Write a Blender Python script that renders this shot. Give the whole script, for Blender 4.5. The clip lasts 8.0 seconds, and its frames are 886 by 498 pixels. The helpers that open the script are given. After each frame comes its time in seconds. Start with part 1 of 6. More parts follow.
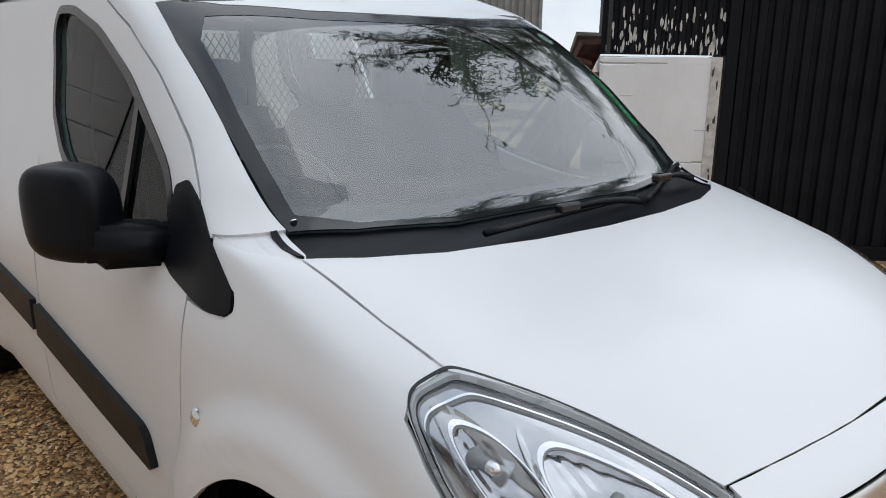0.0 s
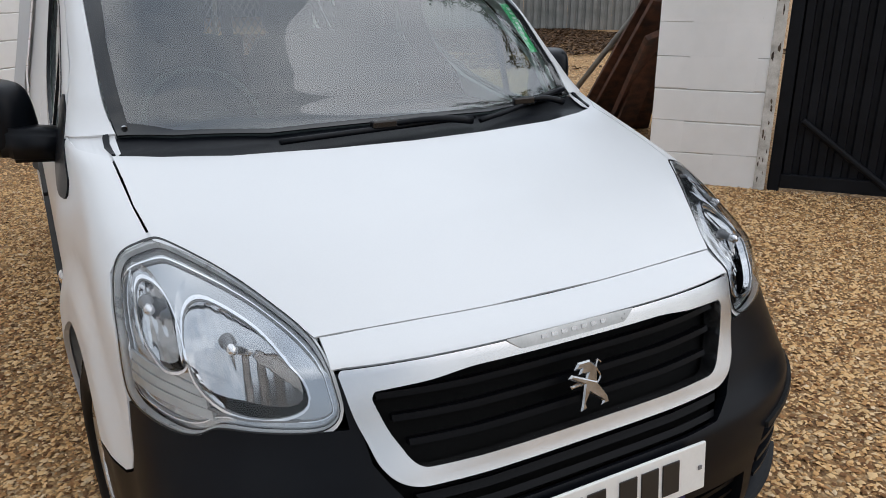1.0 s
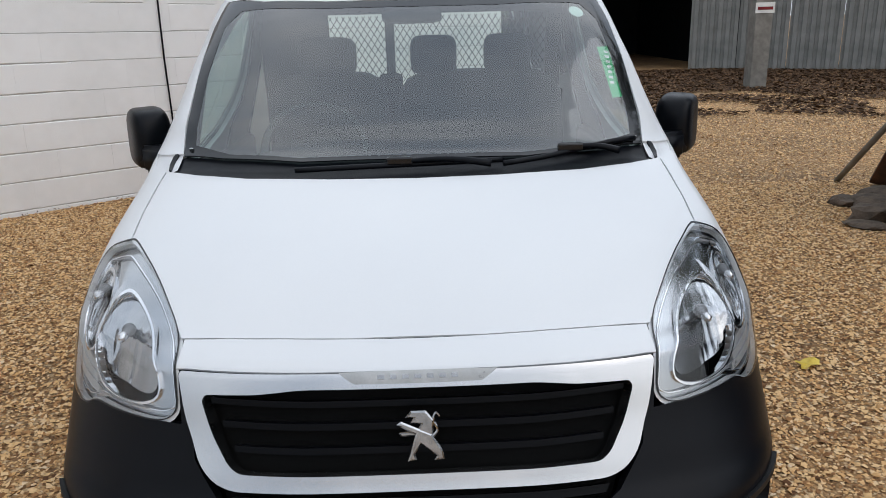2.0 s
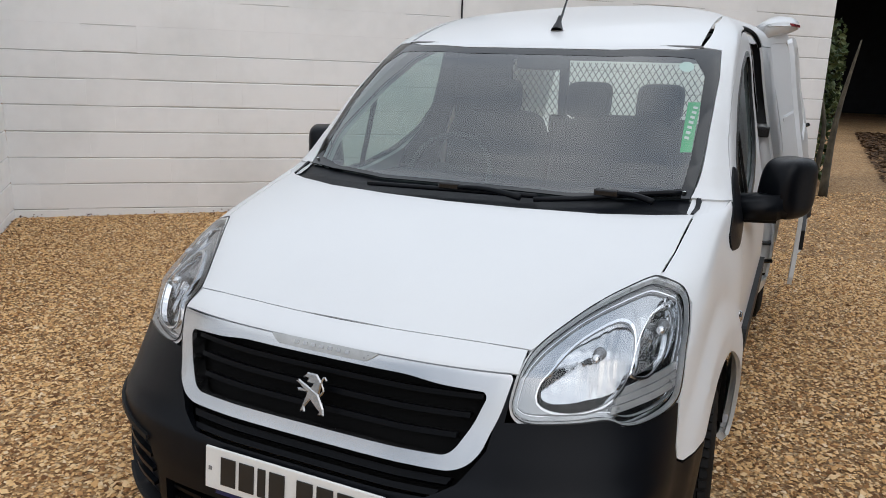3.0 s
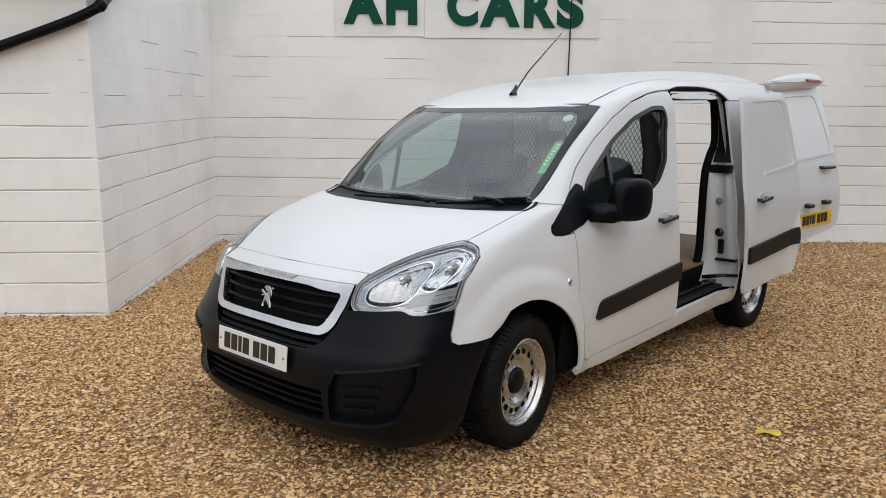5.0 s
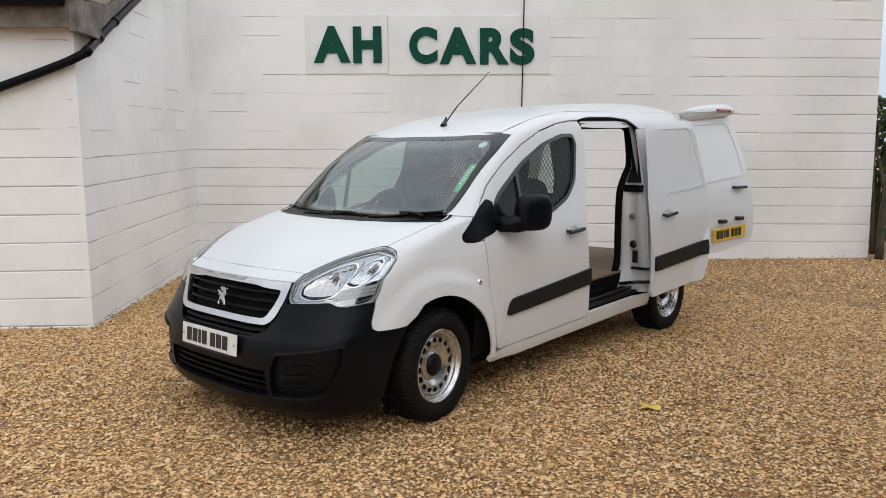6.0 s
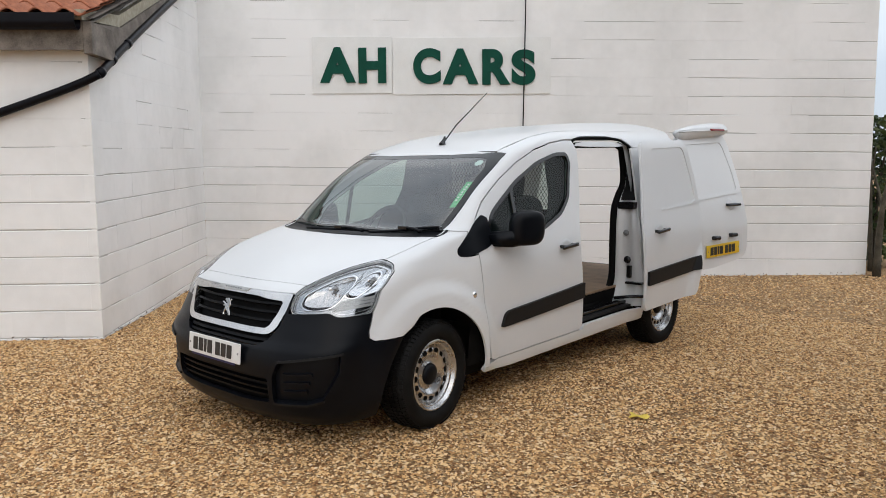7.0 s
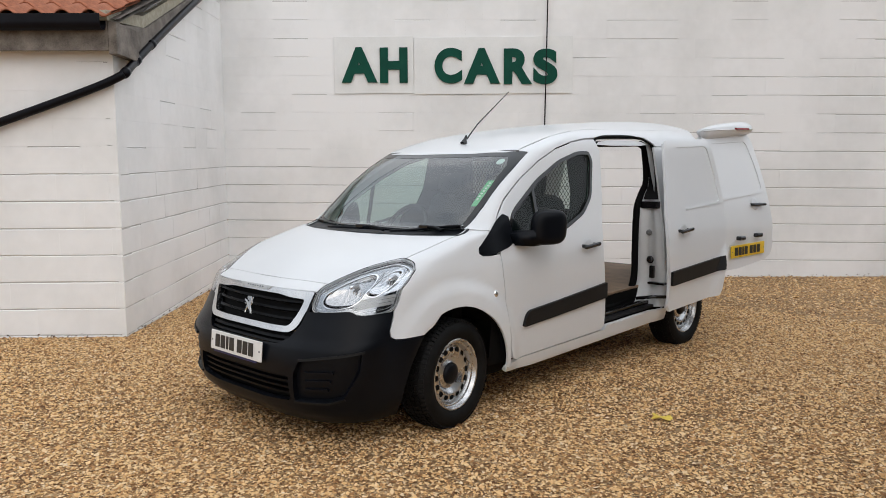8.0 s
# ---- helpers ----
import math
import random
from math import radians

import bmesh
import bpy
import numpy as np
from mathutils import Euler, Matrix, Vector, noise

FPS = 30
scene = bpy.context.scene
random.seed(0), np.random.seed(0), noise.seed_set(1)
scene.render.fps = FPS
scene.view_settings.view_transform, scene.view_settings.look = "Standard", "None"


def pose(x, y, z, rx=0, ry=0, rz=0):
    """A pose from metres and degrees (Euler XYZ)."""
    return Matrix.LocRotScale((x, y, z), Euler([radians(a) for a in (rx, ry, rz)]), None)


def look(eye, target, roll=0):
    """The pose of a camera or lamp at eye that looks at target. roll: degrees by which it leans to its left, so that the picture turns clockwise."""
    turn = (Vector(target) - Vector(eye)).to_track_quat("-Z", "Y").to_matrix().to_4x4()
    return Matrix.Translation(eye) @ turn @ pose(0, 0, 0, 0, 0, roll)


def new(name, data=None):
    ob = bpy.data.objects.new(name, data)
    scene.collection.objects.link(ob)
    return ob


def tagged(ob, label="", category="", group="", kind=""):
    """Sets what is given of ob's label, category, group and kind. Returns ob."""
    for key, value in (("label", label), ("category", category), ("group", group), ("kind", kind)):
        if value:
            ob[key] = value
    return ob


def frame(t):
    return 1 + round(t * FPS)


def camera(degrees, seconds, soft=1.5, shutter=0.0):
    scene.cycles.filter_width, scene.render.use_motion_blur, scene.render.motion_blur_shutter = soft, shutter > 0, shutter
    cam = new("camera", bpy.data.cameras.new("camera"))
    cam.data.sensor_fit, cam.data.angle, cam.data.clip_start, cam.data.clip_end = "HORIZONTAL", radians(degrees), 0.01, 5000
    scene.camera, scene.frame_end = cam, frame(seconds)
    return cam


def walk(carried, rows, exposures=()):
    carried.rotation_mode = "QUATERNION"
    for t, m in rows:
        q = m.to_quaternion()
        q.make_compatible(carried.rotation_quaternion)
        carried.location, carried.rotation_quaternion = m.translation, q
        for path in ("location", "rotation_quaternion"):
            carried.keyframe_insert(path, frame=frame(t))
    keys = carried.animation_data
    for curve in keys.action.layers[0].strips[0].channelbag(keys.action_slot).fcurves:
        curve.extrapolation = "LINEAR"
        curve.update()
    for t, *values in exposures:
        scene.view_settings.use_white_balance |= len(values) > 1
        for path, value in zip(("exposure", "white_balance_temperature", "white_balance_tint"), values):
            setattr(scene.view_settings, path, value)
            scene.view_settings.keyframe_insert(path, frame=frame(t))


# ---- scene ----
cam = camera(60.1, 8.0, soft=0.9)
ROWS = [
    (0, (-1.457, -0.124, 1.457), (-0.174, 1.326, 0.958), 0.8),
    (0.5, (-1.210, -0.484, 1.482), (-0.019, 0.995, 0.851), 2.7),
    (1, (-0.886, -0.893, 1.481), (0.001, 0.769, 0.809), -0.4),
    (1.5, (-0.454, -1.067, 1.470), (0.137, 0.733, 0.830), -1.4),
    (2, (0.022, -1.167, 1.486), (0.069, 0.749, 0.913), -1.4),
    (2.2, (0.227, -1.199, 1.508), (0.027, 0.715, 0.962), -1.2),
    (3.3, (1.328, -1.287, 1.508), (0.347, 0.399, 1.065), 1.7),
    (3.5, (1.537, -1.314, 1.527), (0.461, 0.323, 1.121), 1.3),
    (4, (1.933, -1.498, 1.509), (0.720, 0.051, 1.146), 0.8),
    (4.5, (2.403, -1.653, 1.506), (1.094, -0.185, 1.150), 0.7),
    (4.7, (2.583, -1.685, 1.508), (1.262, -0.225, 1.153), 0.5),
    (5.8, (3.464, -2.099, 1.504), (2.149, -0.616, 1.234), -0.6),
    (6, (3.581, -2.069, 1.482), (2.262, -0.588, 1.222), -0.5),
    (6.5, (3.740, -2.120, 1.485), (2.415, -0.640, 1.253), -0.5),
    (7, (3.753, -2.159, 1.482), (2.416, -0.688, 1.268), -0.4),
    (7.5, (3.746, -2.181, 1.470), (2.389, -0.726, 1.265), -0.3),
    (8, (3.741, -2.151, 1.470), (2.364, -0.716, 1.258), -0.4),
]
walk(cam, [(t, look(eye, aim, roll)) for t, eye, aim, roll in ROWS], exposures=((0.0, 0.00, 6040, 10), (1.0, 0.05, 6020, 10), (2.0, 0.02, 5960, 10), (3.5, 0.05, 6130, 10), (5.0, 0.11, 6210, 10), (8.0, 0.16, 6200, 10)))

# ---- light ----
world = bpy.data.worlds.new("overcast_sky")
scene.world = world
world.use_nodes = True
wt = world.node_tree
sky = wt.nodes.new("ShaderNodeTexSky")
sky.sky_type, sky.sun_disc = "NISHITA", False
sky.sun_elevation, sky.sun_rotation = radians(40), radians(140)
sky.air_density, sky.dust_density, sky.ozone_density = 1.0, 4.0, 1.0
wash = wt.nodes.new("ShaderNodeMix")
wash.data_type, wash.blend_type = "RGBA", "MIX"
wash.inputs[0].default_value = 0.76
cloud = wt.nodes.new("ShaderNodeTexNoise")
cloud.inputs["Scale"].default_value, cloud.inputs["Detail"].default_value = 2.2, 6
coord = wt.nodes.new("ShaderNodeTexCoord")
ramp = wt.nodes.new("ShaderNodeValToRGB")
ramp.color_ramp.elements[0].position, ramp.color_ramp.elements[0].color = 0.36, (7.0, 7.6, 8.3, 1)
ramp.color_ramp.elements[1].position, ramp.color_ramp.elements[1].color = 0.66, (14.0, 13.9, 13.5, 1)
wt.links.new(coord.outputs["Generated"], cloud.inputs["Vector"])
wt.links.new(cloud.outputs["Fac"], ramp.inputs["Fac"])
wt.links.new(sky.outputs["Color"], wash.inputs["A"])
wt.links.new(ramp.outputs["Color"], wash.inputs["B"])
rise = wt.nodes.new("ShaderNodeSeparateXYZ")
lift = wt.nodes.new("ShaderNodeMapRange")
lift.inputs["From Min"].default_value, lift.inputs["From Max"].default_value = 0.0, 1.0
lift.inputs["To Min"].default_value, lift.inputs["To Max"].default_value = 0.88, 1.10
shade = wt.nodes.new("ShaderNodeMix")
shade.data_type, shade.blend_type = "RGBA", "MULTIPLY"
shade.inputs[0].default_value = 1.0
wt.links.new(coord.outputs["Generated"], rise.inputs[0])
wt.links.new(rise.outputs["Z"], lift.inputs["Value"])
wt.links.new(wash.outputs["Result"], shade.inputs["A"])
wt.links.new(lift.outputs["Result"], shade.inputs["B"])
# sky brightened by hand towards +x +y to lift the gable; not sun-aimed
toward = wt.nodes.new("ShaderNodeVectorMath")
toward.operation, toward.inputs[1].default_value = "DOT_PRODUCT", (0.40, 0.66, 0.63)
side_gain = wt.nodes.new("ShaderNodeMapRange")
side_gain.inputs["From Min"].default_value, side_gain.inputs["From Max"].default_value = -1.0, 1.0
side_gain.inputs["To Min"].default_value, side_gain.inputs["To Max"].default_value = 0.76, 1.24
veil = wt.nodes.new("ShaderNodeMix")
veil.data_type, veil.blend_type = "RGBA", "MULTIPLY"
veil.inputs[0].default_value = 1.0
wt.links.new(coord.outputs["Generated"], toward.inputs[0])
wt.links.new(toward.outputs["Value"], side_gain.inputs["Value"])
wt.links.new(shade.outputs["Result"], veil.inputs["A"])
wt.links.new(side_gain.outputs["Result"], veil.inputs["B"])
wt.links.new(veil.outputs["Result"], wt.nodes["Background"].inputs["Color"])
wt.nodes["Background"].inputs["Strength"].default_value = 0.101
sun = new("sun", bpy.data.lights.new("sun", "SUN"))
sun.data.energy, sun.data.angle, sun.data.color = 0.40, radians(50), (1.0, 0.97, 0.93)
sun.matrix_world = look((8.0, 1.5, 9), (0, 1, 0))

# ---- materials ----
def shader(name):
    m = bpy.data.materials.new(name)
    m.use_nodes = True
    return m, m.node_tree, m.node_tree.nodes["Principled BSDF"]


def surface(name, dark, light, rough=0.5, metal=0.0, scale=8.0, fine=120.0, bump=0.1, depth=0.002, coat=0.0, spread=0.1, spec=0.5):
    """Two colours blended by coarse and fine noise, with fine relief and uneven gloss."""
    m, nt, p = shader(name)
    c = nt.nodes.new("ShaderNodeTexCoord")
    a, b = nt.nodes.new("ShaderNodeTexNoise"), nt.nodes.new("ShaderNodeTexNoise")
    a.inputs["Scale"].default_value, a.inputs["Detail"].default_value = scale, 5
    b.inputs["Scale"].default_value, b.inputs["Detail"].default_value = fine, 3
    for n in (a, b):
        nt.links.new(c.outputs["Object"], n.inputs["Vector"])
    add = nt.nodes.new("ShaderNodeMath")
    add.operation, add.inputs[1].default_value = "MULTIPLY_ADD", 0.35
    nt.links.new(b.outputs["Fac"], add.inputs[0])
    nt.links.new(a.outputs["Fac"], add.inputs[2])
    r = nt.nodes.new("ShaderNodeValToRGB")
    r.color_ramp.elements[0].position, r.color_ramp.elements[0].color = 0.45, (*dark, 1)
    r.color_ramp.elements[1].position, r.color_ramp.elements[1].color = 0.9, (*light, 1)
    nt.links.new(add.outputs[0], r.inputs["Fac"])
    nt.links.new(r.outputs["Color"], p.inputs["Base Color"])
    g = nt.nodes.new("ShaderNodeMapRange")
    g.inputs["To Min"].default_value, g.inputs["To Max"].default_value = max(rough - spread, 0.02), min(rough + spread, 1)
    nt.links.new(a.outputs["Fac"], g.inputs["Value"])
    nt.links.new(g.outputs["Result"], p.inputs["Roughness"])
    p.inputs["Metallic"].default_value = metal
    p.inputs["Coat Weight"].default_value = coat
    p.inputs["Coat Roughness"].default_value = 0.10
    p.inputs["Specular IOR Level"].default_value = spec
    if bump:
        k = nt.nodes.new("ShaderNodeBump")
        k.inputs["Strength"].default_value, k.inputs["Distance"].default_value = bump, depth
        nt.links.new(b.outputs["Fac"], k.inputs["Height"])
        nt.links.new(k.outputs["Normal"], p.inputs["Normal"])
    return m


def pane_glass(name, tint, base=0.08, rough=0.012, rise_by=4.0):
    """Thin glass: tinted see-through with a mirror that grows towards grazing view (both faces of the sheet together)."""
    m, nt, p = shader(name)
    nt.nodes.remove(p)
    see, mir = nt.nodes.new("ShaderNodeBsdfTransparent"), nt.nodes.new("ShaderNodeBsdfGlossy")
    see.inputs["Color"].default_value = (*tint, 1)
    mir.inputs["Roughness"].default_value = rough
    lw = nt.nodes.new("ShaderNodeLayerWeight")
    lw.inputs["Blend"].default_value = 0.5
    pw, up = nt.nodes.new("ShaderNodeMath"), nt.nodes.new("ShaderNodeMath")
    pw.operation, pw.inputs[1].default_value = "POWER", rise_by
    up.operation, up.inputs[1].default_value, up.inputs[2].default_value, up.use_clamp = "MULTIPLY_ADD", 1 - base, base, True
    mix = nt.nodes.new("ShaderNodeMixShader")
    nt.links.new(lw.outputs["Facing"], pw.inputs[0])
    nt.links.new(pw.outputs[0], up.inputs[0])
    nt.links.new(up.outputs[0], mix.inputs[0])
    nt.links.new(see.outputs[0], mix.inputs[1])
    nt.links.new(mir.outputs[0], mix.inputs[2])
    nt.links.new(mix.outputs[0], nt.nodes["Material Output"].inputs["Surface"])
    return m


def island_colours(name, stops, rough, bump=0.3, fine=90):
    """Each loose piece of a mesh takes its own colour out of the given stops."""
    m, nt, p = shader(name)
    geo = nt.nodes.new("ShaderNodeNewGeometry")
    r = nt.nodes.new("ShaderNodeValToRGB")
    while len(r.color_ramp.elements) < len(stops):
        r.color_ramp.elements.new(0.5)
    for e, (at, col) in zip(r.color_ramp.elements, stops):
        e.position, e.color = at, (*col, 1)
    nt.links.new(geo.outputs["Random Per Island"], r.inputs["Fac"])
    p.inputs["Specular IOR Level"].default_value = 0.3
    c, n = nt.nodes.new("ShaderNodeTexCoord"), nt.nodes.new("ShaderNodeTexNoise")
    n.inputs["Scale"].default_value, n.inputs["Detail"].default_value = fine, 3
    nt.links.new(c.outputs["Object"], n.inputs["Vector"])
    mul = nt.nodes.new("ShaderNodeMix")
    mul.data_type, mul.blend_type = "RGBA", "MULTIPLY"
    mul.inputs[0].default_value = 0.22
    nt.links.new(r.outputs["Color"], mul.inputs["A"])
    nt.links.new(n.outputs["Fac"], mul.inputs["B"])
    nt.links.new(mul.outputs["Result"], p.inputs["Base Color"])
    p.inputs["Roughness"].default_value = rough
    k = nt.nodes.new("ShaderNodeBump")
    k.inputs["Strength"].default_value, k.inputs["Distance"].default_value = bump, 0.003
    nt.links.new(n.outputs["Fac"], k.inputs["Height"])
    nt.links.new(k.outputs["Normal"], p.inputs["Normal"])
    return m


def painted_block(name):
    """White masonry paint on concrete block: each block a shade of its own, grey weathering, hairline pits."""
    m, nt, p = shader(name)
    info = nt.nodes.new("ShaderNodeObjectInfo")
    geo = nt.nodes.new("ShaderNodeNewGeometry")
    big, mid, pit = (nt.nodes.new("ShaderNodeTexNoise") for _ in range(3))
    for n, s, d in ((big, 0.9, 6), (mid, 9.0, 6), (pit, 160.0, 3)):
        n.inputs["Scale"].default_value, n.inputs["Detail"].default_value = s, d
        nt.links.new(geo.outputs["Position"], n.inputs["Vector"])
    r = nt.nodes.new("ShaderNodeValToRGB")
    r.color_ramp.elements[0].position, r.color_ramp.elements[0].color = 0.34, (0.72, 0.72, 0.705, 1)
    r.color_ramp.elements[1].position, r.color_ramp.elements[1].color = 0.74, (0.865, 0.86, 0.85, 1)
    s1 = nt.nodes.new("ShaderNodeMath")
    s1.operation, s1.inputs[1].default_value = "MULTIPLY_ADD", 0.22
    s2 = nt.nodes.new("ShaderNodeMath")
    s2.operation, s2.inputs[1].default_value = "MULTIPLY_ADD", 0.07
    nt.links.new(mid.outputs["Fac"], s1.inputs[0])
    nt.links.new(big.outputs["Fac"], s1.inputs[2])
    nt.links.new(info.outputs["Random"], s2.inputs[0])
    nt.links.new(s1.outputs[0], s2.inputs[2])
    nt.links.new(s2.outputs[0], r.inputs["Fac"])
    nt.links.new(r.outputs["Color"], p.inputs["Base Color"])
    p.inputs["Roughness"].default_value = 0.75
    k = nt.nodes.new("ShaderNodeBump")
    k.inputs["Strength"].default_value, k.inputs["Distance"].default_value = 0.35, 0.004
    s3 = nt.nodes.new("ShaderNodeMath")
    s3.operation = "ADD"
    nt.links.new(pit.outputs["Fac"], s3.inputs[0])
    nt.links.new(mid.outputs["Fac"], s3.inputs[1])
    nt.links.new(s3.outputs[0], k.inputs["Height"])
    nt.links.new(k.outputs["Normal"], p.inputs["Normal"])
    return m


def ground_gravel(name):
    """The bed under the loose stones: cells the size of pea gravel, the shade between them put into the colour, sand
    and darker damp patches.
    """
    m, nt, p = shader(name)
    c = nt.nodes.new("ShaderNodeTexCoord")
    v, n, w = nt.nodes.new("ShaderNodeTexVoronoi"), nt.nodes.new("ShaderNodeTexNoise"), nt.nodes.new("ShaderNodeTexNoise")
    v.inputs["Scale"].default_value, v.inputs["Randomness"].default_value = 62, 1.0
    n.inputs["Scale"].default_value, n.inputs["Detail"].default_value = 0.7, 6
    w.inputs["Scale"].default_value, w.inputs["Detail"].default_value = 25, 4
    for q in (v, n, w):
        nt.links.new(c.outputs["Object"], q.inputs["Vector"])
    sep = nt.nodes.new("ShaderNodeSeparateColor")
    nt.links.new(v.outputs["Color"], sep.inputs[0])
    r = nt.nodes.new("ShaderNodeValToRGB")
    stops = ((0.0, (0.24, 0.122, 0.046)), (0.35, (0.47, 0.258, 0.098)), (0.7, (0.65, 0.385, 0.162)), (1.0, (0.80, 0.57, 0.32)))
    while len(r.color_ramp.elements) < 4:
        r.color_ramp.elements.new(0.5)
    for e, (at, col) in zip(r.color_ramp.elements, stops):
        e.position, e.color = at, (*col, 1)
    nt.links.new(sep.outputs[0], r.inputs["Fac"])
    cell_shade = nt.nodes.new("ShaderNodeMapRange")
    cell_shade.inputs["From Min"].default_value, cell_shade.inputs["From Max"].default_value = 0.0, 0.55
    cell_shade.inputs["To Min"].default_value, cell_shade.inputs["To Max"].default_value = 1.05, 0.5
    nt.links.new(v.outputs["Distance"], cell_shade.inputs["Value"])
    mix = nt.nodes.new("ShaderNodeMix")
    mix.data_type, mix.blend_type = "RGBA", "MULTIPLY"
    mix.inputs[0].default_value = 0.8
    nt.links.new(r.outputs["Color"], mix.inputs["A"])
    nt.links.new(cell_shade.outputs["Result"], mix.inputs["B"])
    patch = nt.nodes.new("ShaderNodeMapRange")
    patch.inputs["From Min"].default_value, patch.inputs["From Max"].default_value = 0.35, 0.65
    patch.inputs["To Min"].default_value, patch.inputs["To Max"].default_value = 0.75, 1.1
    nt.links.new(n.outputs["Fac"], patch.inputs["Value"])
    mix2 = nt.nodes.new("ShaderNodeMix")
    mix2.data_type, mix2.blend_type = "RGBA", "MULTIPLY"
    mix2.inputs[0].default_value = 1.0
    nt.links.new(mix.outputs["Result"], mix2.inputs["A"])
    nt.links.new(patch.outputs["Result"], mix2.inputs["B"])
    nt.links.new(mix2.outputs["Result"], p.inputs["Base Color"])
    p.inputs["Roughness"].default_value = 0.85
    k = nt.nodes.new("ShaderNodeBump")
    k.inputs["Strength"].default_value, k.inputs["Distance"].default_value, k.invert = 1.0, 0.012, True
    nt.links.new(v.outputs["Distance"], k.inputs["Height"])
    nt.links.new(k.outputs["Normal"], p.inputs["Normal"])
    return m


M_white = surface("white_vehicle_paint", (0.675, 0.685, 0.695), (0.715, 0.725, 0.73), 0.32, scale=1.5, fine=300, bump=0.0, coat=0.28, spread=0.04, spec=0.4)
M_inner = surface("white_inner_paint", (0.60, 0.61, 0.62), (0.69, 0.70, 0.71), 0.35, scale=4, fine=200, bump=0.02)
M_plastic = surface("black_grained_plastic", (0.0025, 0.0032, 0.0050), (0.005, 0.006, 0.0085), 0.35, scale=5, fine=700, bump=0.25, depth=0.0006, spec=0.15)
M_strip = surface("dark_grey_plastic", (0.007, 0.007, 0.0075), (0.012, 0.012, 0.0125), 0.5, spec=0.2, scale=6, fine=500, bump=0.15, depth=0.0006)
M_gloss = surface("gloss_black_plastic", (0.006, 0.006, 0.007), (0.012, 0.012, 0.013), 0.18, scale=5, fine=300, bump=0.0)
M_frit = surface("black_glass_border", (0.008, 0.009, 0.010), (0.012, 0.013, 0.014), 0.08, scale=4, fine=300, bump=0.0, spread=0.02)
M_rubber = surface("tyre_rubber", (0.004, 0.004, 0.004), (0.011, 0.0105, 0.010), 0.65, spec=0.12, scale=14, fine=220, bump=0.3, depth=0.001)
# near black: real rubber and liners, and painted shade inside cavities
M_dark = surface("black_rubber_and_cavity_shade", (0.003, 0.003, 0.003), (0.006, 0.006, 0.006), 0.8, bump=0.0, spec=0.1)
M_chrome = surface("satin_chrome", (0.60, 0.61, 0.62), (0.72, 0.72, 0.73), 0.24, 1.0, scale=6, fine=300, bump=0.0, spread=0.05)
M_mirror = surface("bright_reflector", (0.88, 0.88, 0.89), (0.94, 0.94, 0.95), 0.05, 1.0, scale=5, fine=200, bump=0.0, spread=0.03)
M_steel = surface("silver_wheel_paint", (0.48, 0.48, 0.48), (0.62, 0.62, 0.62), 0.27, 0.9, scale=12, fine=160, bump=0.05)
M_fabric = surface("dark_seat_fabric", (0.010, 0.011, 0.014), (0.022, 0.024, 0.030), 0.9, scale=12, fine=600, bump=0.3, depth=0.001)
M_dash = surface("grey_dashboard_plastic", (0.010, 0.011, 0.013), (0.018, 0.019, 0.022), 0.6, scale=8, fine=600, bump=0.2, depth=0.001, spec=0.2)
M_lining = surface("grey_interior_lining", (0.10, 0.10, 0.097), (0.16, 0.16, 0.155), 0.8, scale=8, fine=400, bump=0.1)
M_screen = pane_glass("green_tinted_screen", (0.70, 0.84, 0.79), 0.175)
M_side = pane_glass("green_tinted_glass", (0.42, 0.50, 0.47), 0.030, rise_by=6.0)
M_lens = pane_glass("clear_lamp_lens", (0.94, 0.95, 0.96), 0.07)
M_platew = surface("white_plate", (0.72, 0.72, 0.70), (0.80, 0.80, 0.78), 0.3, bump=0.0)
M_platey = surface("yellow_plate", (0.72, 0.46, 0.02), (0.80, 0.54, 0.03), 0.3, bump=0.0)
M_ink = surface("black_plate_ink", (0.012, 0.012, 0.012), (0.02, 0.02, 0.02), 0.4, bump=0.0)
M_blue = surface("blue_plate_band", (0.008, 0.012, 0.07), (0.012, 0.018, 0.10), 0.35, bump=0.0)
M_red = surface("red_lamp_lens", (0.16, 0.01, 0.012), (0.25, 0.015, 0.02), 0.15, bump=0.0)
M_amber = surface("clear_side_marker", (0.60, 0.60, 0.60), (0.85, 0.85, 0.85), 0.12, 0.9, bump=0.0)
M_greenlabel = surface("green_sticker", (0.03, 0.42, 0.13), (0.05, 0.52, 0.18), 0.5, bump=0.0)
M_ply = surface("brown_plywood", (0.20, 0.13, 0.08), (0.32, 0.22, 0.14), 0.7, scale=10, fine=200, bump=0.1)
M_wire = surface("grey_wire_mesh", (0.10, 0.10, 0.10), (0.16, 0.16, 0.16), 0.5, 0.3, bump=0.0)
M_block = painted_block("white_painted_block")
# mortar darker than the block paint: shade and dirt of the joints coloured in
M_mortar = surface("painted_mortar_with_joint_shade", (0.40, 0.39, 0.375), (0.60, 0.59, 0.575), 0.85, scale=6, fine=150, bump=0.3)
M_ground = ground_gravel("gravel_bed")
M_stone = island_colours("pea_gravel", ((0.0, (0.135, 0.059, 0.022)), (0.18, (0.42, 0.211, 0.080)), (0.45, (0.76, 0.456, 0.190)), (0.75, (0.88, 0.595, 0.295)), (0.95, (0.84, 0.60, 0.34)), (1.0, (0.88, 0.69, 0.46))), 0.75)
M_sign = surface("white_sign_board", (0.72, 0.72, 0.70), (0.82, 0.82, 0.80), 0.4, scale=3, fine=90, bump=0.05)
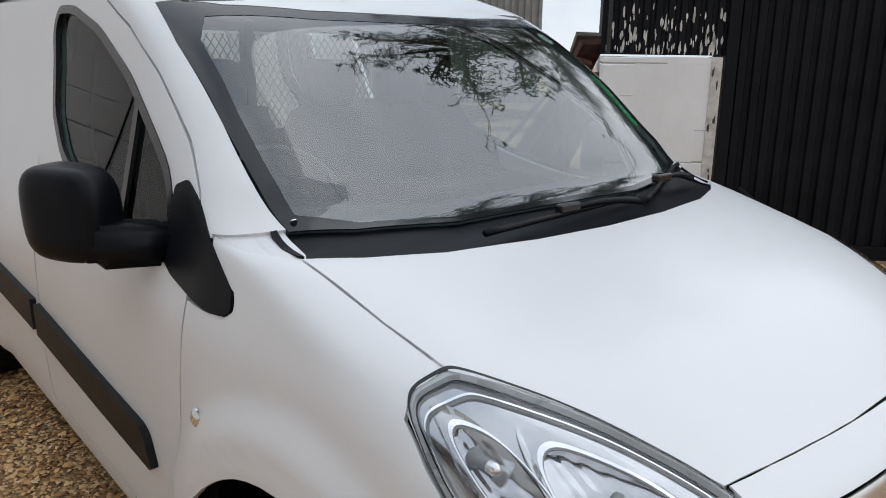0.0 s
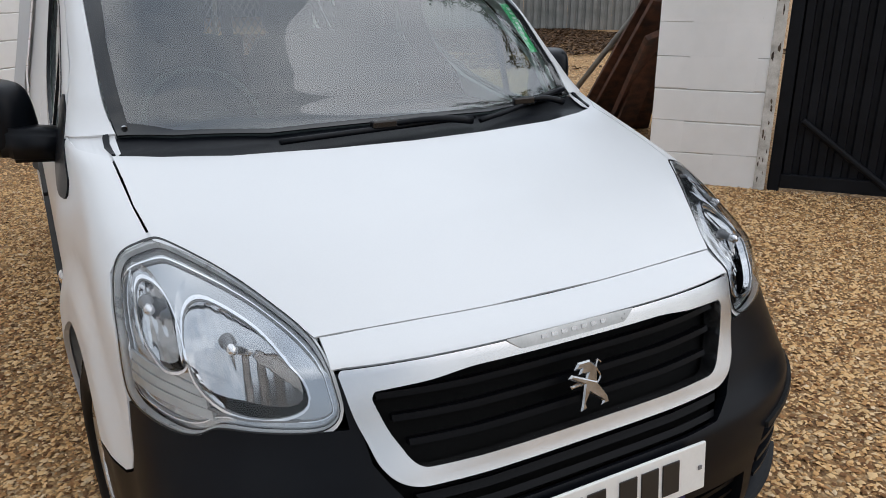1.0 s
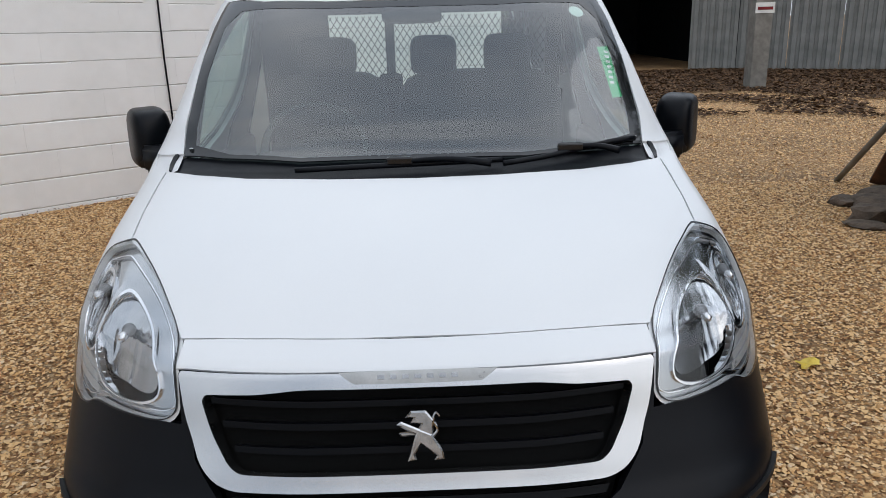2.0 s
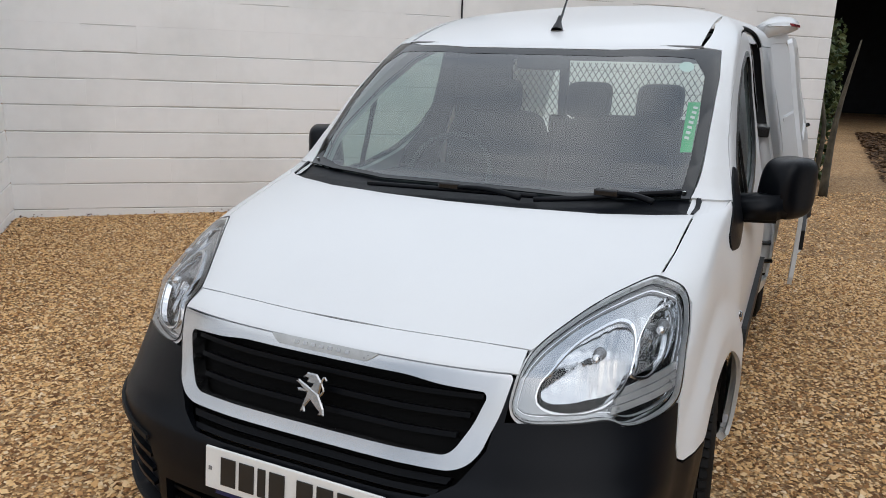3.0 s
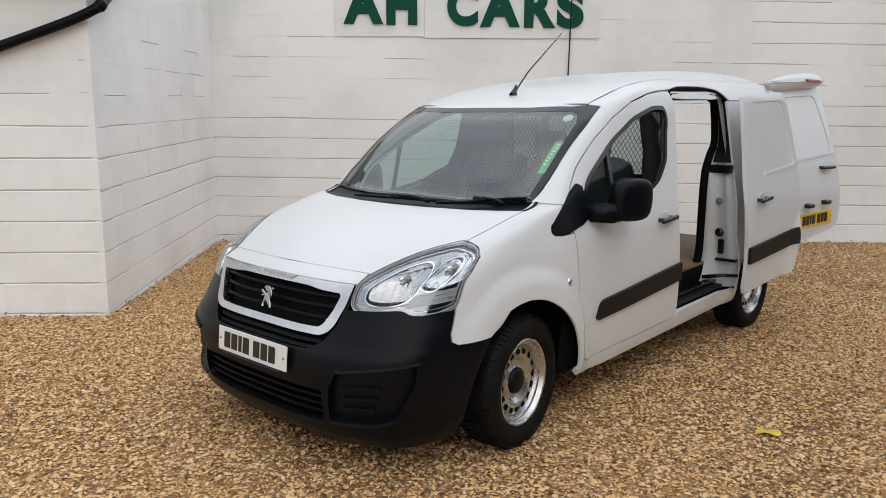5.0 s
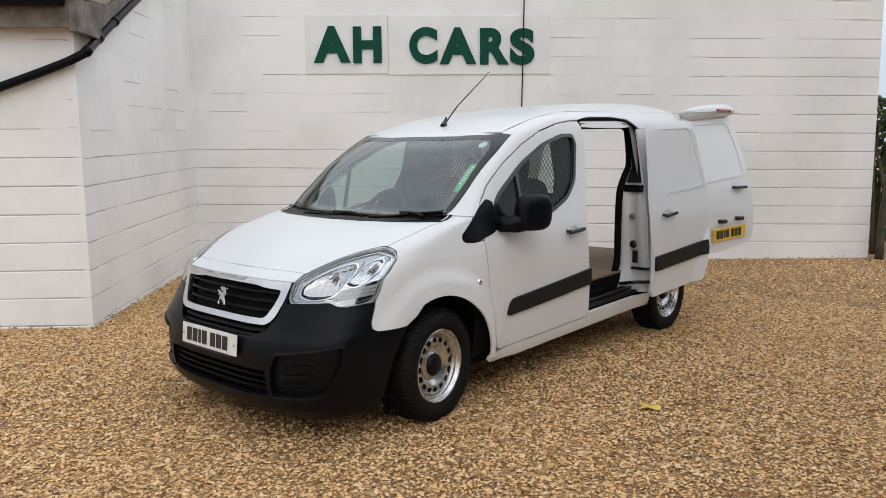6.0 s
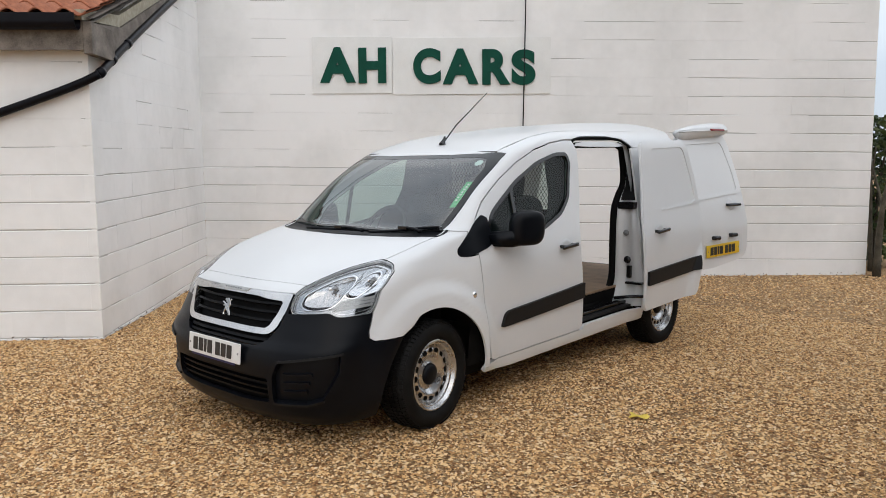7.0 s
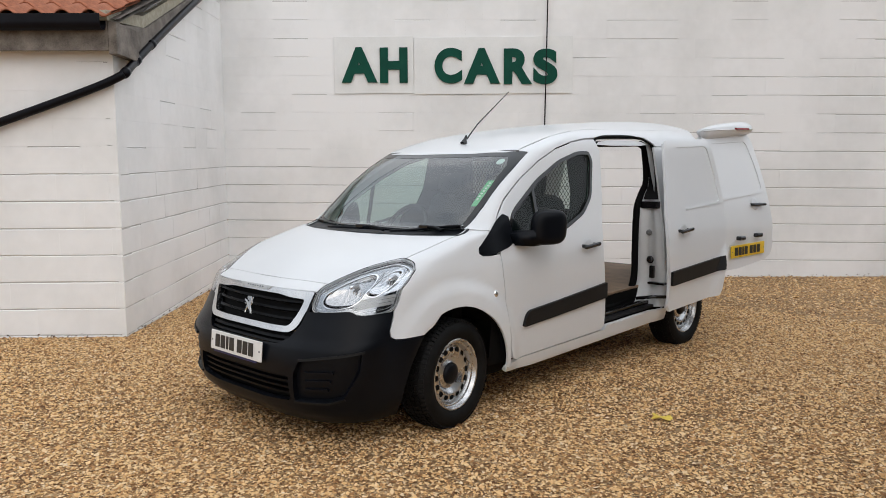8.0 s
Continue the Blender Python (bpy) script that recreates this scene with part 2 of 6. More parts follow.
M_green = surface("dark_green_letter", (0.003, 0.052, 0.033), (0.006, 0.070, 0.046), 0.6, scale=5, fine=200, bump=0.0, spec=0.15)
M_tile = surface("orange_clay_tile", (0.22, 0.075, 0.038), (0.46, 0.17, 0.085), 0.8, scale=14, fine=120, bump=0.4, depth=0.004)
M_gutter = surface("black_gutter_plastic", (0.003, 0.003, 0.005), (0.007, 0.007, 0.010), 0.35, spec=0.12, scale=6, fine=200, bump=0.05)
M_wood = surface("weathered_grey_timber", (0.075, 0.063, 0.052), (0.25, 0.22, 0.19), 0.85, scale=7, fine=90, bump=0.5, depth=0.003)
M_cement = surface("lichen_mortar", (0.30, 0.27, 0.20), (0.46, 0.43, 0.34), 0.9, scale=18, fine=120, bump=0.6, depth=0.004)
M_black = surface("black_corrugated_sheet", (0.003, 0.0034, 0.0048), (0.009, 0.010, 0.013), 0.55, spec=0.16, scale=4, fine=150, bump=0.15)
M_zinc = surface("galvanised_sheet", (0.17, 0.175, 0.165), (0.28, 0.28, 0.265), 0.6, 0.15, scale=3, fine=90, bump=0.1)
M_peel = surface("flaking_white_paint", (0.40, 0.38, 0.34), (0.72, 0.70, 0.66), 0.85, scale=14, fine=120, bump=0.6, depth=0.005)
M_beam = surface("rusty_brown_timber", (0.025, 0.012, 0.008), (0.13, 0.055, 0.032), 0.8, scale=9, fine=110, bump=0.5, depth=0.003)
M_oldpole = surface("galvanised_pole", (0.15, 0.14, 0.125), (0.27, 0.26, 0.235), 0.6, 0.3, scale=8, fine=160, bump=0.1)
M_rubble = surface("broken_stone", (0.035, 0.025, 0.017), (0.14, 0.105, 0.075), 0.9, scale=12, fine=90, bump=0.6, depth=0.006)
M_bark = surface("tree_bark", (0.030, 0.026, 0.018), (0.11, 0.095, 0.065), 0.9, scale=10, fine=90, bump=0.7, depth=0.008)
M_leaf = island_colours("ivy_leaf", ((0.0, (0.02, 0.035, 0.012)), (0.5, (0.045, 0.075, 0.022)), (1.0, (0.12, 0.14, 0.05))), 0.6)
M_yleaf = surface("yellow_leaf", (0.55, 0.38, 0.03), (0.75, 0.58, 0.10), 0.6, scale=30, fine=200, bump=0.1)
M_housing = surface("silvered_lamp_housing", (0.40, 0.41, 0.42), (0.58, 0.59, 0.60), 0.13, 1.0, scale=10, fine=200, bump=0.0)
M_grey = surface("lamp_bezel_grey", (0.14, 0.145, 0.15), (0.22, 0.225, 0.23), 0.3, bump=0.0)
M_litter = island_colours("dead_leaves", ((0.0, (0.045, 0.026, 0.014)), (0.6, (0.10, 0.055, 0.028)), (1.0, (0.20, 0.115, 0.055))), 0.9)
M_sheet = surface("dark_green_grey_sheet", (0.014, 0.017, 0.015), (0.028, 0.032, 0.029), 0.6, scale=3, fine=120, bump=0.1)
M_emblem = surface("shaded_chrome", (0.34, 0.34, 0.34), (0.52, 0.52, 0.52), 0.20, 1.0, scale=30, fine=300, bump=0.0)
M_clear = surface("frosted_clear_plastic", (0.36, 0.37, 0.37), (0.50, 0.51, 0.51), 0.3, 0.3, scale=20, fine=200, bump=0.0)
M_needle = island_colours("evergreen_spray", ((0.0, (0.02, 0.03, 0.012)), (0.6, (0.05, 0.075, 0.025)), (1.0, (0.10, 0.11, 0.04))), 0.6)
M_bowl = surface("fluted_reflector", (0.42, 0.43, 0.44), (0.54, 0.55, 0.56), 0.11, 1.0, scale=40, fine=300, bump=0.0, spread=0.05)
M_slat = surface("dark_grille_slat", (0.002, 0.0025, 0.0035), (0.004, 0.0045, 0.006), 0.38, spec=0.10, scale=6, fine=500, bump=0.1, depth=0.0005)

# ---- building tools ----
def mesh_from(name, bm, material, smooth=False):
    me = bpy.data.meshes.new(name)
    bm.normal_update()
    bm.to_mesh(me)
    bm.free()
    me.materials.append(material)
    if smooth:
        me.polygons.foreach_set("use_smooth", [True] * len(me.polygons))
    return me


def part(name, bm, material, parent, label="", smooth=False):
    """A bmesh as ONE mesh object under a thing or a part, in the thing's own space."""
    ob = new(name, mesh_from(name, bm, material, smooth) if isinstance(bm, bmesh.types.BMesh) else bm)
    ob.parent = parent
    if label:
        ob["label"] = label
    return ob


def thing(name, at, label, category, kind="", group=""):
    ob = new(name)
    ob.location = at
    return tagged(ob, label, category, group, kind)


def single(name, bm, material, label, category, kind="", at=None, smooth=False, group=""):
    ob = new(name, mesh_from(name, bm, material, smooth))
    if at is not None:
        ob.matrix_world = at
    return tagged(ob, label, category, group, kind)


def box(x0, x1, y0, y1, z0, z1, bevel=0.0, bm=None, segments=2):
    own = bmesh.new()
    bmesh.ops.create_cube(own, size=1.0)
    for v in own.verts:
        v.co = Vector(((x0 + x1) / 2 + v.co.x * (x1 - x0), (y0 + y1) / 2 + v.co.y * (y1 - y0), (z0 + z1) / 2 + v.co.z * (z1 - z0)))
    if bevel:
        bmesh.ops.bevel(own, geom=own.edges[:], offset=bevel, segments=segments, affect="EDGES", profile=0.5)
    return own if bm is None else merge(bm, own)


def merge(bm, own, m=None):
    if m is not None:
        bmesh.ops.transform(own, matrix=m, verts=own.verts[:])
    me = bpy.data.meshes.new("t")
    own.to_mesh(me)
    own.free()
    bm.from_mesh(me)
    bpy.data.meshes.remove(me)
    return bm


def tube(points, radius, sides=10, taper=None, closed=False, bm=None):
    """A round bar along a line of points; taper gives the end radius."""
    bm = bm or bmesh.new()
    pts = [Vector(p) for p in points]
    rings = []
    for i, p in enumerate(pts):
        a, b = pts[(i - 1) % len(pts) if closed else max(i - 1, 0)], pts[(i + 1) % len(pts) if closed else min(i + 1, len(pts) - 1)]
        d = (b - a).normalized()
        u = d.orthogonal().normalized() if not rings else (side - d * side.dot(d)).normalized()
        side, w = u, d.cross(u)
        r = radius if taper is None else radius + (taper - radius) * i / (len(pts) - 1)
        rings.append([bm.verts.new(p + (u * math.cos(k * math.tau / sides) + w * math.sin(k * math.tau / sides)) * r) for k in range(sides)])
    n = len(rings)
    for i in range(n if closed else n - 1):
        for k in range(sides):
            bm.faces.new((rings[i][k], rings[i][(k + 1) % sides], rings[(i + 1) % n][(k + 1) % sides], rings[(i + 1) % n][k]))
    if not closed:
        bm.faces.new(rings[0][::-1])
        bm.faces.new(rings[-1])
    return bm


def lathe(profile, steps=40, bm=None):
    """Turns (along, radius) pairs round the x axis."""
    bm = bm or bmesh.new()
    rings = [[bm.verts.new((a, r * math.cos(k * math.tau / steps), r * math.sin(k * math.tau / steps))) for k in range(steps)] for a, r in profile]
    for i in range(len(rings) - 1):
        for k in range(steps):
            bm.faces.new((rings[i][k], rings[i][(k + 1) % steps], rings[i + 1][(k + 1) % steps], rings[i + 1][k]))
    return bm


def spline(points, n=8, closed=False):
    """Catmull-Rom curve through a few control points."""
    p = [np.array(q, float) for q in points]
    out = []
    last = len(p) if closed else len(p) - 1
    for i in range(last):
        if closed:
            a, b, c, d = p[i - 1], p[i], p[(i + 1) % len(p)], p[(i + 2) % len(p)]
        else:
            a, b, c, d = p[max(i - 1, 0)], p[i], p[i + 1], p[min(i + 2, len(p) - 1)]
        for k in range(n):
            t = k / n
            out.append(0.5 * (2 * b + (c - a) * t + (2 * a - 5 * b + 4 * c - d) * t * t + (3 * b - a - 3 * c + d) * t ** 3))
    if not closed:
        out.append(p[-1])
    return [tuple(map(float, q)) for q in out]


def rounded(points, radius, n=5):
    """A polygon with its corners rounded off."""
    out = []
    for i, q in enumerate(points):
        r = radius[i] if isinstance(radius, (list, tuple)) else radius
        a, b, c = (np.array(points[(i + k) % len(points)], float) for k in (-1, 0, 1))
        la, lc = np.linalg.norm(a - b), np.linalg.norm(c - b)
        r = min(r, la * 0.45, lc * 0.45)
        if r <= 0:
            out.append(tuple(b))
            continue
        p0, p1 = b + (a - b) / la * r, b + (c - b) / lc * r
        for k in range(n + 1):
            t = k / n
            out.append(tuple((1 - t) ** 2 * p0 + 2 * t * (1 - t) * b + t * t * p1))
    return out


def densify(poly, step):
    out = []
    for i in range(len(poly)):
        a, b = np.array(poly[i], float), np.array(poly[(i + 1) % len(poly)], float)
        k = max(1, int(math.ceil(np.linalg.norm(b - a) / step)))
        out += [tuple(a + (b - a) * j / k) for j in range(k)]
    return out


def plate_mesh(outline, depth, holes=(), bevel=0.0):
    """A flat solid in the xz plane, cut from an outline, with thickness along y (front at y = 0)."""
    bm = bmesh.new()
    loops = []
    for poly in (outline, *holes):
        vs = [bm.verts.new((x, 0, z)) for x, z in poly]
        loops.append(vs)
        for i in range(len(vs)):
            bm.edges.new((vs[i], vs[(i + 1) % len(vs)]))
    bmesh.ops.triangle_fill(bm, use_beauty=True, edges=bm.edges[:])
    for f in bm.faces:
        f.normal_update()
        if f.normal.y > 0:
            f.normal_flip()
    got = bmesh.ops.extrude_face_region(bm, geom=bm.faces[:])
    bmesh.ops.translate(bm, vec=(0, depth, 0), verts=[g for g in got["geom"] if isinstance(g, bmesh.types.BMVert)])
    bmesh.ops.recalc_face_normals(bm, faces=bm.faces[:])
    return bm

# ---- the yard ----
def frame_on(origin, along):
    """A wall's own space: x along it, y into it, z up."""
    ax = Vector((along[0], along[1], 0)).normalized()
    inw = Vector((-ax.y, ax.x, 0))
    return Matrix(((ax.x, inw.x, 0, origin[0]), (ax.y, inw.y, 0, origin[1]), (0, 0, 1, origin[2] if len(origin) > 2 else 0), (0, 0, 0, 1)))


ground_bm = bmesh.new()
bmesh.ops.create_grid(ground_bm, x_segments=60, y_segments=60, size=300)
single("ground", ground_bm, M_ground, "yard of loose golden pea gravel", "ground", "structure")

CORNER, NEAR = (-5.424, 3.243), (-2.885, 0.711)
BACK_X = (0.7400, 0.6726)
RET_X = (NEAR[0] - CORNER[0], NEAR[1] - CORNER[1])


def block_wall(name, origin, along, length, height, module, label, thick=0.2, bed_paint=None, seed=1, gable=None, wide=0.455, filled=None, low=0.0, fall=0.0):
    """A wall of painted blocks in stretcher bond: a recessed mortar bed and one proud piece a block."""
    rnd = random.Random(seed)
    bed = box(0, length, 0.008, thick, 0, height) if gable is None else None
    if bed is None:
        bed = plate_mesh([(0.06, 0), (length, 0), (length, gable[1]), (0.06, gable[0])], thick - 0.008)
        bmesh.ops.translate(bed, vec=(0, 0.008, 0), verts=bed.verts[:])
    wall = single(name, bed, bed_paint or M_mortar, label, "wall", "structure", frame_on(origin, along))
    shapes = {}
    row, z = 0, low
    while z < height - 0.02:
        x = -wide / 2 if row % 2 else 0.0
        h = min(module, height - z)
        while x < length - 0.01:
            a, b = max(x, 0), min(x + wide, length)
            top = gable[0] + (gable[1] - gable[0]) * ((a + b) / 2 / length) if gable else height
            if b - a > 0.03 and z + h * 0.9 + fall * a < top:
                flush = rnd.random() < (filled(a, z) if filled else 0.1)
                key = (round(b - a, 3), round(h, 3), flush)
                if key not in shapes:
                    bm = bmesh.new()
                    w, t = key[0] - 0.0003, key[1] - 0.0075
                    prof = ((0.05, 0), (0.006, 0), (0.0, 0.005), (0.0, t - 0.006), (0.007, t), (0.05, t))
                    if flush:
                        prof = ((0.05, -0.0018), (0.0004, -0.0018), (0.0, -0.0014), (0.0, t + 0.0050), (0.0004, t + 0.0054), (0.05, t + 0.0054))
                    ends = [[bm.verts.new((x, y, z)) for y, z in prof] for x in (0, w)]
                    for i in range(6):
                        bm.faces.new((ends[0][i], ends[1][i], ends[1][(i + 1) % 6], ends[0][(i + 1) % 6]))
                    bm.faces.new(ends[0][::-1])
                    bm.faces.new(ends[1])
                    bmesh.ops.recalc_face_normals(bm, faces=bm.faces[:])
                    shapes[key] = mesh_from("block", bm, M_block)
                ob = part("block", shapes[key], None, wall)
                loose = 0.1 if flush else 1.0
                ob.location = (a, -0.002 + loose * rnd.uniform(-0.0010, 0.0010), z + 0.0035 + fall * a + (0 if flush else rnd.uniform(-0.0018, 0.0018)))
                ob.rotation_euler = (loose * rnd.uniform(-0.004, 0.004), -fall + (0 if flush else rnd.uniform(-0.002, 0.002)), loose * rnd.uniform(-0.0012, 0.0012))
            x += wide
        row += 1
        z += module
    return wall


# the neighbouring building's roof edge: gutter, fascia, verge
def half_pipe(length, radius, thick):
    bm = bmesh.new()
    rings = []
    for x in (0, length):
        outer = [(-radius, 0.065)] + [(radius * math.cos(a), radius * math.sin(a)) for a in np.linspace(math.pi, math.tau, 15)] + [(radius, 0.065)]
        inner = [(radius - thick, 0.065)] + [((radius - thick) * math.cos(a), (radius - thick) * math.sin(a)) for a in np.linspace(math.tau, math.pi, 15)] + [(thick - radius, 0.065)]
        rings.append([bm.verts.new((x, y, z)) for y, z in outer + inner])
    n = len(rings[0])
    for k in range(n):
        bm.faces.new((rings[0][k], rings[0][(k + 1) % n], rings[1][(k + 1) % n], rings[1][k]))
    for r in rings:
        bm.faces.new(r)
    bmesh.ops.recalc_face_normals(bm, faces=bm.faces[:])
    return bm


EAVE_X = (0.7071, 0.7071)
EAVE_O = (NEAR[0] - 6 * 0.7071, NEAR[1] - 6 * 0.7071)
eave = frame_on(EAVE_O, EAVE_X)
roof = thing("tiled_roof", (0, 0, 0), "red clay pantile roof with a mortared verge and grey timber eaves", "roof")
roof.matrix_world = eave
RISE = math.tan(radians(21))
for i in range(28):
    for j in range(6):
        if j > 1 and i < 14:
            continue
        y0, z0 = -0.26 + j * 0.31, 2.715 + j * 0.31 * RISE + 0.03
        bm = bmesh.new()
        prof = [(0.232 * k / 12, 0.030 * math.sin(k / 12 * math.tau) + 0.006) for k in range(13)]
        low, high = [], []
        for dz in (0, -0.016):
            low.append([bm.verts.new((a, 0, h + dz)) for a, h in prof])
            high.append([bm.verts.new((a, 0.37, h + dz + 0.37 * RISE - 0.02)) for a, h in prof])
        for k in range(12):
            bm.faces.new((low[0][k], low[0][k + 1], high[0][k + 1], high[0][k]))
            bm.faces.new((low[1][k], high[1][k], high[1][k + 1], low[1][k + 1]))
            bm.faces.new((low[0][k], low[1][k], low[1][k + 1], low[0][k + 1]))
        t = part("tile", bm, M_tile, roof, smooth=True)
        t.location = (-0.12 + i * 0.222 + 0.0, y0, z0)
deck = bmesh.new()
for dz in (0.0, -0.03):
    deck.faces.new([deck.verts.new(q) for q in ((-0.2, -0.13, 2.715 + dz), (6.12, -0.13, 2.715 + dz), (6.12, 2.2, 2.715 + dz + 2.33 * RISE), (-0.2, 2.2, 2.715 + dz + 2.33 * RISE))])
part("roof_deck", deck, M_wood, roof)
part("fascia", box(-0.2, 6.03, -0.15, -0.125, 2.455, 2.715, 0.004), M_wood, roof, "weathered grey fascia board")
part("soffit", box(-0.2, 6.03, -0.124, -0.004, 2.475, 2.495, 0.003), M_wood, roof, "grey soffit board")
verge_bm = plate_mesh([(0.12, 2.47), (0.42, 2.49), (0.66, 2.62), (1.55, 3.04), (4.2, 4.08), (4.2, 4.22), (0.64, 2.775), (-0.05, 2.69), (-0.05, 2.60)], 0.03)
verge = part("verge_board", verge_bm, M_wood, roof, "grey weathered verge board")
verge.matrix_parent_inverse = eave.inverted()
verge.matrix_world = frame_on((NEAR[0] + 0.045, NEAR[1] + 0.05), (RET_X[0] * -1, RET_X[1] * -1)) @ pose(0, 0, 0)
part("eave_box", box(6.032, 6.105, -0.155, 0.34, 2.425, 2.69, 0.006), M_wood, roof, "grey boxed end of the eaves")
mort_bm = plate_mesh([(-0.20, 2.692), (0.64, 2.778), (4.2, 4.223), (4.2, 4.33), (0.64, 2.885), (-0.20, 2.775)], 0.10)
mort = part("verge_mortar", mort_bm, M_cement, roof, "lichened mortar bedding along the verge")
gut = part("gutter", half_pipe(6.02, 0.062, 0.004), M_gutter, roof, "black half-round gutter", smooth=False)
gut.location = (0, -0.22, 2.668)
mort.matrix_parent_inverse = eave.inverted()
mort.matrix_world = frame_on((NEAR[0] + 0.03, NEAR[1] + 0.035), (RET_X[0] * -1, RET_X[1] * -1))

# downpipe that runs slanting over both walls
pipe = thing("drain_pipe", (NEAR[0], NEAR[1], 0), "black plastic drain pipe slanting across the white walls", "pipe")
e_n, r_n = Vector((0.7071, -0.7071, 0)), Vector((0.7071, 0.7071, 0))
e_d, r_d = Vector((-0.7071, -0.7071, 0)), Vector((-0.7071, 0.7071, 0))
elbow = Vector((0.105, 0.045, 2.275))
pa = [e_d * 2.2 + e_n * 0.06 + Vector((0, 0, 1.45)), e_d * 0.72 + e_n * 0.06 + Vector((0, 0, 1.955)), e_d * 0.115 + e_n * 0.06 + Vector((0, 0, 2.17)), elbow]
pb = [elbow, r_d * 0.30 + r_n * 0.075 + Vector((0, 0, 2.42)), r_d * 0.632 + r_n * 0.075 + Vector((0, 0, 2.59)), r_d * 1.548 + r_n * 0.075 + Vector((0, 0, 3.03)), r_d * 3.4 + r_n * 0.075 + Vector((0, 0, 3.89))]
part("lower_pipe", tube(spline(pa, 4), 0.036, 14), M_gutter, pipe, smooth=True)
part("upper_pipe", tube(spline(pb, 5), 0.036, 14), M_gutter, pipe, smooth=True)
for a, b in ((pb[0], pb[1]), (pb[1], pb[2]), (pb[2], pb[3])):
    mid, d = a.lerp(b, 0.12), (b - a).normalized() * 0.035
    part("pipe_collar", tube([mid - d, mid + d], 0.043, 14), M_gutter, pipe, smooth=True)

# the sign on the back wall
back = frame_on(CORNER, BACK_X)
sign = thing("wall_sign", (0, 0, 0), "white sign board with dark green capital letters on the block wall", "sign")
sign.matrix_world = back
for x0, x1 in ((1.475, 2.512), (2.520, 4.575)):
    z0 = 2.437 - (x0 - 1.5) * 0.018
    bm = box(x0, x1, -0.016, -0.006, z0, z0 + 0.725, 0.002)
    part("board", bm, M_sign, sign)
for ch, x0, x1 in (("A", 1.575, 2.04), ("H", 2.076, 2.437), ("C", 2.787, 3.145), ("A", 3.168, 3.634), ("R", 3.684, 4.05), ("S", 4.065, 4.376)):
    cu = bpy.data.curves.new("letter", "FONT")
    cu.body, cu.size, cu.extrude, cu.offset = ch, 0.62, 0.012, 0.032
    tmp = bpy.data.objects.new("letter", cu)
    scene.collection.objects.link(tmp)
    bpy.context.view_layer.update()
    me = bpy.data.meshes.new_from_object(tmp.evaluated_get(bpy.context.evaluated_depsgraph_get()))
    bpy.data.objects.remove(tmp)
    co = np.array([v.co for v in me.vertices])
    lo, hi = co.min(0), co.max(0)
    z0, tall = 2.576 - (x0 - 1.59) * 0.018, 0.452
    for v in me.vertices:
        v.co = Vector((x0 + (v.co.x - lo[0]) / (hi[0] - lo[0]) * (x1 - x0), -0.028 - v.co.z, z0 + (v.co.y - lo[1]) / (hi[1] - lo[1]) * tall))
    me.materials.append(M_green)
    part("letter", me, None, sign)
# cable up the back wall
cable = single("wall_cable", tube([(4.235, -0.012, 0.0), (4.231, -0.012, 0.7), (4.222, -0.012, 1.2), (4.226, -0.012, 1.7), (4.218, -0.014, 2.0), (4.224, -0.034, 2.43), (4.240, -0.036, 3.3), (4.252, -0.012, 4.08)], 0.008, 6), M_gutter, "thin black cable running up the block wall", "cable", at=back)

# shed wall and black gate
PIER_X, PIER_IN = (0.63, -0.7766), (0.7766, 0.63)
pier_at = (3.18, 3.40)
shed = frame_on(pier_at, PIER_X)


def corrugated(length, height, pitch, depth, thick=0.002):
    """A ribbed metal sheet in the xz plane, ribs upright."""
    bm = bmesh.new()
    cols, x, k = [], 0.0, 0
    steps = ((0.0, 0), (0.32, 0), (0.42, 1), (0.9, 1), (1.0, 0))
    while x < length:
        for f, up in steps[:-1]:
            cols.append((x + f * pitch, -depth * up))
        x += pitch
    rows = []
    for dy in (0, thick):
        rows.append([[bm.verts.new((a, b + dy, z)) for a, b in cols] for z in (0, height)])
    for i in range(len(cols) - 1):
        for r in rows:
            bm.faces.new((r[0][i], r[0][i + 1], r[1][i + 1], r[1][i]))
    for z in (0, 1):
        for i in range(len(cols) - 1):
            bm.faces.new((rows[0][z][i], rows[0][z][i + 1], rows[1][z][i + 1], rows[1][z][i]))
    bmesh.ops.recalc_face_normals(bm, faces=bm.faces[:])
    return bm


clad = single("shed_cladding", corrugated(0.89, 1.7, 0.085, 0.02), M_black, "black corrugated sheet with flaking paint above the white blocks", "cladding", at=shed @ pose(-0.02, 0.06, 1.455))
SIDE_O, SIDE_X = (pier_at[0] + PIER_IN[0] * 2.4, pier_at[1] + PIER_IN[1] * 2.4), (-PIER_IN[0], -PIER_IN[1])
side = frame_on(SIDE_O, SIDE_X)
single("shed_side_sheet", box(0, 2.37, 0.02, 0.05, 1.455, 2.95, 0.003), M_sheet, "flat dark green-grey sheet on the shed's side", "cladding", at=side)
gate = thing("yard_gate", (0, 0, 0), "black corrugated steel gate with a diagonal brace", "gate")
gate.matrix_world = shed @ pose(0.88, 0.02, 0)
part("sheet", corrugated(6.2, 2.75, 0.105, 0.022), M_black, gate).location = (0.02, 0.02, 0.06)
part("post", box(-0.03, 0.05, -0.03, 0.05, 0, 2.85, 0.006), M_black, gate)
part("bottom_rail", box(0.05, 6.2, -0.035, 0.0, 0.03, 0.13, 0.005), M_black, gate)
part("top_rail", box(0.05, 6.2, -0.035, 0.0, 2.70, 2.78, 0.005), M_black, gate)
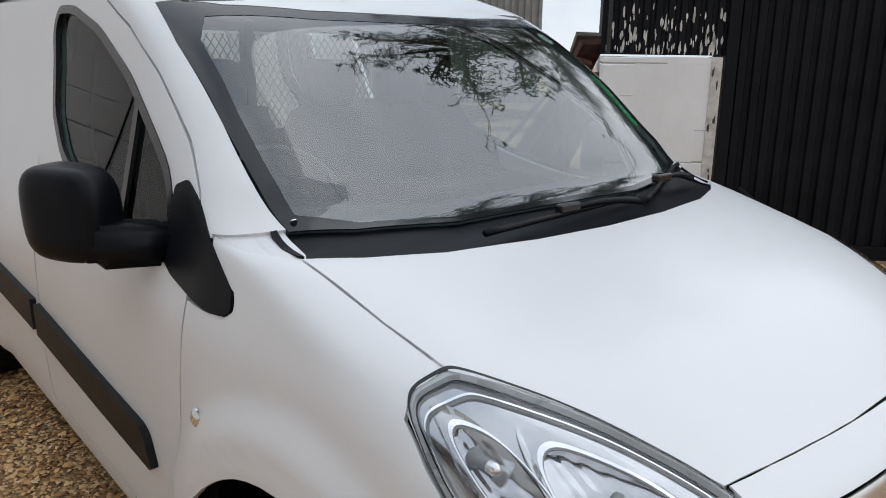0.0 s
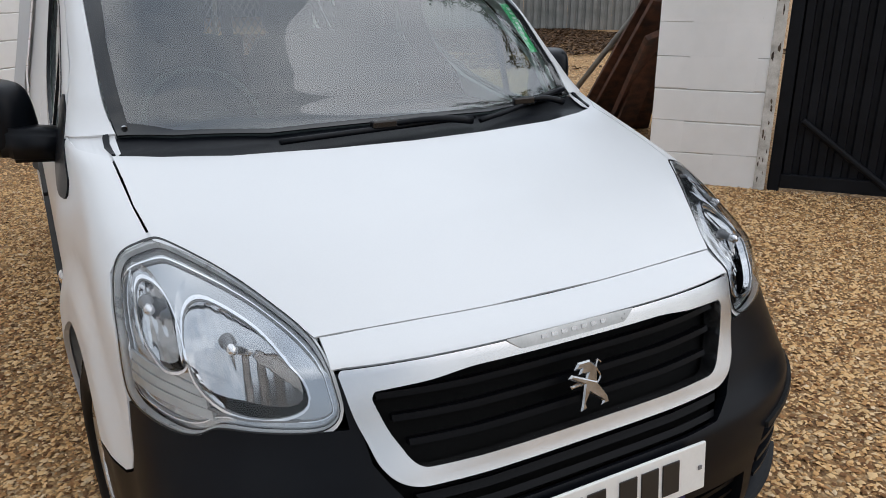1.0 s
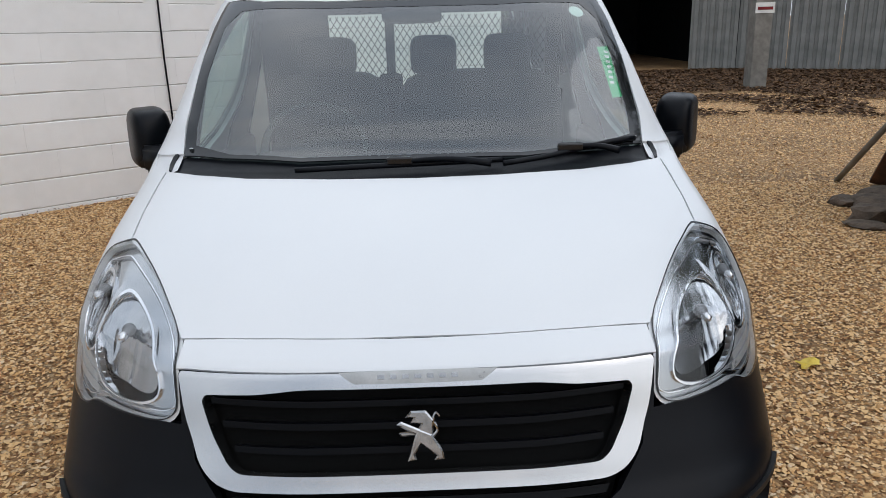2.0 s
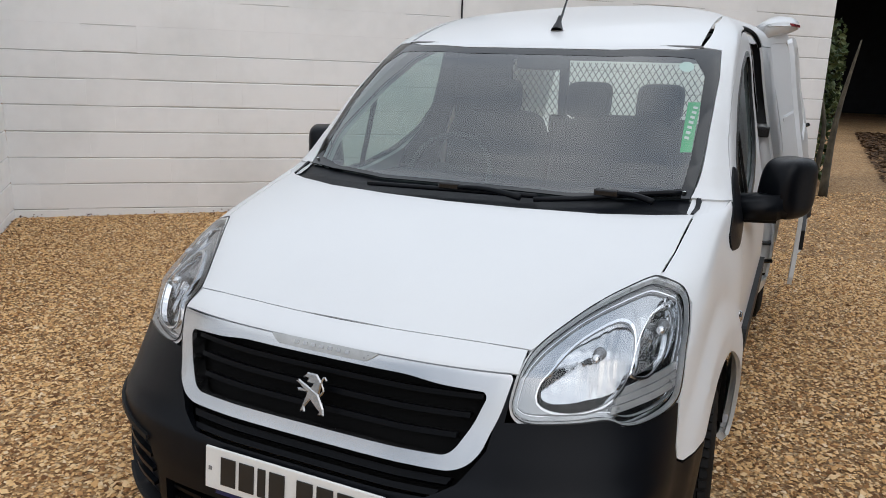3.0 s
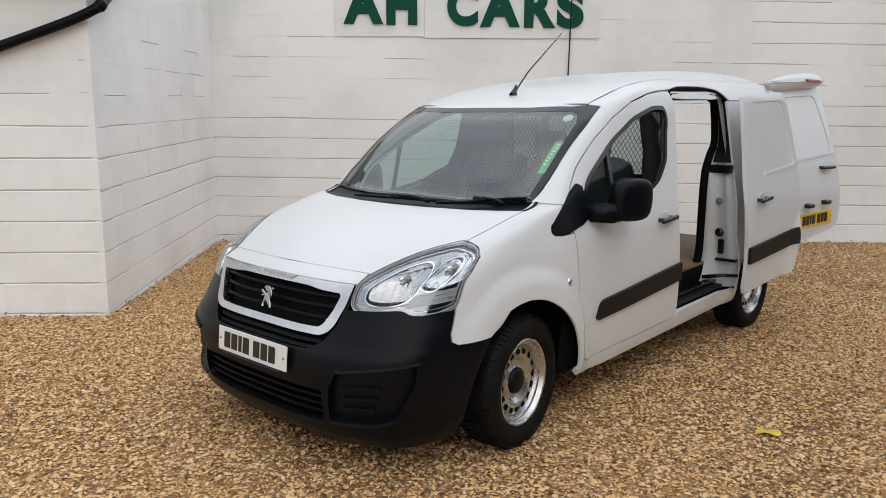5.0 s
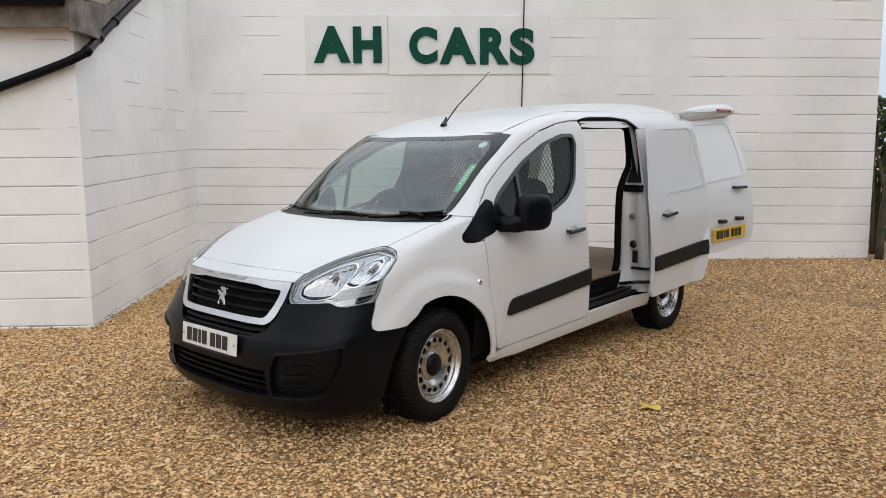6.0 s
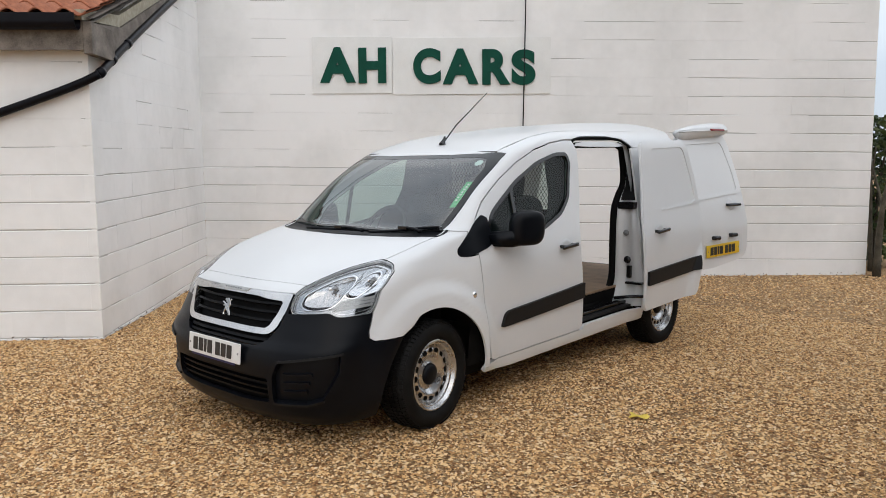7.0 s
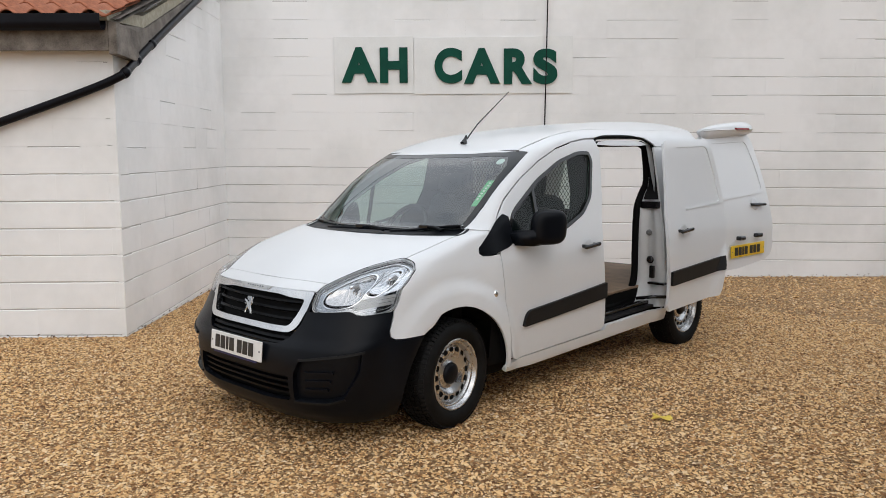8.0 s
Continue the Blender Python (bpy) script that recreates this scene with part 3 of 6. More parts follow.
part("brace", tube([(0.14, -0.035, 0.52), (0.72, -0.04, 0.09)], 0.022, 10), M_black, gate, "dark diagonal brace")

# far side of the yard: sheet fence, open barn, post
fence = thing("sheet_fence", (0, 0, 0), "pale grey galvanised corrugated sheet fence", "fence")
fence.matrix_world = frame_on((7.5, 20.5), (4.9, -2.75))
for k in range(8):
    part("sheet", corrugated(1.25, 4.4, 0.21, 0.045), M_zinc, fence).location = (k * 1.25, 0.004 * (k % 2), 0)
post = thing("timber_post", (6.84, 14.55, 0), "weathered grey square post with a small notice", "post")
part("shaft", box(-0.17, 0.17, -0.17, 0.17, 0, 4.6, 0.015), M_oldpole, post)
part("notice", box(-0.19, 0.19, -0.187, -0.173, 1.47, 1.67), M_platew, post, "small white and red notice")
part("notice_bar", box(-0.15, 0.15, -0.191, -0.188, 1.53, 1.59), M_red, post)
# barn sheets near black: the darkness of its inside is put into the colour
barn = thing("open_barn", (2.0, 23.0, 0), "dark open-fronted barn across the yard", "barn")
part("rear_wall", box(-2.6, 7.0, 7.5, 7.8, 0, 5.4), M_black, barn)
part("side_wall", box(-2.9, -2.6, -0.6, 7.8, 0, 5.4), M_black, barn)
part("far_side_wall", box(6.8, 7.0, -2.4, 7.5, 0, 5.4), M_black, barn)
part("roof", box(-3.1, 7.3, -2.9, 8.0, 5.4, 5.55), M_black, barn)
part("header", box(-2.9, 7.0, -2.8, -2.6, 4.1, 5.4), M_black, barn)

# ---- the van's skin ----
def smooth_table(pairs, lo, hi, step):
    """Monotone cubic through (position, value) pairs, sampled at even steps."""
    xs, ys = [p[0] for p in pairs], [p[1] for p in pairs]
    n = len(xs)
    h = [xs[i + 1] - xs[i] for i in range(n - 1)]
    d = [(ys[i + 1] - ys[i]) / h[i] for i in range(n - 1)]
    m = [d[0]] + [0.0 if d[i - 1] * d[i] <= 0 else 3 * (h[i - 1] + h[i]) / ((2 * h[i] + h[i - 1]) / d[i - 1] + (h[i] + 2 * h[i - 1]) / d[i]) for i in range(1, n - 1)] + [d[-1]]
    out, i = [], 0
    for k in range(int(round((hi - lo) / step)) + 1):
        x = min(max(lo + k * step, xs[0]), xs[-1])
        while i < n - 2 and x > xs[i + 1]:
            i += 1
        t = (x - xs[i]) / h[i]
        out.append((1 + 2 * t) * (1 - t) ** 2 * ys[i] + t * (1 - t) ** 2 * h[i] * m[i] + t * t * (3 - 2 * t) * ys[i + 1] + t * t * (t - 1) * h[i] * m[i + 1])
    return out


Z0, Z1, ZS = 0.15, 1.90, 0.0005
# nose line at the centre, half width, start of the straight side, squareness: each by height
NOSE = smooth_table(((0.15, 0.24), (0.20, 0.17), (0.25, 0.12), (0.31, 0.10), (0.40, 0.088), (0.50, 0.088), (0.61, 0.105), (0.67, 0.15), (0.72, 0.17), (0.80, 0.20), (0.89, 0.232), (0.915, 0.245), (0.955, 0.335), (1.06, 0.60), (1.125, 0.85), (1.165, 1.05), (1.18, 1.18), (1.30, 1.365), (1.50, 1.62), (1.66, 1.83), (1.70, 1.90), (1.74, 2.03), (1.79, 2.27), (1.83, 2.60), (1.86, 2.95), (1.885, 3.60), (1.90, 4.4)), Z0, Z1, ZS)
HALF = smooth_table(((0.15, 0.80), (0.20, 0.845), (0.28, 0.875), (0.40, 0.890), (0.60, 0.898), (0.80, 0.900), (0.95, 0.892), (1.05, 0.874), (1.12, 0.856), (1.30, 0.808), (1.50, 0.758), (1.66, 0.722), (1.72, 0.705), (1.763, 0.682), (1.80, 0.636), (1.83, 0.556), (1.86, 0.42), (1.88, 0.27), (1.893, 0.12), (1.90, 0.001)), Z0, Z1, ZS)
BACKY = smooth_table(((0.15, 0.80), (0.60, 0.83), (0.80, 0.92), (0.96, 0.98), (1.05, 1.12), (1.165, 1.44), (1.30, 1.72), (1.50, 1.95), (1.66, 2.14), (1.74, 2.36), (1.82, 2.8), (1.90, 5.0)), Z0, Z1, ZS)
SQUARE = smooth_table(((0.15, 3.1), (0.60, 3.5), (0.80, 3.0), (0.96, 2.85), (1.05, 3.1), (1.17, 3.2), (1.30, 4.0), (1.50, 4.8), (1.70, 4.6), (1.90, 2.8)), Z0, Z1, ZS)
HUB_F, HUB_R, HUB_Z = 1.06, 3.92, 0.315


def level(table, z):
    f = (min(max(z, Z0), Z1) - Z0) / ZS
    i = min(int(f), len(table) - 2)
    return table[i] + (table[i + 1] - table[i]) * (f - i)


def flare(y, z):
    """The swelling of the wings over the wheels."""
    out = 0.0
    for hub in (HUB_F, HUB_R):
        r = math.hypot(y - hub, z - HUB_Z)
        if z > 0.2:
            k = min(1.0, max(0.0, (0.625 - r) / 0.115))
            out += (0.028 * k * k * (3 - 2 * k) + 0.006 * math.exp(-((r - 0.45) / 0.04) ** 2)) * min(1, (z - 0.2) / 0.1)
    return out


def plan_y(x, z):
    """How far back the skin lies at a width and a height."""
    w, n = level(HALF, z), level(SQUARE, z)
    q = abs(x) / w
    if q >= 1:
        return 1e6
    a, b = level(NOSE, z), level(BACKY, z)
    return a + (b - a) * (1 - (1 - q ** n) ** (1 / n))


def side_x(y, z):
    w, n, a, b = level(HALF, z), level(SQUARE, z), level(NOSE, z), level(BACKY, z)
    if y >= b:
        return w + flare(y, z)
    if y <= a:
        return 0.0
    return w * (1 - (1 - (y - a) / (b - a)) ** n) ** (1 / n) + flare(y, z) * min(1, max(0, (y - a) / (b - a) - 0.35) * 2)


def top_z(x, y):
    lo, hi = 0.85, Z1
    for _ in range(40):
        mid = (lo + hi) / 2
        if plan_y(x, mid) < y:
            lo = mid
        else:
            hi = mid
    return lo


def wrap(s, z):
    """The skin by distance round the nose (s: angle up to a quarter turn, then metres along the side) and height."""
    w, n, a, b = level(HALF, z), level(SQUARE, z), level(NOSE, z), level(BACKY, z)
    if s >= math.pi / 2:
        y = b + s - math.pi / 2
        return (w + flare(y, z), y, z)
    sg, t = (1, s) if s >= 0 else (-1, -s)
    y = a + (b - a) * (1 - math.cos(t) ** (2 / n))
    k = min(1, max(0, (y - a) / (b - a) - 0.35) * 2)
    return (sg * (w * math.sin(t) ** (2 / n) + flare(y, z) * k), y, z)


def s_of_x(x, z):
    return math.copysign(math.asin(min(1, abs(x) / level(HALF, z)) ** (level(SQUARE, z) / 2)), x)


def s_of_y(y, z):
    a, b, n = level(NOSE, z), level(BACKY, z), level(SQUARE, z)
    if y >= b:
        return math.pi / 2 + y - b
    return math.acos(max(0.0, 1 - (y - a) / (b - a)) ** (n / 2))

# ---- the van ----
VAN_Y = 2.05
# drawing units to metres: length along the body, breadth by height and by distance from the nose
LONG = smooth_table(((0.0, 0.005), (0.186, 0.173), (0.386, 0.342), (0.79, 0.70), (1.06, 0.950), (1.215, 1.095), (1.405, 1.27), (1.676, 1.530), (1.94, 1.838), (2.10, 2.000), (2.60, 2.475), (3.92, 3.75), (4.50, 4.29), (6.0, 5.73)), 0.0, 6.0, 0.005)
BREADTH = smooth_table(((0.0, 0.98), (1.05, 0.98), (1.30, 0.99), (1.50, 1.00), (1.66, 1.01), (1.90, 1.02), (2.4, 1.02)), 0.0, 2.4, 0.005)
TAPER = smooth_table(((0.0, 0.955), (0.80, 0.955), (1.215, 0.972), (1.45, 1.0), (6.0, 1.0)), 0.0, 6.0, 0.005)


def table_at(table, v):
    f = min(max(v, 0.0) / 0.005, len(table) - 1.001)
    return table[int(f)] + (table[int(f) + 1] - table[int(f)]) * (f - int(f))


def to_van(p):
    """A point of the drawing in the van's own metres; the body stands nose-down by about a degree."""
    y = table_at(LONG, p[1]) if p[1] > 0 else p[1] * 0.93 + 0.005
    z = p[2] + 1.55 * max(0.0, min(p[2], 1.92) - 1.70) ** 2
    return Vector((p[0] * table_at(BREADTH, p[2]) * table_at(TAPER, p[1]), y - VAN_Y, z * 0.93 - 0.037 + 0.0215 * y))


def from_yard(x, y, z):
    """The point of the drawing that comes to lie at a place in the yard."""
    a, b = 0.0, 6.0
    for _ in range(30):
        m = (a + b) / 2
        a, b = (m, b) if table_at(LONG, m) < y else (a, m)
    h = (z + 0.037 - 0.0215 * y) / 0.93
    if h > 1.70:
        h = 1.70 + (math.sqrt(1 + 6.2 * (h - 1.70)) - 1) / 3.1
    return (x / (table_at(BREADTH, h) * table_at(TAPER, a)), a, h)
van = thing("panel_van", (0, VAN_Y, 0), "white panel van with sliding and rear doors open", "van")


def into_van(bm):
    """From drawing units (x across, y back from the nose, z up) to the van's own metres."""
    for v in bm.verts:
        v.co = to_van(v.co)
    return bm


def vpart(name, bm, material, parent=None, label="", smooth=False):
    return part(name, into_van(bm), material, parent or van, label, smooth)


def at_x(x, z):
    return (s_of_x(x, z), z)


def at_y(y, z):
    return (s_of_y(y, z), z)


def at_xy(x, y):
    z = top_z(x, y)
    return at_y(y, z) if y >= level(BACKY, z) - 0.002 else at_x(x, z)


def fill_grid(outline, holes, du, dv):
    bm = bmesh.new()
    for poly in (outline, *holes):
        vs = [bm.verts.new((u, v, 0)) for u, v in poly]
        for i in range(len(vs)):
            bm.edges.new((vs[i], vs[(i + 1) % len(vs)]))
    bmesh.ops.triangle_fill(bm, use_beauty=True, edges=bm.edges[:])
    for axis, step in ((0, du), (1, dv)):
        vals = [v.co[axis] for v in bm.verts]
        c = math.floor(min(vals) / step) * step + step
        no = (1, 0, 0) if axis == 0 else (0, 1, 0)
        while c < max(vals):
            bmesh.ops.bisect_plane(bm, geom=bm.verts[:] + bm.edges[:] + bm.faces[:], plane_co=(c * no[0], c * no[1], 0), plane_no=no, dist=1e-5)
            c += step
    bmesh.ops.remove_doubles(bm, verts=bm.verts[:], dist=2e-5)
    bmesh.ops.triangulate(bm, faces=[f for f in bm.faces if len(f.verts) > 4])
    return bm


def skin_panel(name, outline, where, material, parent=None, holes=(), du=0.045, dv=0.03, thick=0.014, offset=0.0, label="", centre=(0, 2.4, 0.8), edge=0.04):
    """A piece of the skin cut out along an outline in two parameters, with folded edges and true surface normals."""
    outline = densify(outline, edge)
    holes = [densify(h, edge) for h in holes]
    flat = fill_grid(outline, holes, du, dv)
    bm, pts, nrm = bmesh.new(), [], []
    for v in flat.verts:
        u, w = v.co.x, v.co.y
        e = 0.002
        p = Vector(where(u, w))
        a, b = Vector(where(u + e, w)) - Vector(where(u - e, w)), Vector(where(u, w + e)) - Vector(where(u, w - e))
        n = a.cross(b)
        n = n.normalized() if n.length > 1e-12 else Vector((0, -1, 0))
        c = Vector((centre[0], min(max(p.y, 0.9), 4.2) if centre[1] is not None else p.y, centre[2]))
        if n.dot(p - c) < 0:
            n = -n
        pts.append(p + n * offset)
        nrm.append(n)
    vs = [bm.verts.new(p) for p in pts]
    flat.verts.index_update()
    for f in flat.faces:
        idx = [v.index for v in f.verts]
        nf = (pts[idx[1]] - pts[idx[0]]).cross(pts[idx[2]] - pts[idx[1]])
        if nf.dot(nrm[idx[0]]) < 0:
            idx.reverse()
        try:
            bm.faces.new([vs[i] for i in idx])
        except ValueError:
            pass
    normals = [n.copy() for n in nrm]
    for e in flat.edges:
        if thick and len(e.link_faces) == 1:
            i, j = e.verts[0].index, e.verts[1].index
            q = [bm.verts.new(x) for x in (pts[i], pts[j], pts[j] - nrm[j] * thick, pts[i] - nrm[i] * thick)]
            bm.faces.new(q)
            normals += [Vector((0, 0, 0))] * 4
    flat.free()
    for v, n in zip(bm.verts, normals):
        if n.length:
            a = n.orthogonal().normalized() * 0.003
            b = n.cross(a).normalized() * 0.003
            m = (to_van(v.co + a) - to_van(v.co - a)).cross(to_van(v.co + b) - to_van(v.co - b)).normalized()
            n[:] = m if m.dot(n) > 0 else -m
    into_van(bm)
    me = bpy.data.meshes.new(name)
    bm.to_mesh(me)
    bm.free()
    me.materials.append(material)
    me.polygons.foreach_set("use_smooth", [True] * len(me.polygons))
    me.normals_split_custom_set_from_vertices([tuple(n) for n in normals])
    return part(name, me, None, parent or van, label)


def flip(where):
    return lambda u, v: (lambda p: (-p[0], p[1], p[2]))(where(u, v))


def on_top(x, y):
    return (x, y, top_z(x, y))


def on_side(y, z):
    return (side_x(y, z), y, z)


SIDES = ((1, wrap, on_side), (-1, flip(wrap), flip(on_side)))
mirrored = lambda half: half + [(-x, y) for x, y in reversed(half)]

# bonnet, nose, roof, screen
bon = mirrored([(0.0, 0.337), (0.15, 0.341), (0.25, 0.3476), (0.35, 0.358), (0.42, 0.367), (0.531, 0.386), (0.61, 0.552), (0.70, 0.703), (0.7595, 0.79), (0.7705, 0.95), (0.7665, 1.215), (0.66, 1.15), (0.50, 1.09), (0.25, 1.055), (0.0, 1.045)][1:])
skin_panel("bonnet", bon, on_top, M_white, du=0.05, dv=0.03)
lip = [at_x(x, top_z(x, 0.3345 + 0.17 * x * x)) for x in (0.0, 0.15, 0.3, 0.42, 0.522)] + [at_x(0.526, 0.915)] + [at_x(x, 0.917) for x in (0.5, 0.35, 0.17, 0.0)]
skin_panel("nose_panel", lip + [(-u, z) for u, z in reversed(lip[6:-1])] + [(-u, z) for u, z in reversed(lip[1:6])], wrap, M_white, du=0.03, dv=0.012, thick=0.01)
# near-black strip under the bonnet's front edge paints the seam's shade
gap_line = [(x, 0.3345 + 0.17 * x * x) for x in (0.525, 0.35, 0.17, 0.0, -0.17, -0.35, -0.525)]
skin_panel("bonnet_gap_shade", [(x, y - 0.010) for x, y in gap_line] + [(x, y + 0.014) for x, y in reversed(gap_line)], on_top, M_dark, du=0.06, dv=0.03, thick=0, offset=-0.005)
screen_edge = [(0.0, 1.19), (0.35, 1.215), (0.60, 1.265), (0.728, 1.315), (0.718, 1.58), (0.699, 1.80), (0.672, 1.94), (0.53, 1.878), (0.30, 1.852), (0.0, 1.843)]
glass_edge = [(0.0, 1.215), (0.35, 1.235), (0.58, 1.28), (0.692, 1.345), (0.680, 1.58), (0.652, 1.78), (0.60, 1.845), (0.30, 1.818), (0.0, 1.81)]
frit = skin_panel("screen_border", mirrored(screen_edge[1:-1])[:], on_top, M_frit, holes=[mirrored(glass_edge[1:-1])], du=0.06, dv=0.03, thick=0.004, label="black enamelled windscreen border")
screen = skin_panel("windscreen", mirrored(glass_edge[1:-1]), on_top, M_screen, du=0.08, dv=0.04, thick=0, offset=-0.001, label="green-tinted windscreen", edge=0.06)
scut = [(0.25, 1.060), (0.50, 1.095), (0.66, 1.155), (0.764, 1.222), (0.775, 1.30), (0.726, 1.318), (0.60, 1.268), (0.35, 1.218), (0.0, 1.193)]
skin_panel("scuttle", mirrored(scut[:-1]), on_top, M_plastic, du=0.06, dv=0.02, thick=0.004, offset=-0.012, label="black plastic scuttle under the wipers")
roof_edge = [(0.30, 1.858), (0.53, 1.884), (0.60, 1.915), (0.59, 2.3), (0.575, 3.0), (0.575, 4.47)]
skin_panel("roof", mirrored(roof_edge), on_top, M_white, du=0.06, dv=0.08, thick=0.006)

LAMP = [at_x(0.523, 0.812), at_x(0.534, 0.912), *(at_x(x, top_z(x, y)) for x, y in ((0.538, 0.384), (0.612, 0.543), (0.660, 0.626), (0.702, 0.694), (0.735, 0.750), (0.759, 0.782))), at_y(0.800, 1.046), at_y(0.782, 1.018), at_y(0.712, 0.962), at_y(0.624, 0.862), at_y(0.588, 0.812), at_x(0.80, 0.798), at_x(0.768, 0.803), at_x(0.736, 0.824), at_x(0.67, 0.818)]
ARCH_F = [(HUB_F + 0.448 * math.cos(a), HUB_Z + 0.448 * math.sin(a)) for a in np.linspace(radians(2), radians(128), 20)]


def grow(poly, d):
    """Moves an outline outwards (d > 0) or inwards, point by point."""
    out, n = [], len(poly)
    area = sum(poly[i][0] * poly[(i + 1) % n][1] - poly[(i + 1) % n][0] * poly[i][1] for i in range(n))
    for i in range(n):
        a, b, c = (np.array(poly[(i + k) % n]) for k in (-1, 0, 1))
        t = c - a
        t = t / (np.linalg.norm(t) + 1e-9)
        o = np.array((t[1], -t[0])) * (1 if area > 0 else -1)
        out.append(tuple(b + o * d))
    return out


for _ in range(3):
    LAMP = [(a[0] * (1 - f) + b[0] * f, a[1] * (1 - f) + b[1] * f) for a, b in zip(LAMP, LAMP[1:] + LAMP[:1]) for f in (0.22, 0.78)]
LAMP = grow(LAMP, 0.0065)


def seam(points):
    """A body seam given as distance back and height, finely stepped."""
    out = []
    for (a, b), (c, d) in zip(points, points[1:]):
        k = max(1, int(math.hypot(c - a, d - b) / 0.025))
        out += [at_y(a + (c - a) * j / k, b + (d - b) * j / k) for j in range(k)]
    return out + [at_y(*points[-1])]


for sg, wr, sd in SIDES:
    wing = [at_y(1.498, 0.298)] + seam([(1.550, 0.296), (1.546, 0.36), (1.520, 0.6), (1.490, 0.9), (1.482, 1.036)]) + [at_y(1.386, 1.034), at_y(1.325, 1.040), at_y(1.303, 1.056), at_y(1.310, 1.096), at_y(1.43, 1.165), at_y(1.415, 1.19), at_y(1.325, 1.1735)]
    wing += [at_x(x, top_z(x, y)) for x, y in ((0.772, 1.215), (0.775, 1.08), (0.775, 0.95), (0.766, 0.80))]
    wing += [at_y(0.812, 1.046), at_y(0.792, 1.012), at_y(0.722, 0.958), at_y(0.636, 0.860), at_y(0.598, 0.805), at_y(0.555, 0.70), at_y(0.556, 0.665), at_y(0.585, 0.648), at_y(0.66, 0.645), at_y(0.78, 0.645)]
    wing += [at_y(y, z) for y, z in reversed(ARCH_F[:17])]
    skin_panel("front_wing", wing, wr, M_white, du=0.04, dv=0.025, edge=0.03)
    # arch liner
    bm = bmesh.new()
    rows = []
    for x in (0.885, 0.60):
        rows.append([bm.verts.new((sg * x, HUB_F + 0.462 * math.cos(a), HUB_Z + 0.462 * math.sin(a))) for a in np.linspace(radians(2), radians(172), 28)])
    for i in range(27):
        bm.faces.new((rows[0][i], rows[0][i + 1], rows[1][i + 1], rows[1][i]))
    bm.faces.new(rows[1])
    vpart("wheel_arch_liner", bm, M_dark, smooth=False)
    # front door with its window opening
    door = [(1.572, 0.345), (1.548, 0.42), (1.524, 0.6), (1.496, 0.9), (1.488, 1.05), (1.448, 1.172), (1.52, 1.258), (1.62, 1.362), (1.80, 1.505), (1.968, 1.612), (2.20, 1.700), (2.41, 1.742), (2.60, 1.760), (2.715, 1.760), (2.745, 1.69), (2.728, 1.546), (2.68, 1.337), (2.625, 1.18), (2.582, 1.0), (2.575, 0.90), (2.602, 0.60), (2.608, 0.36), (2.57, 0.333), (1.63, 0.325)]
    hole = rounded([(1.585, 1.118), (1.665, 1.285), (1.93, 1.492), (2.19, 1.612), (2.44, 1.672), (2.595, 1.672), (2.622, 1.60), (2.535, 1.34), (2.40, 1.225), (2.16, 1.138), (1.90, 1.092), (1.66, 1.085)], 0.05, 3)
    dr = skin_panel("front_door", door, sd, M_white, holes=[hole], du=0.05, dv=0.03, thick=0.03, edge=0.03)
    skin_panel("window_seal", grow(hole, 0.006), sd, M_gloss, dr, holes=[grow(hole, -0.020)], du=0.1, dv=0.06, thick=0.012, offset=0.003, label="black rubber window seal", edge=0.03)
    skin_panel("door_glass", grow(hole, 0.004), sd, M_side, dr, du=0.2, dv=0.06, thick=0, offset=-0.012, label="tinted door glass")
    skin_panel("window_divider", [(1.868, 1.09), (1.868, 1.455), (1.893, 1.47), (1.893, 1.09)], sd, M_gloss, dr, du=0.1, dv=0.06, thick=0.01, offset=0.0, label="black quarter-light bar")
    skin_panel("mirror_sail", rounded([(1.306, 1.056), (1.312, 1.094), (1.40, 1.165), (1.505, 1.245), (1.575, 1.285), (1.625, 1.265), (1.645, 1.10), (1.58, 1.070), (1.47, 1.048), (1.386, 1.036), (1.33, 1.040)], 0.010, 2), sd, M_plastic, dr, du=0.06, dv=0.03, thick=0.008, offset=0.004, label="black triangular trim at the mirror foot")
    skin_panel("pillar_trim", [(2.40, 1.66), (2.385, 1.4), (2.33, 1.27), (2.18, 1.175), (2.15, 1.06), (2.62, 1.06), (2.66, 1.4), (2.66, 1.70), (2.45, 1.70)], sd, M_dash, dr, du=0.1, dv=0.06, thick=0.01, offset=-0.055, label="dark inner pillar trim")
    strip = rounded([(1.676, 0.530), (1.712, 0.632), (2.596, 0.694), (2.598, 0.580)], [0.02, 0.04, 0.004, 0.004], 4)
    skin_panel("rub_strip", strip, sd, M_strip, dr, du=0.08, dv=0.03, thick=0.022, offset=0.020, label="dark grey side protection strip")
    hy, hz = 2.40, 0.995
    hx = side_x(hy, hz)
    bm = box(-0.013, 0.013, -0.110, 0.085, -0.014, 0.014, 0.010, segments=3)
    bmesh.ops.transform(bm, matrix=Matrix.Translation((sg * (hx + 0.035), hy, hz)) @ pose(0, 0, 0, 3, 0, 0), verts=bm.verts[:])
    for yy in (-0.085, 0.06):
        bm = box(sg * hx - 0.02, sg * hx + 0.04, hy + yy - 0.012, hy + yy + 0.012, hz - 0.012, hz + 0.012, 0.004, bm)
    vpart("door_handle", bm, M_gloss, dr, "black pull handle", True)
    bm = lathe([(0.0, 0.0), (0.0, 0.030), (0.001, 0.055), (-0.002, 0.058)], 24)
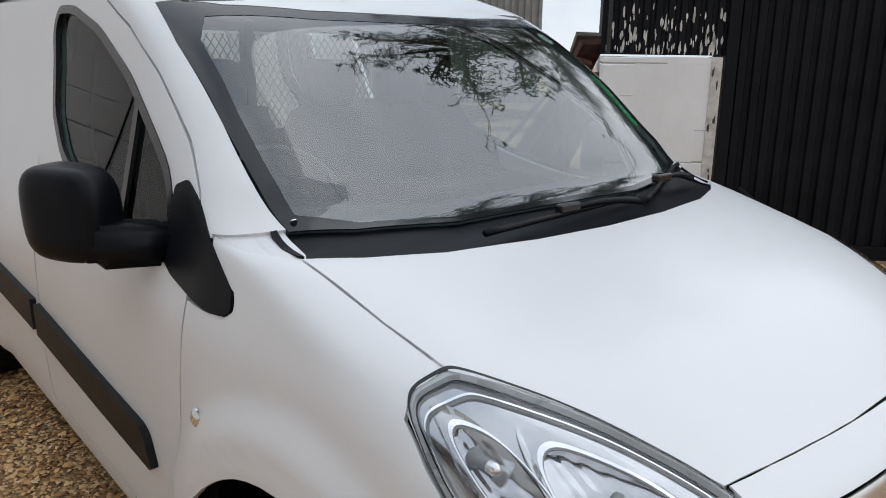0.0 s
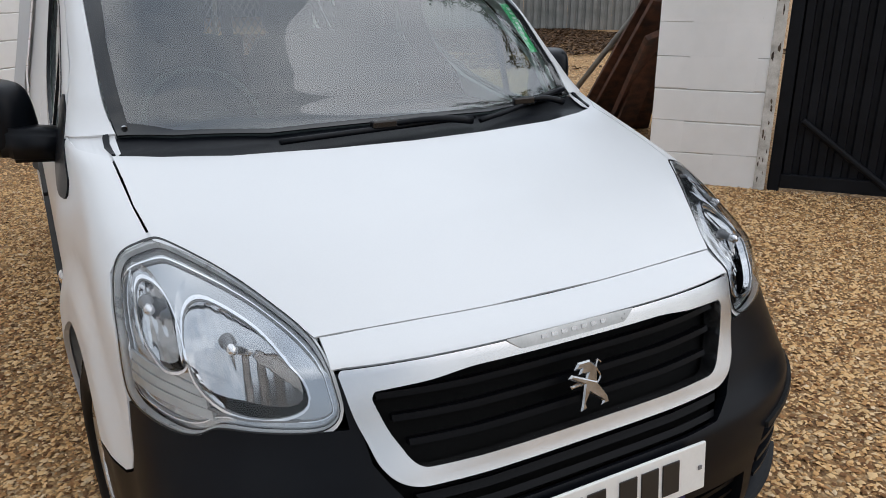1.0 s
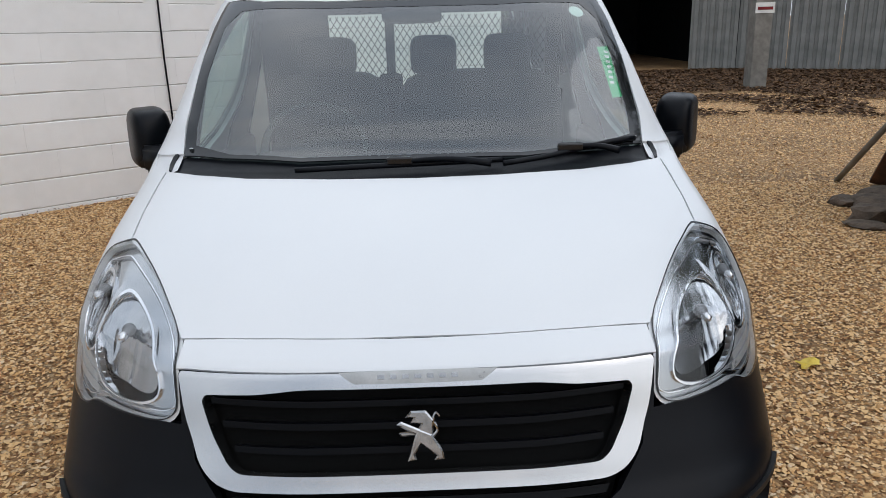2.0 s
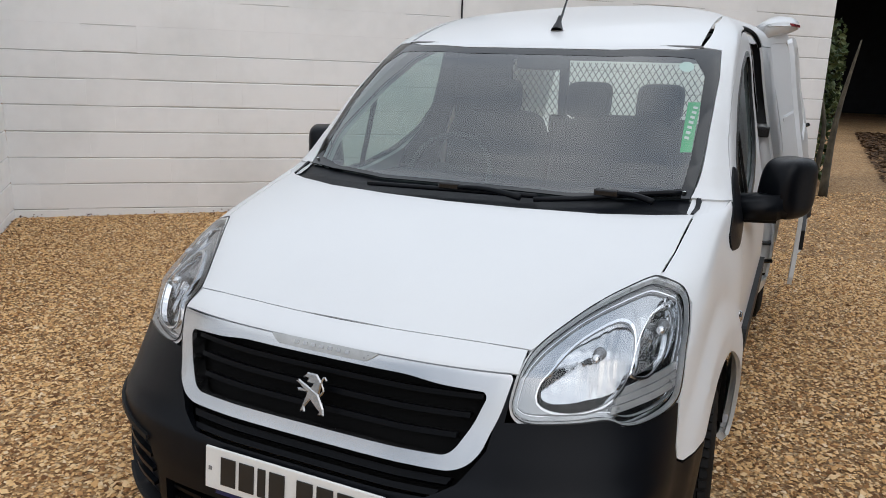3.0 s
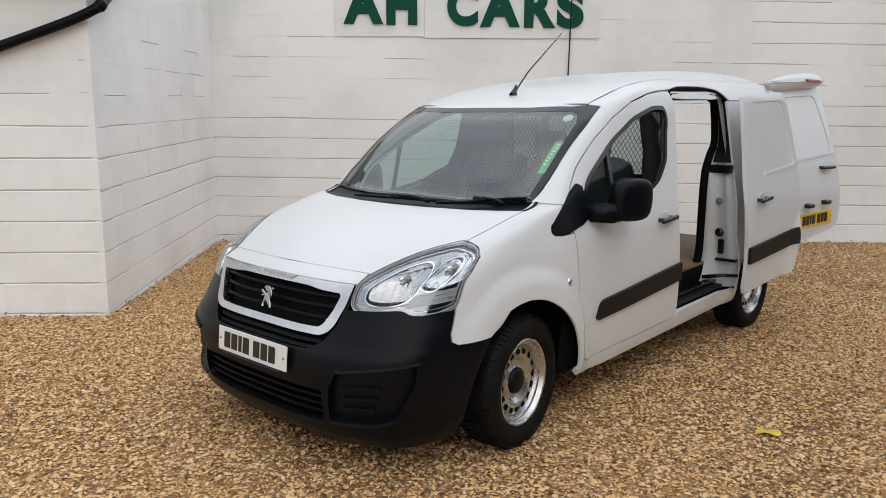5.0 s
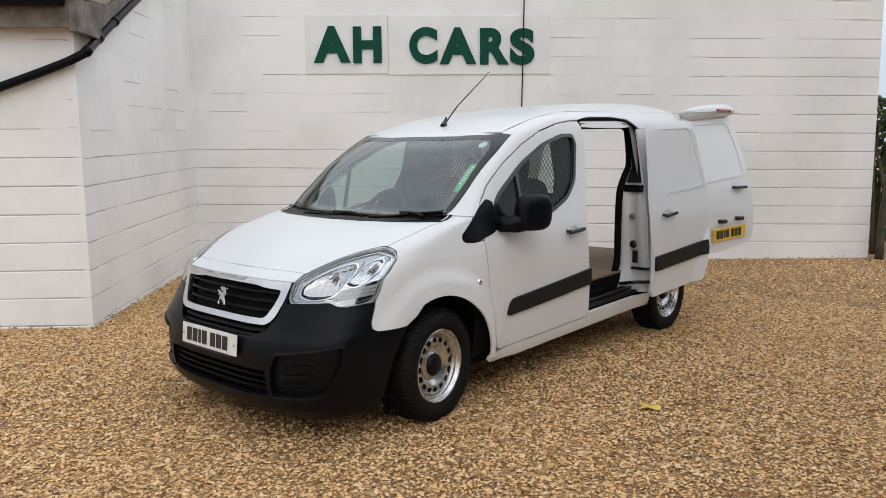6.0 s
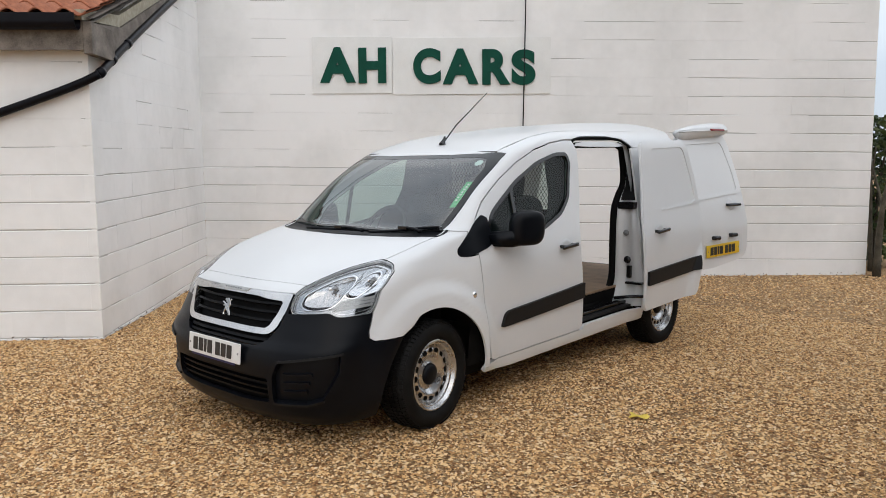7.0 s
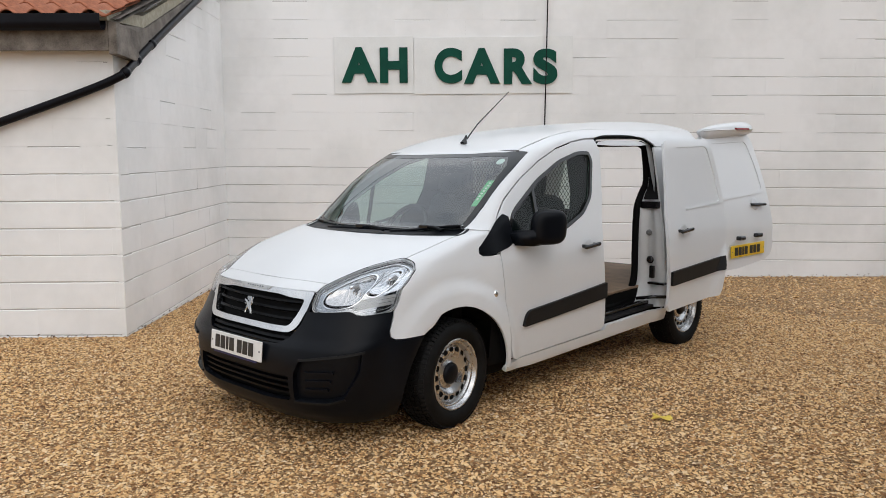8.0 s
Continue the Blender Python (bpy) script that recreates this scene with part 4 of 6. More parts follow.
    bmesh.ops.transform(bm, matrix=Matrix.Translation((sg * (hx + 0.0015), hy - 0.02, hz + 0.004)) @ Matrix.Diagonal((sg, 1.1, 0.85, 1)), verts=bm.verts[:])
    vpart("handle_recess", bm, M_inner, dr, smooth=True)
    # pillar and roof rail
    skin_panel("cowl_side", [at_y(1.24, 1.12), at_y(1.47, 1.12), at_y(1.47, 1.21), at_xy(0.728, 1.37), at_xy(0.742, 1.24)], wr, M_white, du=0.05, dv=0.03, thick=0, offset=-0.007)
    rail = [at_y(1.436, 1.172), at_y(1.425, 1.192)] + [at_xy(x, y) for x, y in ((0.730, 1.322), (0.719, 1.58), (0.700, 1.80), (0.674, 1.945), (0.608, 1.925), (0.597, 2.3), (0.588, 2.6), (0.582, 3.0), (0.582, 3.5), (0.582, 4.0), (0.582, 4.47))]
    rail += seam([(4.47, 1.70), (3.60, 1.705), (3.55, 1.735), (3.46, 1.772), (3.25, 1.790), (2.90, 1.790), (2.735, 1.772), (2.60, 1.768), (2.41, 1.750), (2.20, 1.708), (1.968, 1.620), (1.80, 1.513), (1.615, 1.368), (1.515, 1.263)])
    skin_panel("pillar_and_roof_rail", rail, wr, M_white, du=0.04, dv=0.02, edge=0.03, thick=0.025, offset=0.001)
    skin_panel("sill", [(1.80, 0.238), (1.515, 0.262), (1.512, 0.290), (1.552, 0.292), (1.558, 0.318), (2.62, 0.322), (2.64, 0.352), (3.46, 0.352), (3.52, 0.250)], sd, M_white, du=0.1, dv=0.03, thick=0.03)
    # rear quarter with its wheel arch
    arch_r = [(HUB_R + 0.448 * math.cos(a), HUB_Z + 0.448 * math.sin(a)) for a in np.linspace(radians(182), radians(10), 26)]
    front_y = 3.50 if sg > 0 else 2.62
    quarter = [(front_y, 0.33), (front_y - 0.03, 0.9), (front_y + 0.05, 1.45), (front_y + 0.06, 1.70), (4.44, 1.695), (4.48, 1.62), (4.50, 1.1), (4.44, 0.7), (4.37, 0.50), (4.36, 0.36)] + arch_r[::-1]
    skin_panel("rear_side_panel", quarter, sd, M_white, du=0.06, dv=0.04, edge=0.04)
    if sg < 0:
        skin_panel("rub_strip", rounded([(2.64, 0.585), (2.64, 0.697), (3.50, 0.72), (3.50, 0.61)], 0.004, 2), sd, M_strip, None, du=0.1, dv=0.04, thick=0.022, offset=0.02, label="dark grey side protection strip")
    # headlamp: silvered housing, facetted bowls, ribbed lower corner, clear lens
    bowls = [(n, grow(spline(poly, 5, True), 0.004), k) for n, poly, k in (("main_reflector", [at_x(0.582, 0.858), at_x(0.596, 0.925), at_x(0.640, 0.975), at_x(0.708, 1.004), at_x(0.752, 0.978), at_x(0.768, 0.905), at_x(0.730, 0.852), at_x(0.65, 0.836)], 7), ("indicator_reflector", [at_x(0.776, 0.915), at_x(0.768, 0.975), at_x(0.780, 1.012), at_x(0.808, 1.020), at_x(0.828, 0.995), at_x(0.832, 0.94), at_x(0.812, 0.900)], 5))]
    lamp = skin_panel("headlamp", grow(LAMP, -0.004), wr, M_housing, holes=[grow(q, 0.003) for n, q, k in bowls], du=0.03, dv=0.015, thick=0, offset=-0.022, label="clear halogen headlamp with bright reflectors", edge=0.02)
    skin_panel("lens", grow(LAMP, -0.002), wr, M_lens, lamp, du=0.04, dv=0.02, thick=0, offset=0.002, label="clear plastic lens", edge=0.02)
    skin_panel("lamp_seal", grow(LAMP, 0.0014), wr, M_gloss, lamp, holes=[grow(LAMP, -0.0010)], du=0.04, dv=0.03, thick=0.003, offset=0.001, edge=0.02, label="thin black seal")
    skin_panel("lamp_flange", grow(LAMP, 0.010), wr, M_white, lamp, holes=[grow(LAMP, 0.0005)], du=0.05, dv=0.03, thick=0, offset=-0.006, edge=0.03)
    skin_panel("lens_rim", grow(LAMP, -0.001), wr, M_clear, lamp, holes=[grow(LAMP, -0.0045)], du=0.04, dv=0.03, thick=0.014, offset=-0.003, edge=0.02, label="smoky rim of the lens")
    skin_panel("trim_ring", grow(LAMP, -0.0165), wr, M_mirror, lamp, holes=[grow(LAMP, -0.0185)], du=0.04, dv=0.03, thick=0.006, offset=-0.014, edge=0.02, label="chrome inner bezel")
    skin_panel("trim_line", grow(LAMP, -0.0185), wr, M_grey, lamp, holes=[grow(LAMP, -0.0205)], du=0.04, dv=0.03, thick=0.004, offset=-0.018, edge=0.02)
    for name, poly, facets in bowls:
        cu, cv = (sum(p[k] for p in poly) / len(poly) for k in (0, 1))
        cv += 0.012 if facets == 7 else 0.0
        rad = max(math.hypot((u - cu) * 0.75, v - cv) for u, v in poly)
        def bowl(u, v, cu=cu, cv=cv, rad=rad, facets=facets):
            p = Vector(wr(u, v))
            x, y = (u - cu) * 0.75 / rad, (v - cv) / rad
            sweep = [x * math.cos(q) + y * math.sin(q) for q in (0.4 + k * math.tau / facets for k in range(facets))]
            f = min(1.0, 0.6 * max(sweep) + 0.4 * math.hypot(x, y))
            step = 0.004 * abs(x * 5.0 % 1.0 - 0.5) * (1 - f) if facets == 7 else 0.006 * abs(x * 3.0 % 1.0 - 0.5) + 0.006 * abs(y * 4.0 % 1.0 - 0.5)
            return tuple(p + Vector((0, 1, 0.1)) * (0.020 + 0.080 * (1 - f * f) + step))
        skin_panel(name, poly, bowl, M_bowl, lamp, du=0.008, dv=0.005, thick=0, edge=0.015)
        skin_panel("bowl_rim", grow(poly, 0.005), wr, M_mirror, lamp, holes=[grow(poly, -0.0005)], du=0.04, dv=0.03, thick=0.022, offset=-0.014, edge=0.02)
        skin_panel("bowl_line", grow(poly, 0.0005), wr, M_grey, lamp, holes=[grow(poly, -0.002)], du=0.04, dv=0.03, thick=0.004, offset=-0.016, edge=0.02)
        p = Vector(wr(cu, cv)) + Vector((0, 0.086, 0.010))
        bm = lathe([(0.0, 0.001), (0.0, 0.016), (0.010, 0.016), (0.012, 0.011), (0.04, 0.010), (0.05, 0.001)], 16)
        bmesh.ops.transform(bm, matrix=Matrix.Translation(p) @ pose(0, 0, 0, 0, 0, -90), verts=bm.verts[:])
        vpart("bulb_socket", bm, M_grey, lamp, "dark bulb holder", True)
        bm = lathe([(0.04, 0.011), (0.056, 0.011), (0.062, 0.006), (0.064, 0.001)], 14)
        bmesh.ops.transform(bm, matrix=Matrix.Translation(p) @ pose(0, 0, 0, 0, 0, -90), verts=bm.verts[:])
        vpart("bulb_shield", bm, M_chrome, lamp, smooth=True)
    low = [at_x(0.60, 0.826), at_x(0.69, 0.828), at_x(0.752, 0.842), at_x(0.752, 0.846), at_x(0.69, 0.832), at_x(0.60, 0.829)]
    skin_panel("lower_bezel", low, wr, M_grey, lamp, du=0.05, dv=0.03, thick=0.006, offset=-0.012, edge=0.03)
    for k in range(3):
        h = 0.824 + k * 0.019
        rib = [at_x(0.745 + k * 0.008, h), at_x(0.80, h + 0.010), at_y(0.602 + k * 0.012, h + 0.020), at_y(0.608 + k * 0.012, h + 0.037), at_x(0.80, h + 0.027), at_x(0.745 + k * 0.008, h + 0.017)]
        skin_panel("lamp_rib", rib, wr, M_clear, lamp, du=0.04, dv=0.02, thick=0.010, offset=-0.012 - 0.003 * k, edge=0.02, label="bright rib in the lower corner of the lamp")
    # side marker
    p = Vector(on_side(1.405, 0.793))
    bm = lathe([(0.010, 0.001), (0.010, 0.010), (0.006, 0.019), (0.0, 0.024)], 20)
    bmesh.ops.transform(bm, matrix=Matrix.Translation((sg * p.x, p.y, p.z)) @ Matrix.Diagonal((sg, 0.8, 1, 1)), verts=bm.verts[:])
    vpart("side_marker", bm, M_amber, None, "small clear side indicator", True)
    # door mirror
    head = bmesh.new()
    bmesh.ops.create_cube(head, size=2.0)
    bmesh.ops.subdivide_edges(head, edges=head.edges[:], cuts=9, use_grid_fill=True)
    for v in head.verts:
        d = v.co.normalized()
        r = (abs(d.x) ** 4.4 + abs(d.y) ** 2.8 + abs(d.z) ** 4.4) ** (-1 / 3.8)
        q = d * r
        v.co = Vector((q.x * 0.070 * (1 - 0.10 * q.z), q.y * 0.104, q.z * 0.112))
    bmesh.ops.transform(head, matrix=Matrix.Translation((sg * 0.985, 1.80, 1.186)) @ pose(0, 0, 0, 0, 0, sg * -34), verts=head.verts[:])
    mir = vpart("door_mirror", head, M_plastic, dr, "black plastic door mirror", True)
    arm = bmesh.new()
    bmesh.ops.create_cube(arm, size=1.0)
    bmesh.ops.bevel(arm, geom=arm.edges[:], offset=0.16, segments=3, affect="EDGES")
    for v in arm.verts:
        v.co = Vector((sg * (0.905 + v.co.x * 0.19), 1.70 + v.co.y * 0.125 + v.co.x * 0.10, 1.122 + v.co.z * (0.098 + 0.02 * v.co.x)))
    vpart("mirror_arm", arm, M_plastic, mir, smooth=True)
    gl = box(-0.030, 0.030, 0.084, 0.094, -0.050, 0.050, 0.001)
    bmesh.ops.transform(gl, matrix=Matrix.Translation((sg * 0.985, 1.80, 1.186)) @ pose(0, 0, 0, 0, 0, sg * -34), verts=gl.verts[:])
    vpart("mirror_glass", gl, M_mirror, mir)

# bumper and grille
half = [at_x(0.52, 0.908), at_x(0.512, 0.806), at_x(0.67, 0.811), at_x(0.736, 0.816), at_x(0.768, 0.796), at_x(0.80, 0.791), at_y(0.588, 0.803), at_y(0.548, 0.70), at_y(0.549, 0.662), at_y(0.582, 0.642), at_y(0.66, 0.639), at_y(0.785, 0.638), at_y(0.74, 0.58), at_y(0.69, 0.50), at_y(0.655, 0.42), at_y(0.628, 0.34), at_y(0.62, 0.26), at_y(0.64, 0.19), at_x(0.75, 0.175), at_x(0.5, 0.172), at_x(0.25, 0.172)]
both = lambda h: h + [(-s, z) for s, z in reversed(h)]
g_hole = [at_x(0.25, 0.622), at_x(0.36, 0.627), at_x(0.425, 0.66), at_x(0.482, 0.74), at_x(0.508, 0.86), at_x(0.510, 0.900), at_x(0.25, 0.904)]
i_hole = [at_x(0.25, 0.30), at_x(0.46, 0.312), at_x(0.475, 0.33), at_x(0.47, 0.455), at_x(0.25, 0.46)]
fog = rounded([at_x(0.548, 0.552), at_x(0.842, 0.598), at_x(0.838, 0.50), at_x(0.775, 0.35), at_x(0.70, 0.325), at_x(0.502, 0.318), at_x(0.508, 0.47)], 0.02, 3)
bump = skin_panel("front_bumper", both(half), wrap, M_plastic, holes=[both(g_hole), both(i_hole), fog, [(-s, z) for s, z in fog]], du=0.04, dv=0.025, thick=0.035, label="black grained plastic bumper", edge=0.03)
for sgn in (1, -1):
    f2 = [(sgn * s, z) for s, z in fog]
    skin_panel("fog_recess", grow(f2, 0.004), wrap, M_plastic, bump, du=0.04, dv=0.03, thick=0.02, offset=-0.034, label="moulded corner recess", edge=0.03)
    for lip_edge in ([at_x(0.548, 0.548), at_x(0.70, 0.572), at_x(0.846, 0.595), at_x(0.846, 0.609), at_x(0.70, 0.586), at_x(0.548, 0.562)], [at_x(0.505, 0.306), at_x(0.70, 0.312), at_x(0.775, 0.337), at_x(0.775, 0.349), at_x(0.70, 0.324), at_x(0.505, 0.318)]):
        skin_panel("recess_lip", [(sgn * s, z) for s, z in lip_edge], wrap, M_strip, bump, du=0.05, dv=0.02, thick=0.020, offset=0.010, edge=0.03)
    for z0 in (0.375, 0.425, 0.475):
        bar = [at_x(0.57, z0), at_x(0.57, z0 + 0.012), at_x(0.705 + (z0 - 0.375) * 0.3, z0 + 0.022), at_x(0.71 + (z0 - 0.375) * 0.3, z0 + 0.004)]
        skin_panel("recess_rib", [(sgn * s, z) for s, z in bar], wrap, M_plastic, bump, du=0.05, dv=0.03, thick=0.02, offset=-0.016)
# added near-black sheets stand for the shade inside grille and intake
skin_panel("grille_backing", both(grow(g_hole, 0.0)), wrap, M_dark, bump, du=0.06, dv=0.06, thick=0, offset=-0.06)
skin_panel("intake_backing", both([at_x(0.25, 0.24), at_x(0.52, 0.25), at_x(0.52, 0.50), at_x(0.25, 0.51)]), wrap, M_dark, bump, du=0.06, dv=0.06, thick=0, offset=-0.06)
for z0 in (0.335, 0.372, 0.409, 0.44):
    skin_panel("intake_bar", both([at_x(0.25, z0), at_x(0.468, z0 + 0.004), at_x(0.468, z0 + 0.016), at_x(0.25, z0 + 0.013)]), wrap, M_slat, bump, du=0.08, dv=0.03, thick=0.03, offset=-0.022)
ring_out = [at_x(0.25, 0.680), at_x(0.40, 0.684), at_x(0.440, 0.700), at_x(0.472, 0.735), at_x(0.500, 0.82), at_x(0.516, 0.905), at_x(0.510, 0.912), at_x(0.25, 0.913)]
ring_in = [at_x(0.25, 0.713), at_x(0.385, 0.717), at_x(0.408, 0.735), at_x(0.440, 0.79), at_x(0.463, 0.858), at_x(0.455, 0.870), at_x(0.34, 0.874), at_x(0.25, 0.884)]
skin_panel("grille_surround", rounded(both(ring_out), 0.03, 3), wrap, M_chrome, bump, holes=[rounded(both(ring_in), 0.022, 3)], du=0.05, dv=0.02, thick=0.05, offset=0.006, label="satin chrome grille surround", edge=0.025)
for k, z0 in enumerate((0.752, 0.800, 0.846)):
    xe = 0.395 + (z0 - 0.742) * 0.55
    skin_panel("grille_slat", both([at_x(0.25, z0), at_x(xe, z0 + 0.006), at_x(xe, z0 + 0.018), at_x(0.25, z0 + 0.013)]), wrap, M_slat, bump, du=0.07, dv=0.03, thick=0.035, offset=-0.018)
for z0 in (0.632, 0.655):
    skin_panel("grille_slat", both([at_x(0.25, z0), at_x(0.375 + (z0 - 0.632), z0 + 0.004), at_x(0.385 + (z0 - 0.632), z0 + 0.016), at_x(0.25, z0 + 0.012)]), wrap, M_slat, bump, du=0.07, dv=0.03, thick=0.03, offset=-0.018)
skin_panel("nose_badge_strip", both([at_x(0.06, 0.893), at_x(0.135, 0.894), at_x(0.168, 0.914), at_x(0.06, 0.915)]), wrap, M_clear, bump, du=0.04, dv=0.02, thick=0.008, offset=0.010, label="clear strip over the grille")
for k in range(7):
    x = -0.078 + k * 0.026
    skin_panel("strip_bar", [at_x(x - 0.007, 0.902), at_x(x + 0.007, 0.902), at_x(x + 0.007, 0.909), at_x(x - 0.007, 0.909)], wrap, M_emblem, bump, du=0.05, dv=0.03, thick=0.002, offset=0.0115)
bm = bmesh.new()
for poly, depth in (([(-0.030, -0.062), (-0.008, -0.058), (-0.012, -0.044), (0.004, -0.022), (0.040, -0.050), (0.034, -0.060), (0.060, -0.058), (0.056, -0.038), (0.030, 0.002), (-0.044, 0.034), (-0.056, 0.026), (-0.010, 0.002), (-0.024, -0.046)], 0.012), ([(-0.008, 0.006), (0.032, -0.004), (0.036, 0.036), (0.016, 0.058), (-0.020, 0.058), (-0.034, 0.042), (-0.014, 0.040), (-0.022, 0.028), (0.004, 0.026)], 0.009), ([(-0.050, 0.006), (-0.024, 0.010), (-0.004, 0.004), (-0.010, -0.002), (-0.044, -0.004)], 0.008)):
    own = plate_mesh(poly, depth)
    bmesh.ops.bevel(own, geom=[e for e in own.edges if len(e.link_faces) == 2 and e.calc_face_angle(0) > 1.0 and all(v.co.y < 0.001 for v in e.verts)], offset=0.004, segments=1, affect="EDGES")
    merge(bm, own, Matrix.Translation((0, -depth, 0)))
tube(spline([(0.030, -0.004, -0.006), (0.044, -0.004, 0.012), (0.034, -0.004, 0.034), (0.040, -0.004, 0.052), (0.050, -0.004, 0.044)], 5), 0.0042, 6, taper=0.003, bm=bm)
bmesh.ops.transform(bm, matrix=Matrix.Translation((0.0, 0.178, 0.800)) @ pose(0, 0, 0, -16) @ Matrix.Diagonal((0.86, 1, 0.88, 1)), verts=bm.verts[:])
vpart("badge", bm, M_emblem, bump, "plain chrome emblem")

# plates: the writing as plain bars
def number_plate(name, place, width, height, material, band, parent):
    pl = part(name, place(box(-width / 2, width / 2, -0.004, 0.004, -height / 2, height / 2, 0.003)), material, parent)
    x = -width * 0.40
    for k in range(7):
        w = width * (0.045 if k in (2,) else 0.088)
        x += width * 0.045 if k == 4 else 0
        part("plate_bar", place(box(x, x + w, -0.0075, -0.0045, -height * 0.33, height * 0.33, 0.001)), M_ink, pl)
        x += w + width * 0.022
    for dx in (-0.465, 0.465):
        part("plate_screw", place(box(dx * width - 0.005, dx * width + 0.005, -0.0075, -0.0045, -0.005, 0.005, 0.001)), M_grey, pl)
    if band:
        part("plate_band", place(box(-width * 0.44, width * 0.40, -0.0, 0.004, -height / 2 - 0.012, -height / 2 - 0.001)), M_blue, pl)
    return pl


number_plate("front_plate", lambda bm: merge(bmesh.new(), bm, Matrix.Translation((0.0, 0.072 - VAN_Y, 0.492)) @ pose(0, 0, 0, -5)), 0.52, 0.111, M_platew, True, van)

# inner shell that darkens the gaps and closes the body
for sg, wr, sd in SIDES:
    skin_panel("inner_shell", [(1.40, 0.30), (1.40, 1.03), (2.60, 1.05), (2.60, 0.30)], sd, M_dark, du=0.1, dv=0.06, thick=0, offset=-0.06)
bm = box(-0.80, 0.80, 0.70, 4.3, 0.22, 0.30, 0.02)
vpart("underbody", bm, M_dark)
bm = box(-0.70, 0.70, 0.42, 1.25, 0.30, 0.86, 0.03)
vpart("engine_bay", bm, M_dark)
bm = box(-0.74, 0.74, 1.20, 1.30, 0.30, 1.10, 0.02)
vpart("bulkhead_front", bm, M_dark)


# wheels
def wheel(hub_y, sg, steer=0.0):
    K = 0.96
    holder = new("wheel")
    holder.parent = van
    holder.location = (sg * 0.768, hub_y - VAN_Y, 0.302)
    holder.rotation_euler = (0, 0, (0 if sg > 0 else math.pi) + steer)
    R, W = 0.325, 0.106
    prof = [(-W, 0.235), (-W * 1.02, 0.27), (-W * 0.88, 0.306), (-W * 0.66, R - 0.004), (W * 0.66, R - 0.004), (W * 0.88, 0.306), (W * 1.04, 0.27), (W * 0.98, 0.228), (W * 0.80, 0.214)]
    bm = lathe([(a * K, r * K) for a, r in prof], 56)
    part("tyre", bm, M_rubber, holder, "black road tyre", True)
    tread = bmesh.new()
    for k in range(64):
        for c, x0 in enumerate((-0.066, -0.033, 0.004, 0.038)):
            b = box(x0, x0 + 0.026, -0.0115, 0.0115, R - 0.008, R + 0.003)
            merge(tread, b, Matrix.Diagonal((K, K, K, 1)) @ pose(0, 0, 0, k * 360 / 64 + c * 1.4, 0, 0) @ pose(0, 0, 0, 0, 0, 14 if c % 2 else -14))
    for k in range(72):
        for x0 in (-0.082, 0.082):
            merge(tread, box(-0.012, 0.012, -0.0095, 0.0095, -0.006, 0.006), Matrix.Diagonal((K, K, K, 1)) @ pose(0, 0, 0, k * 5.0, 0, 0) @ pose(x0, 0, R - 0.010, 0, 30 if x0 > 0 else -30, 6))
    tagged(part("tread", tread, M_rubber, holder), kind="stuff")
    rim = lathe([(a * K, r * K) for a, r in ((0.088, 0.214), (0.094, 0.207), (0.088, 0.200), (0.066, 0.197), (0.062, 0.191), (0.066, 0.186), (0.060, 0.181), (0.036, 0.177), (0.028, 0.172), (0.040, 0.166), (0.050, 0.158), (0.053, 0.145), (0.053, 0.128), (0.046, 0.112), (0.030, 0.096), (0.026, 0.080), (0.040, 0.066), (0.042, 0.001))], 48)
    part("rim", rim, M_steel, holder, "silver steel wheel", True)
    # slots are not cut: near-black faces paint the shaded holes on the dish
    for k in range(16):
        a = k * math.tau / 16
        b = bmesh.new()
        b.faces.new([b.verts.new((0, math.copysign(abs(math.cos(q)) ** 0.6, math.cos(q)), math.copysign(abs(math.sin(q)) ** 0.6, math.sin(q)))) for q in np.linspace(0, math.tau, 17)[:-1]])
        m = pose(0, 0, 0, math.degrees(a)) @ Matrix.Translation((0.0545 * K, 0, 0.146 * K)) @ pose(0, 0, 0, 0, -10, 0) @ Matrix.Diagonal((1, 0.0175 * K, 0.0140 * K, 1))
        part("rim_slot", merge(bmesh.new(), b, m), M_dark, holder)
    cap = lathe([(a * K, r * K) for a, r in ((0.036, 0.066), (0.056, 0.062), (0.064, 0.045), (0.066, 0.001))], 28)
    part("hub_cap", cap, M_plastic, holder, "black plastic hub cap", True)
    part("rim_barrel", lathe([(a * K, r * K) for a, r in ((0.02, 0.185), (-0.09, 0.20))], 36), M_dark, holder, smooth=True)
    return holder


for hub, steer in ((0.952, 0.10), (3.75, 0.0)):
    for sg in (1, -1):
        wheel(hub, sg, steer)

# ---- the van's open doors, cab and load space ----
EDGE = smooth_table(((0.30, 2.60), (0.36, 2.608), (0.60, 2.602), (0.90, 2.576), (1.0, 2.582), (1.18, 2.625), (1.337, 2.68), (1.546, 2.728), (1.69, 2.745), (1.78, 2.72)), Z0, Z1, ZS)
SLIDE = 0.66


def on_slide(y, z):
    return (side_x(y - SLIDE, z) + 0.162, y, z)


sl = [(3.28, 0.372), (3.255, 0.42)] + [(level(EDGE, z) + SLIDE, z) for z in (0.6, 0.75, 0.9, 1.0, 1.18, 1.33, 1.48, 1.62)] + [(3.425, 1.728), (3.47, 1.748), (4.20, 1.758), (4.27, 1.68), (4.325, 1.45), (4.335, 1.2), (4.285, 0.92), (4.235, 0.68), (4.165, 0.43), (4.12, 0.385)]
rec = rounded([(3.48, 1.215), (3.54, 1.50), (3.56, 1.69), (4.17, 1.70), (4.245, 1.45), (4.265, 1.215), (3.60, 1.190)], 0.05, 3)
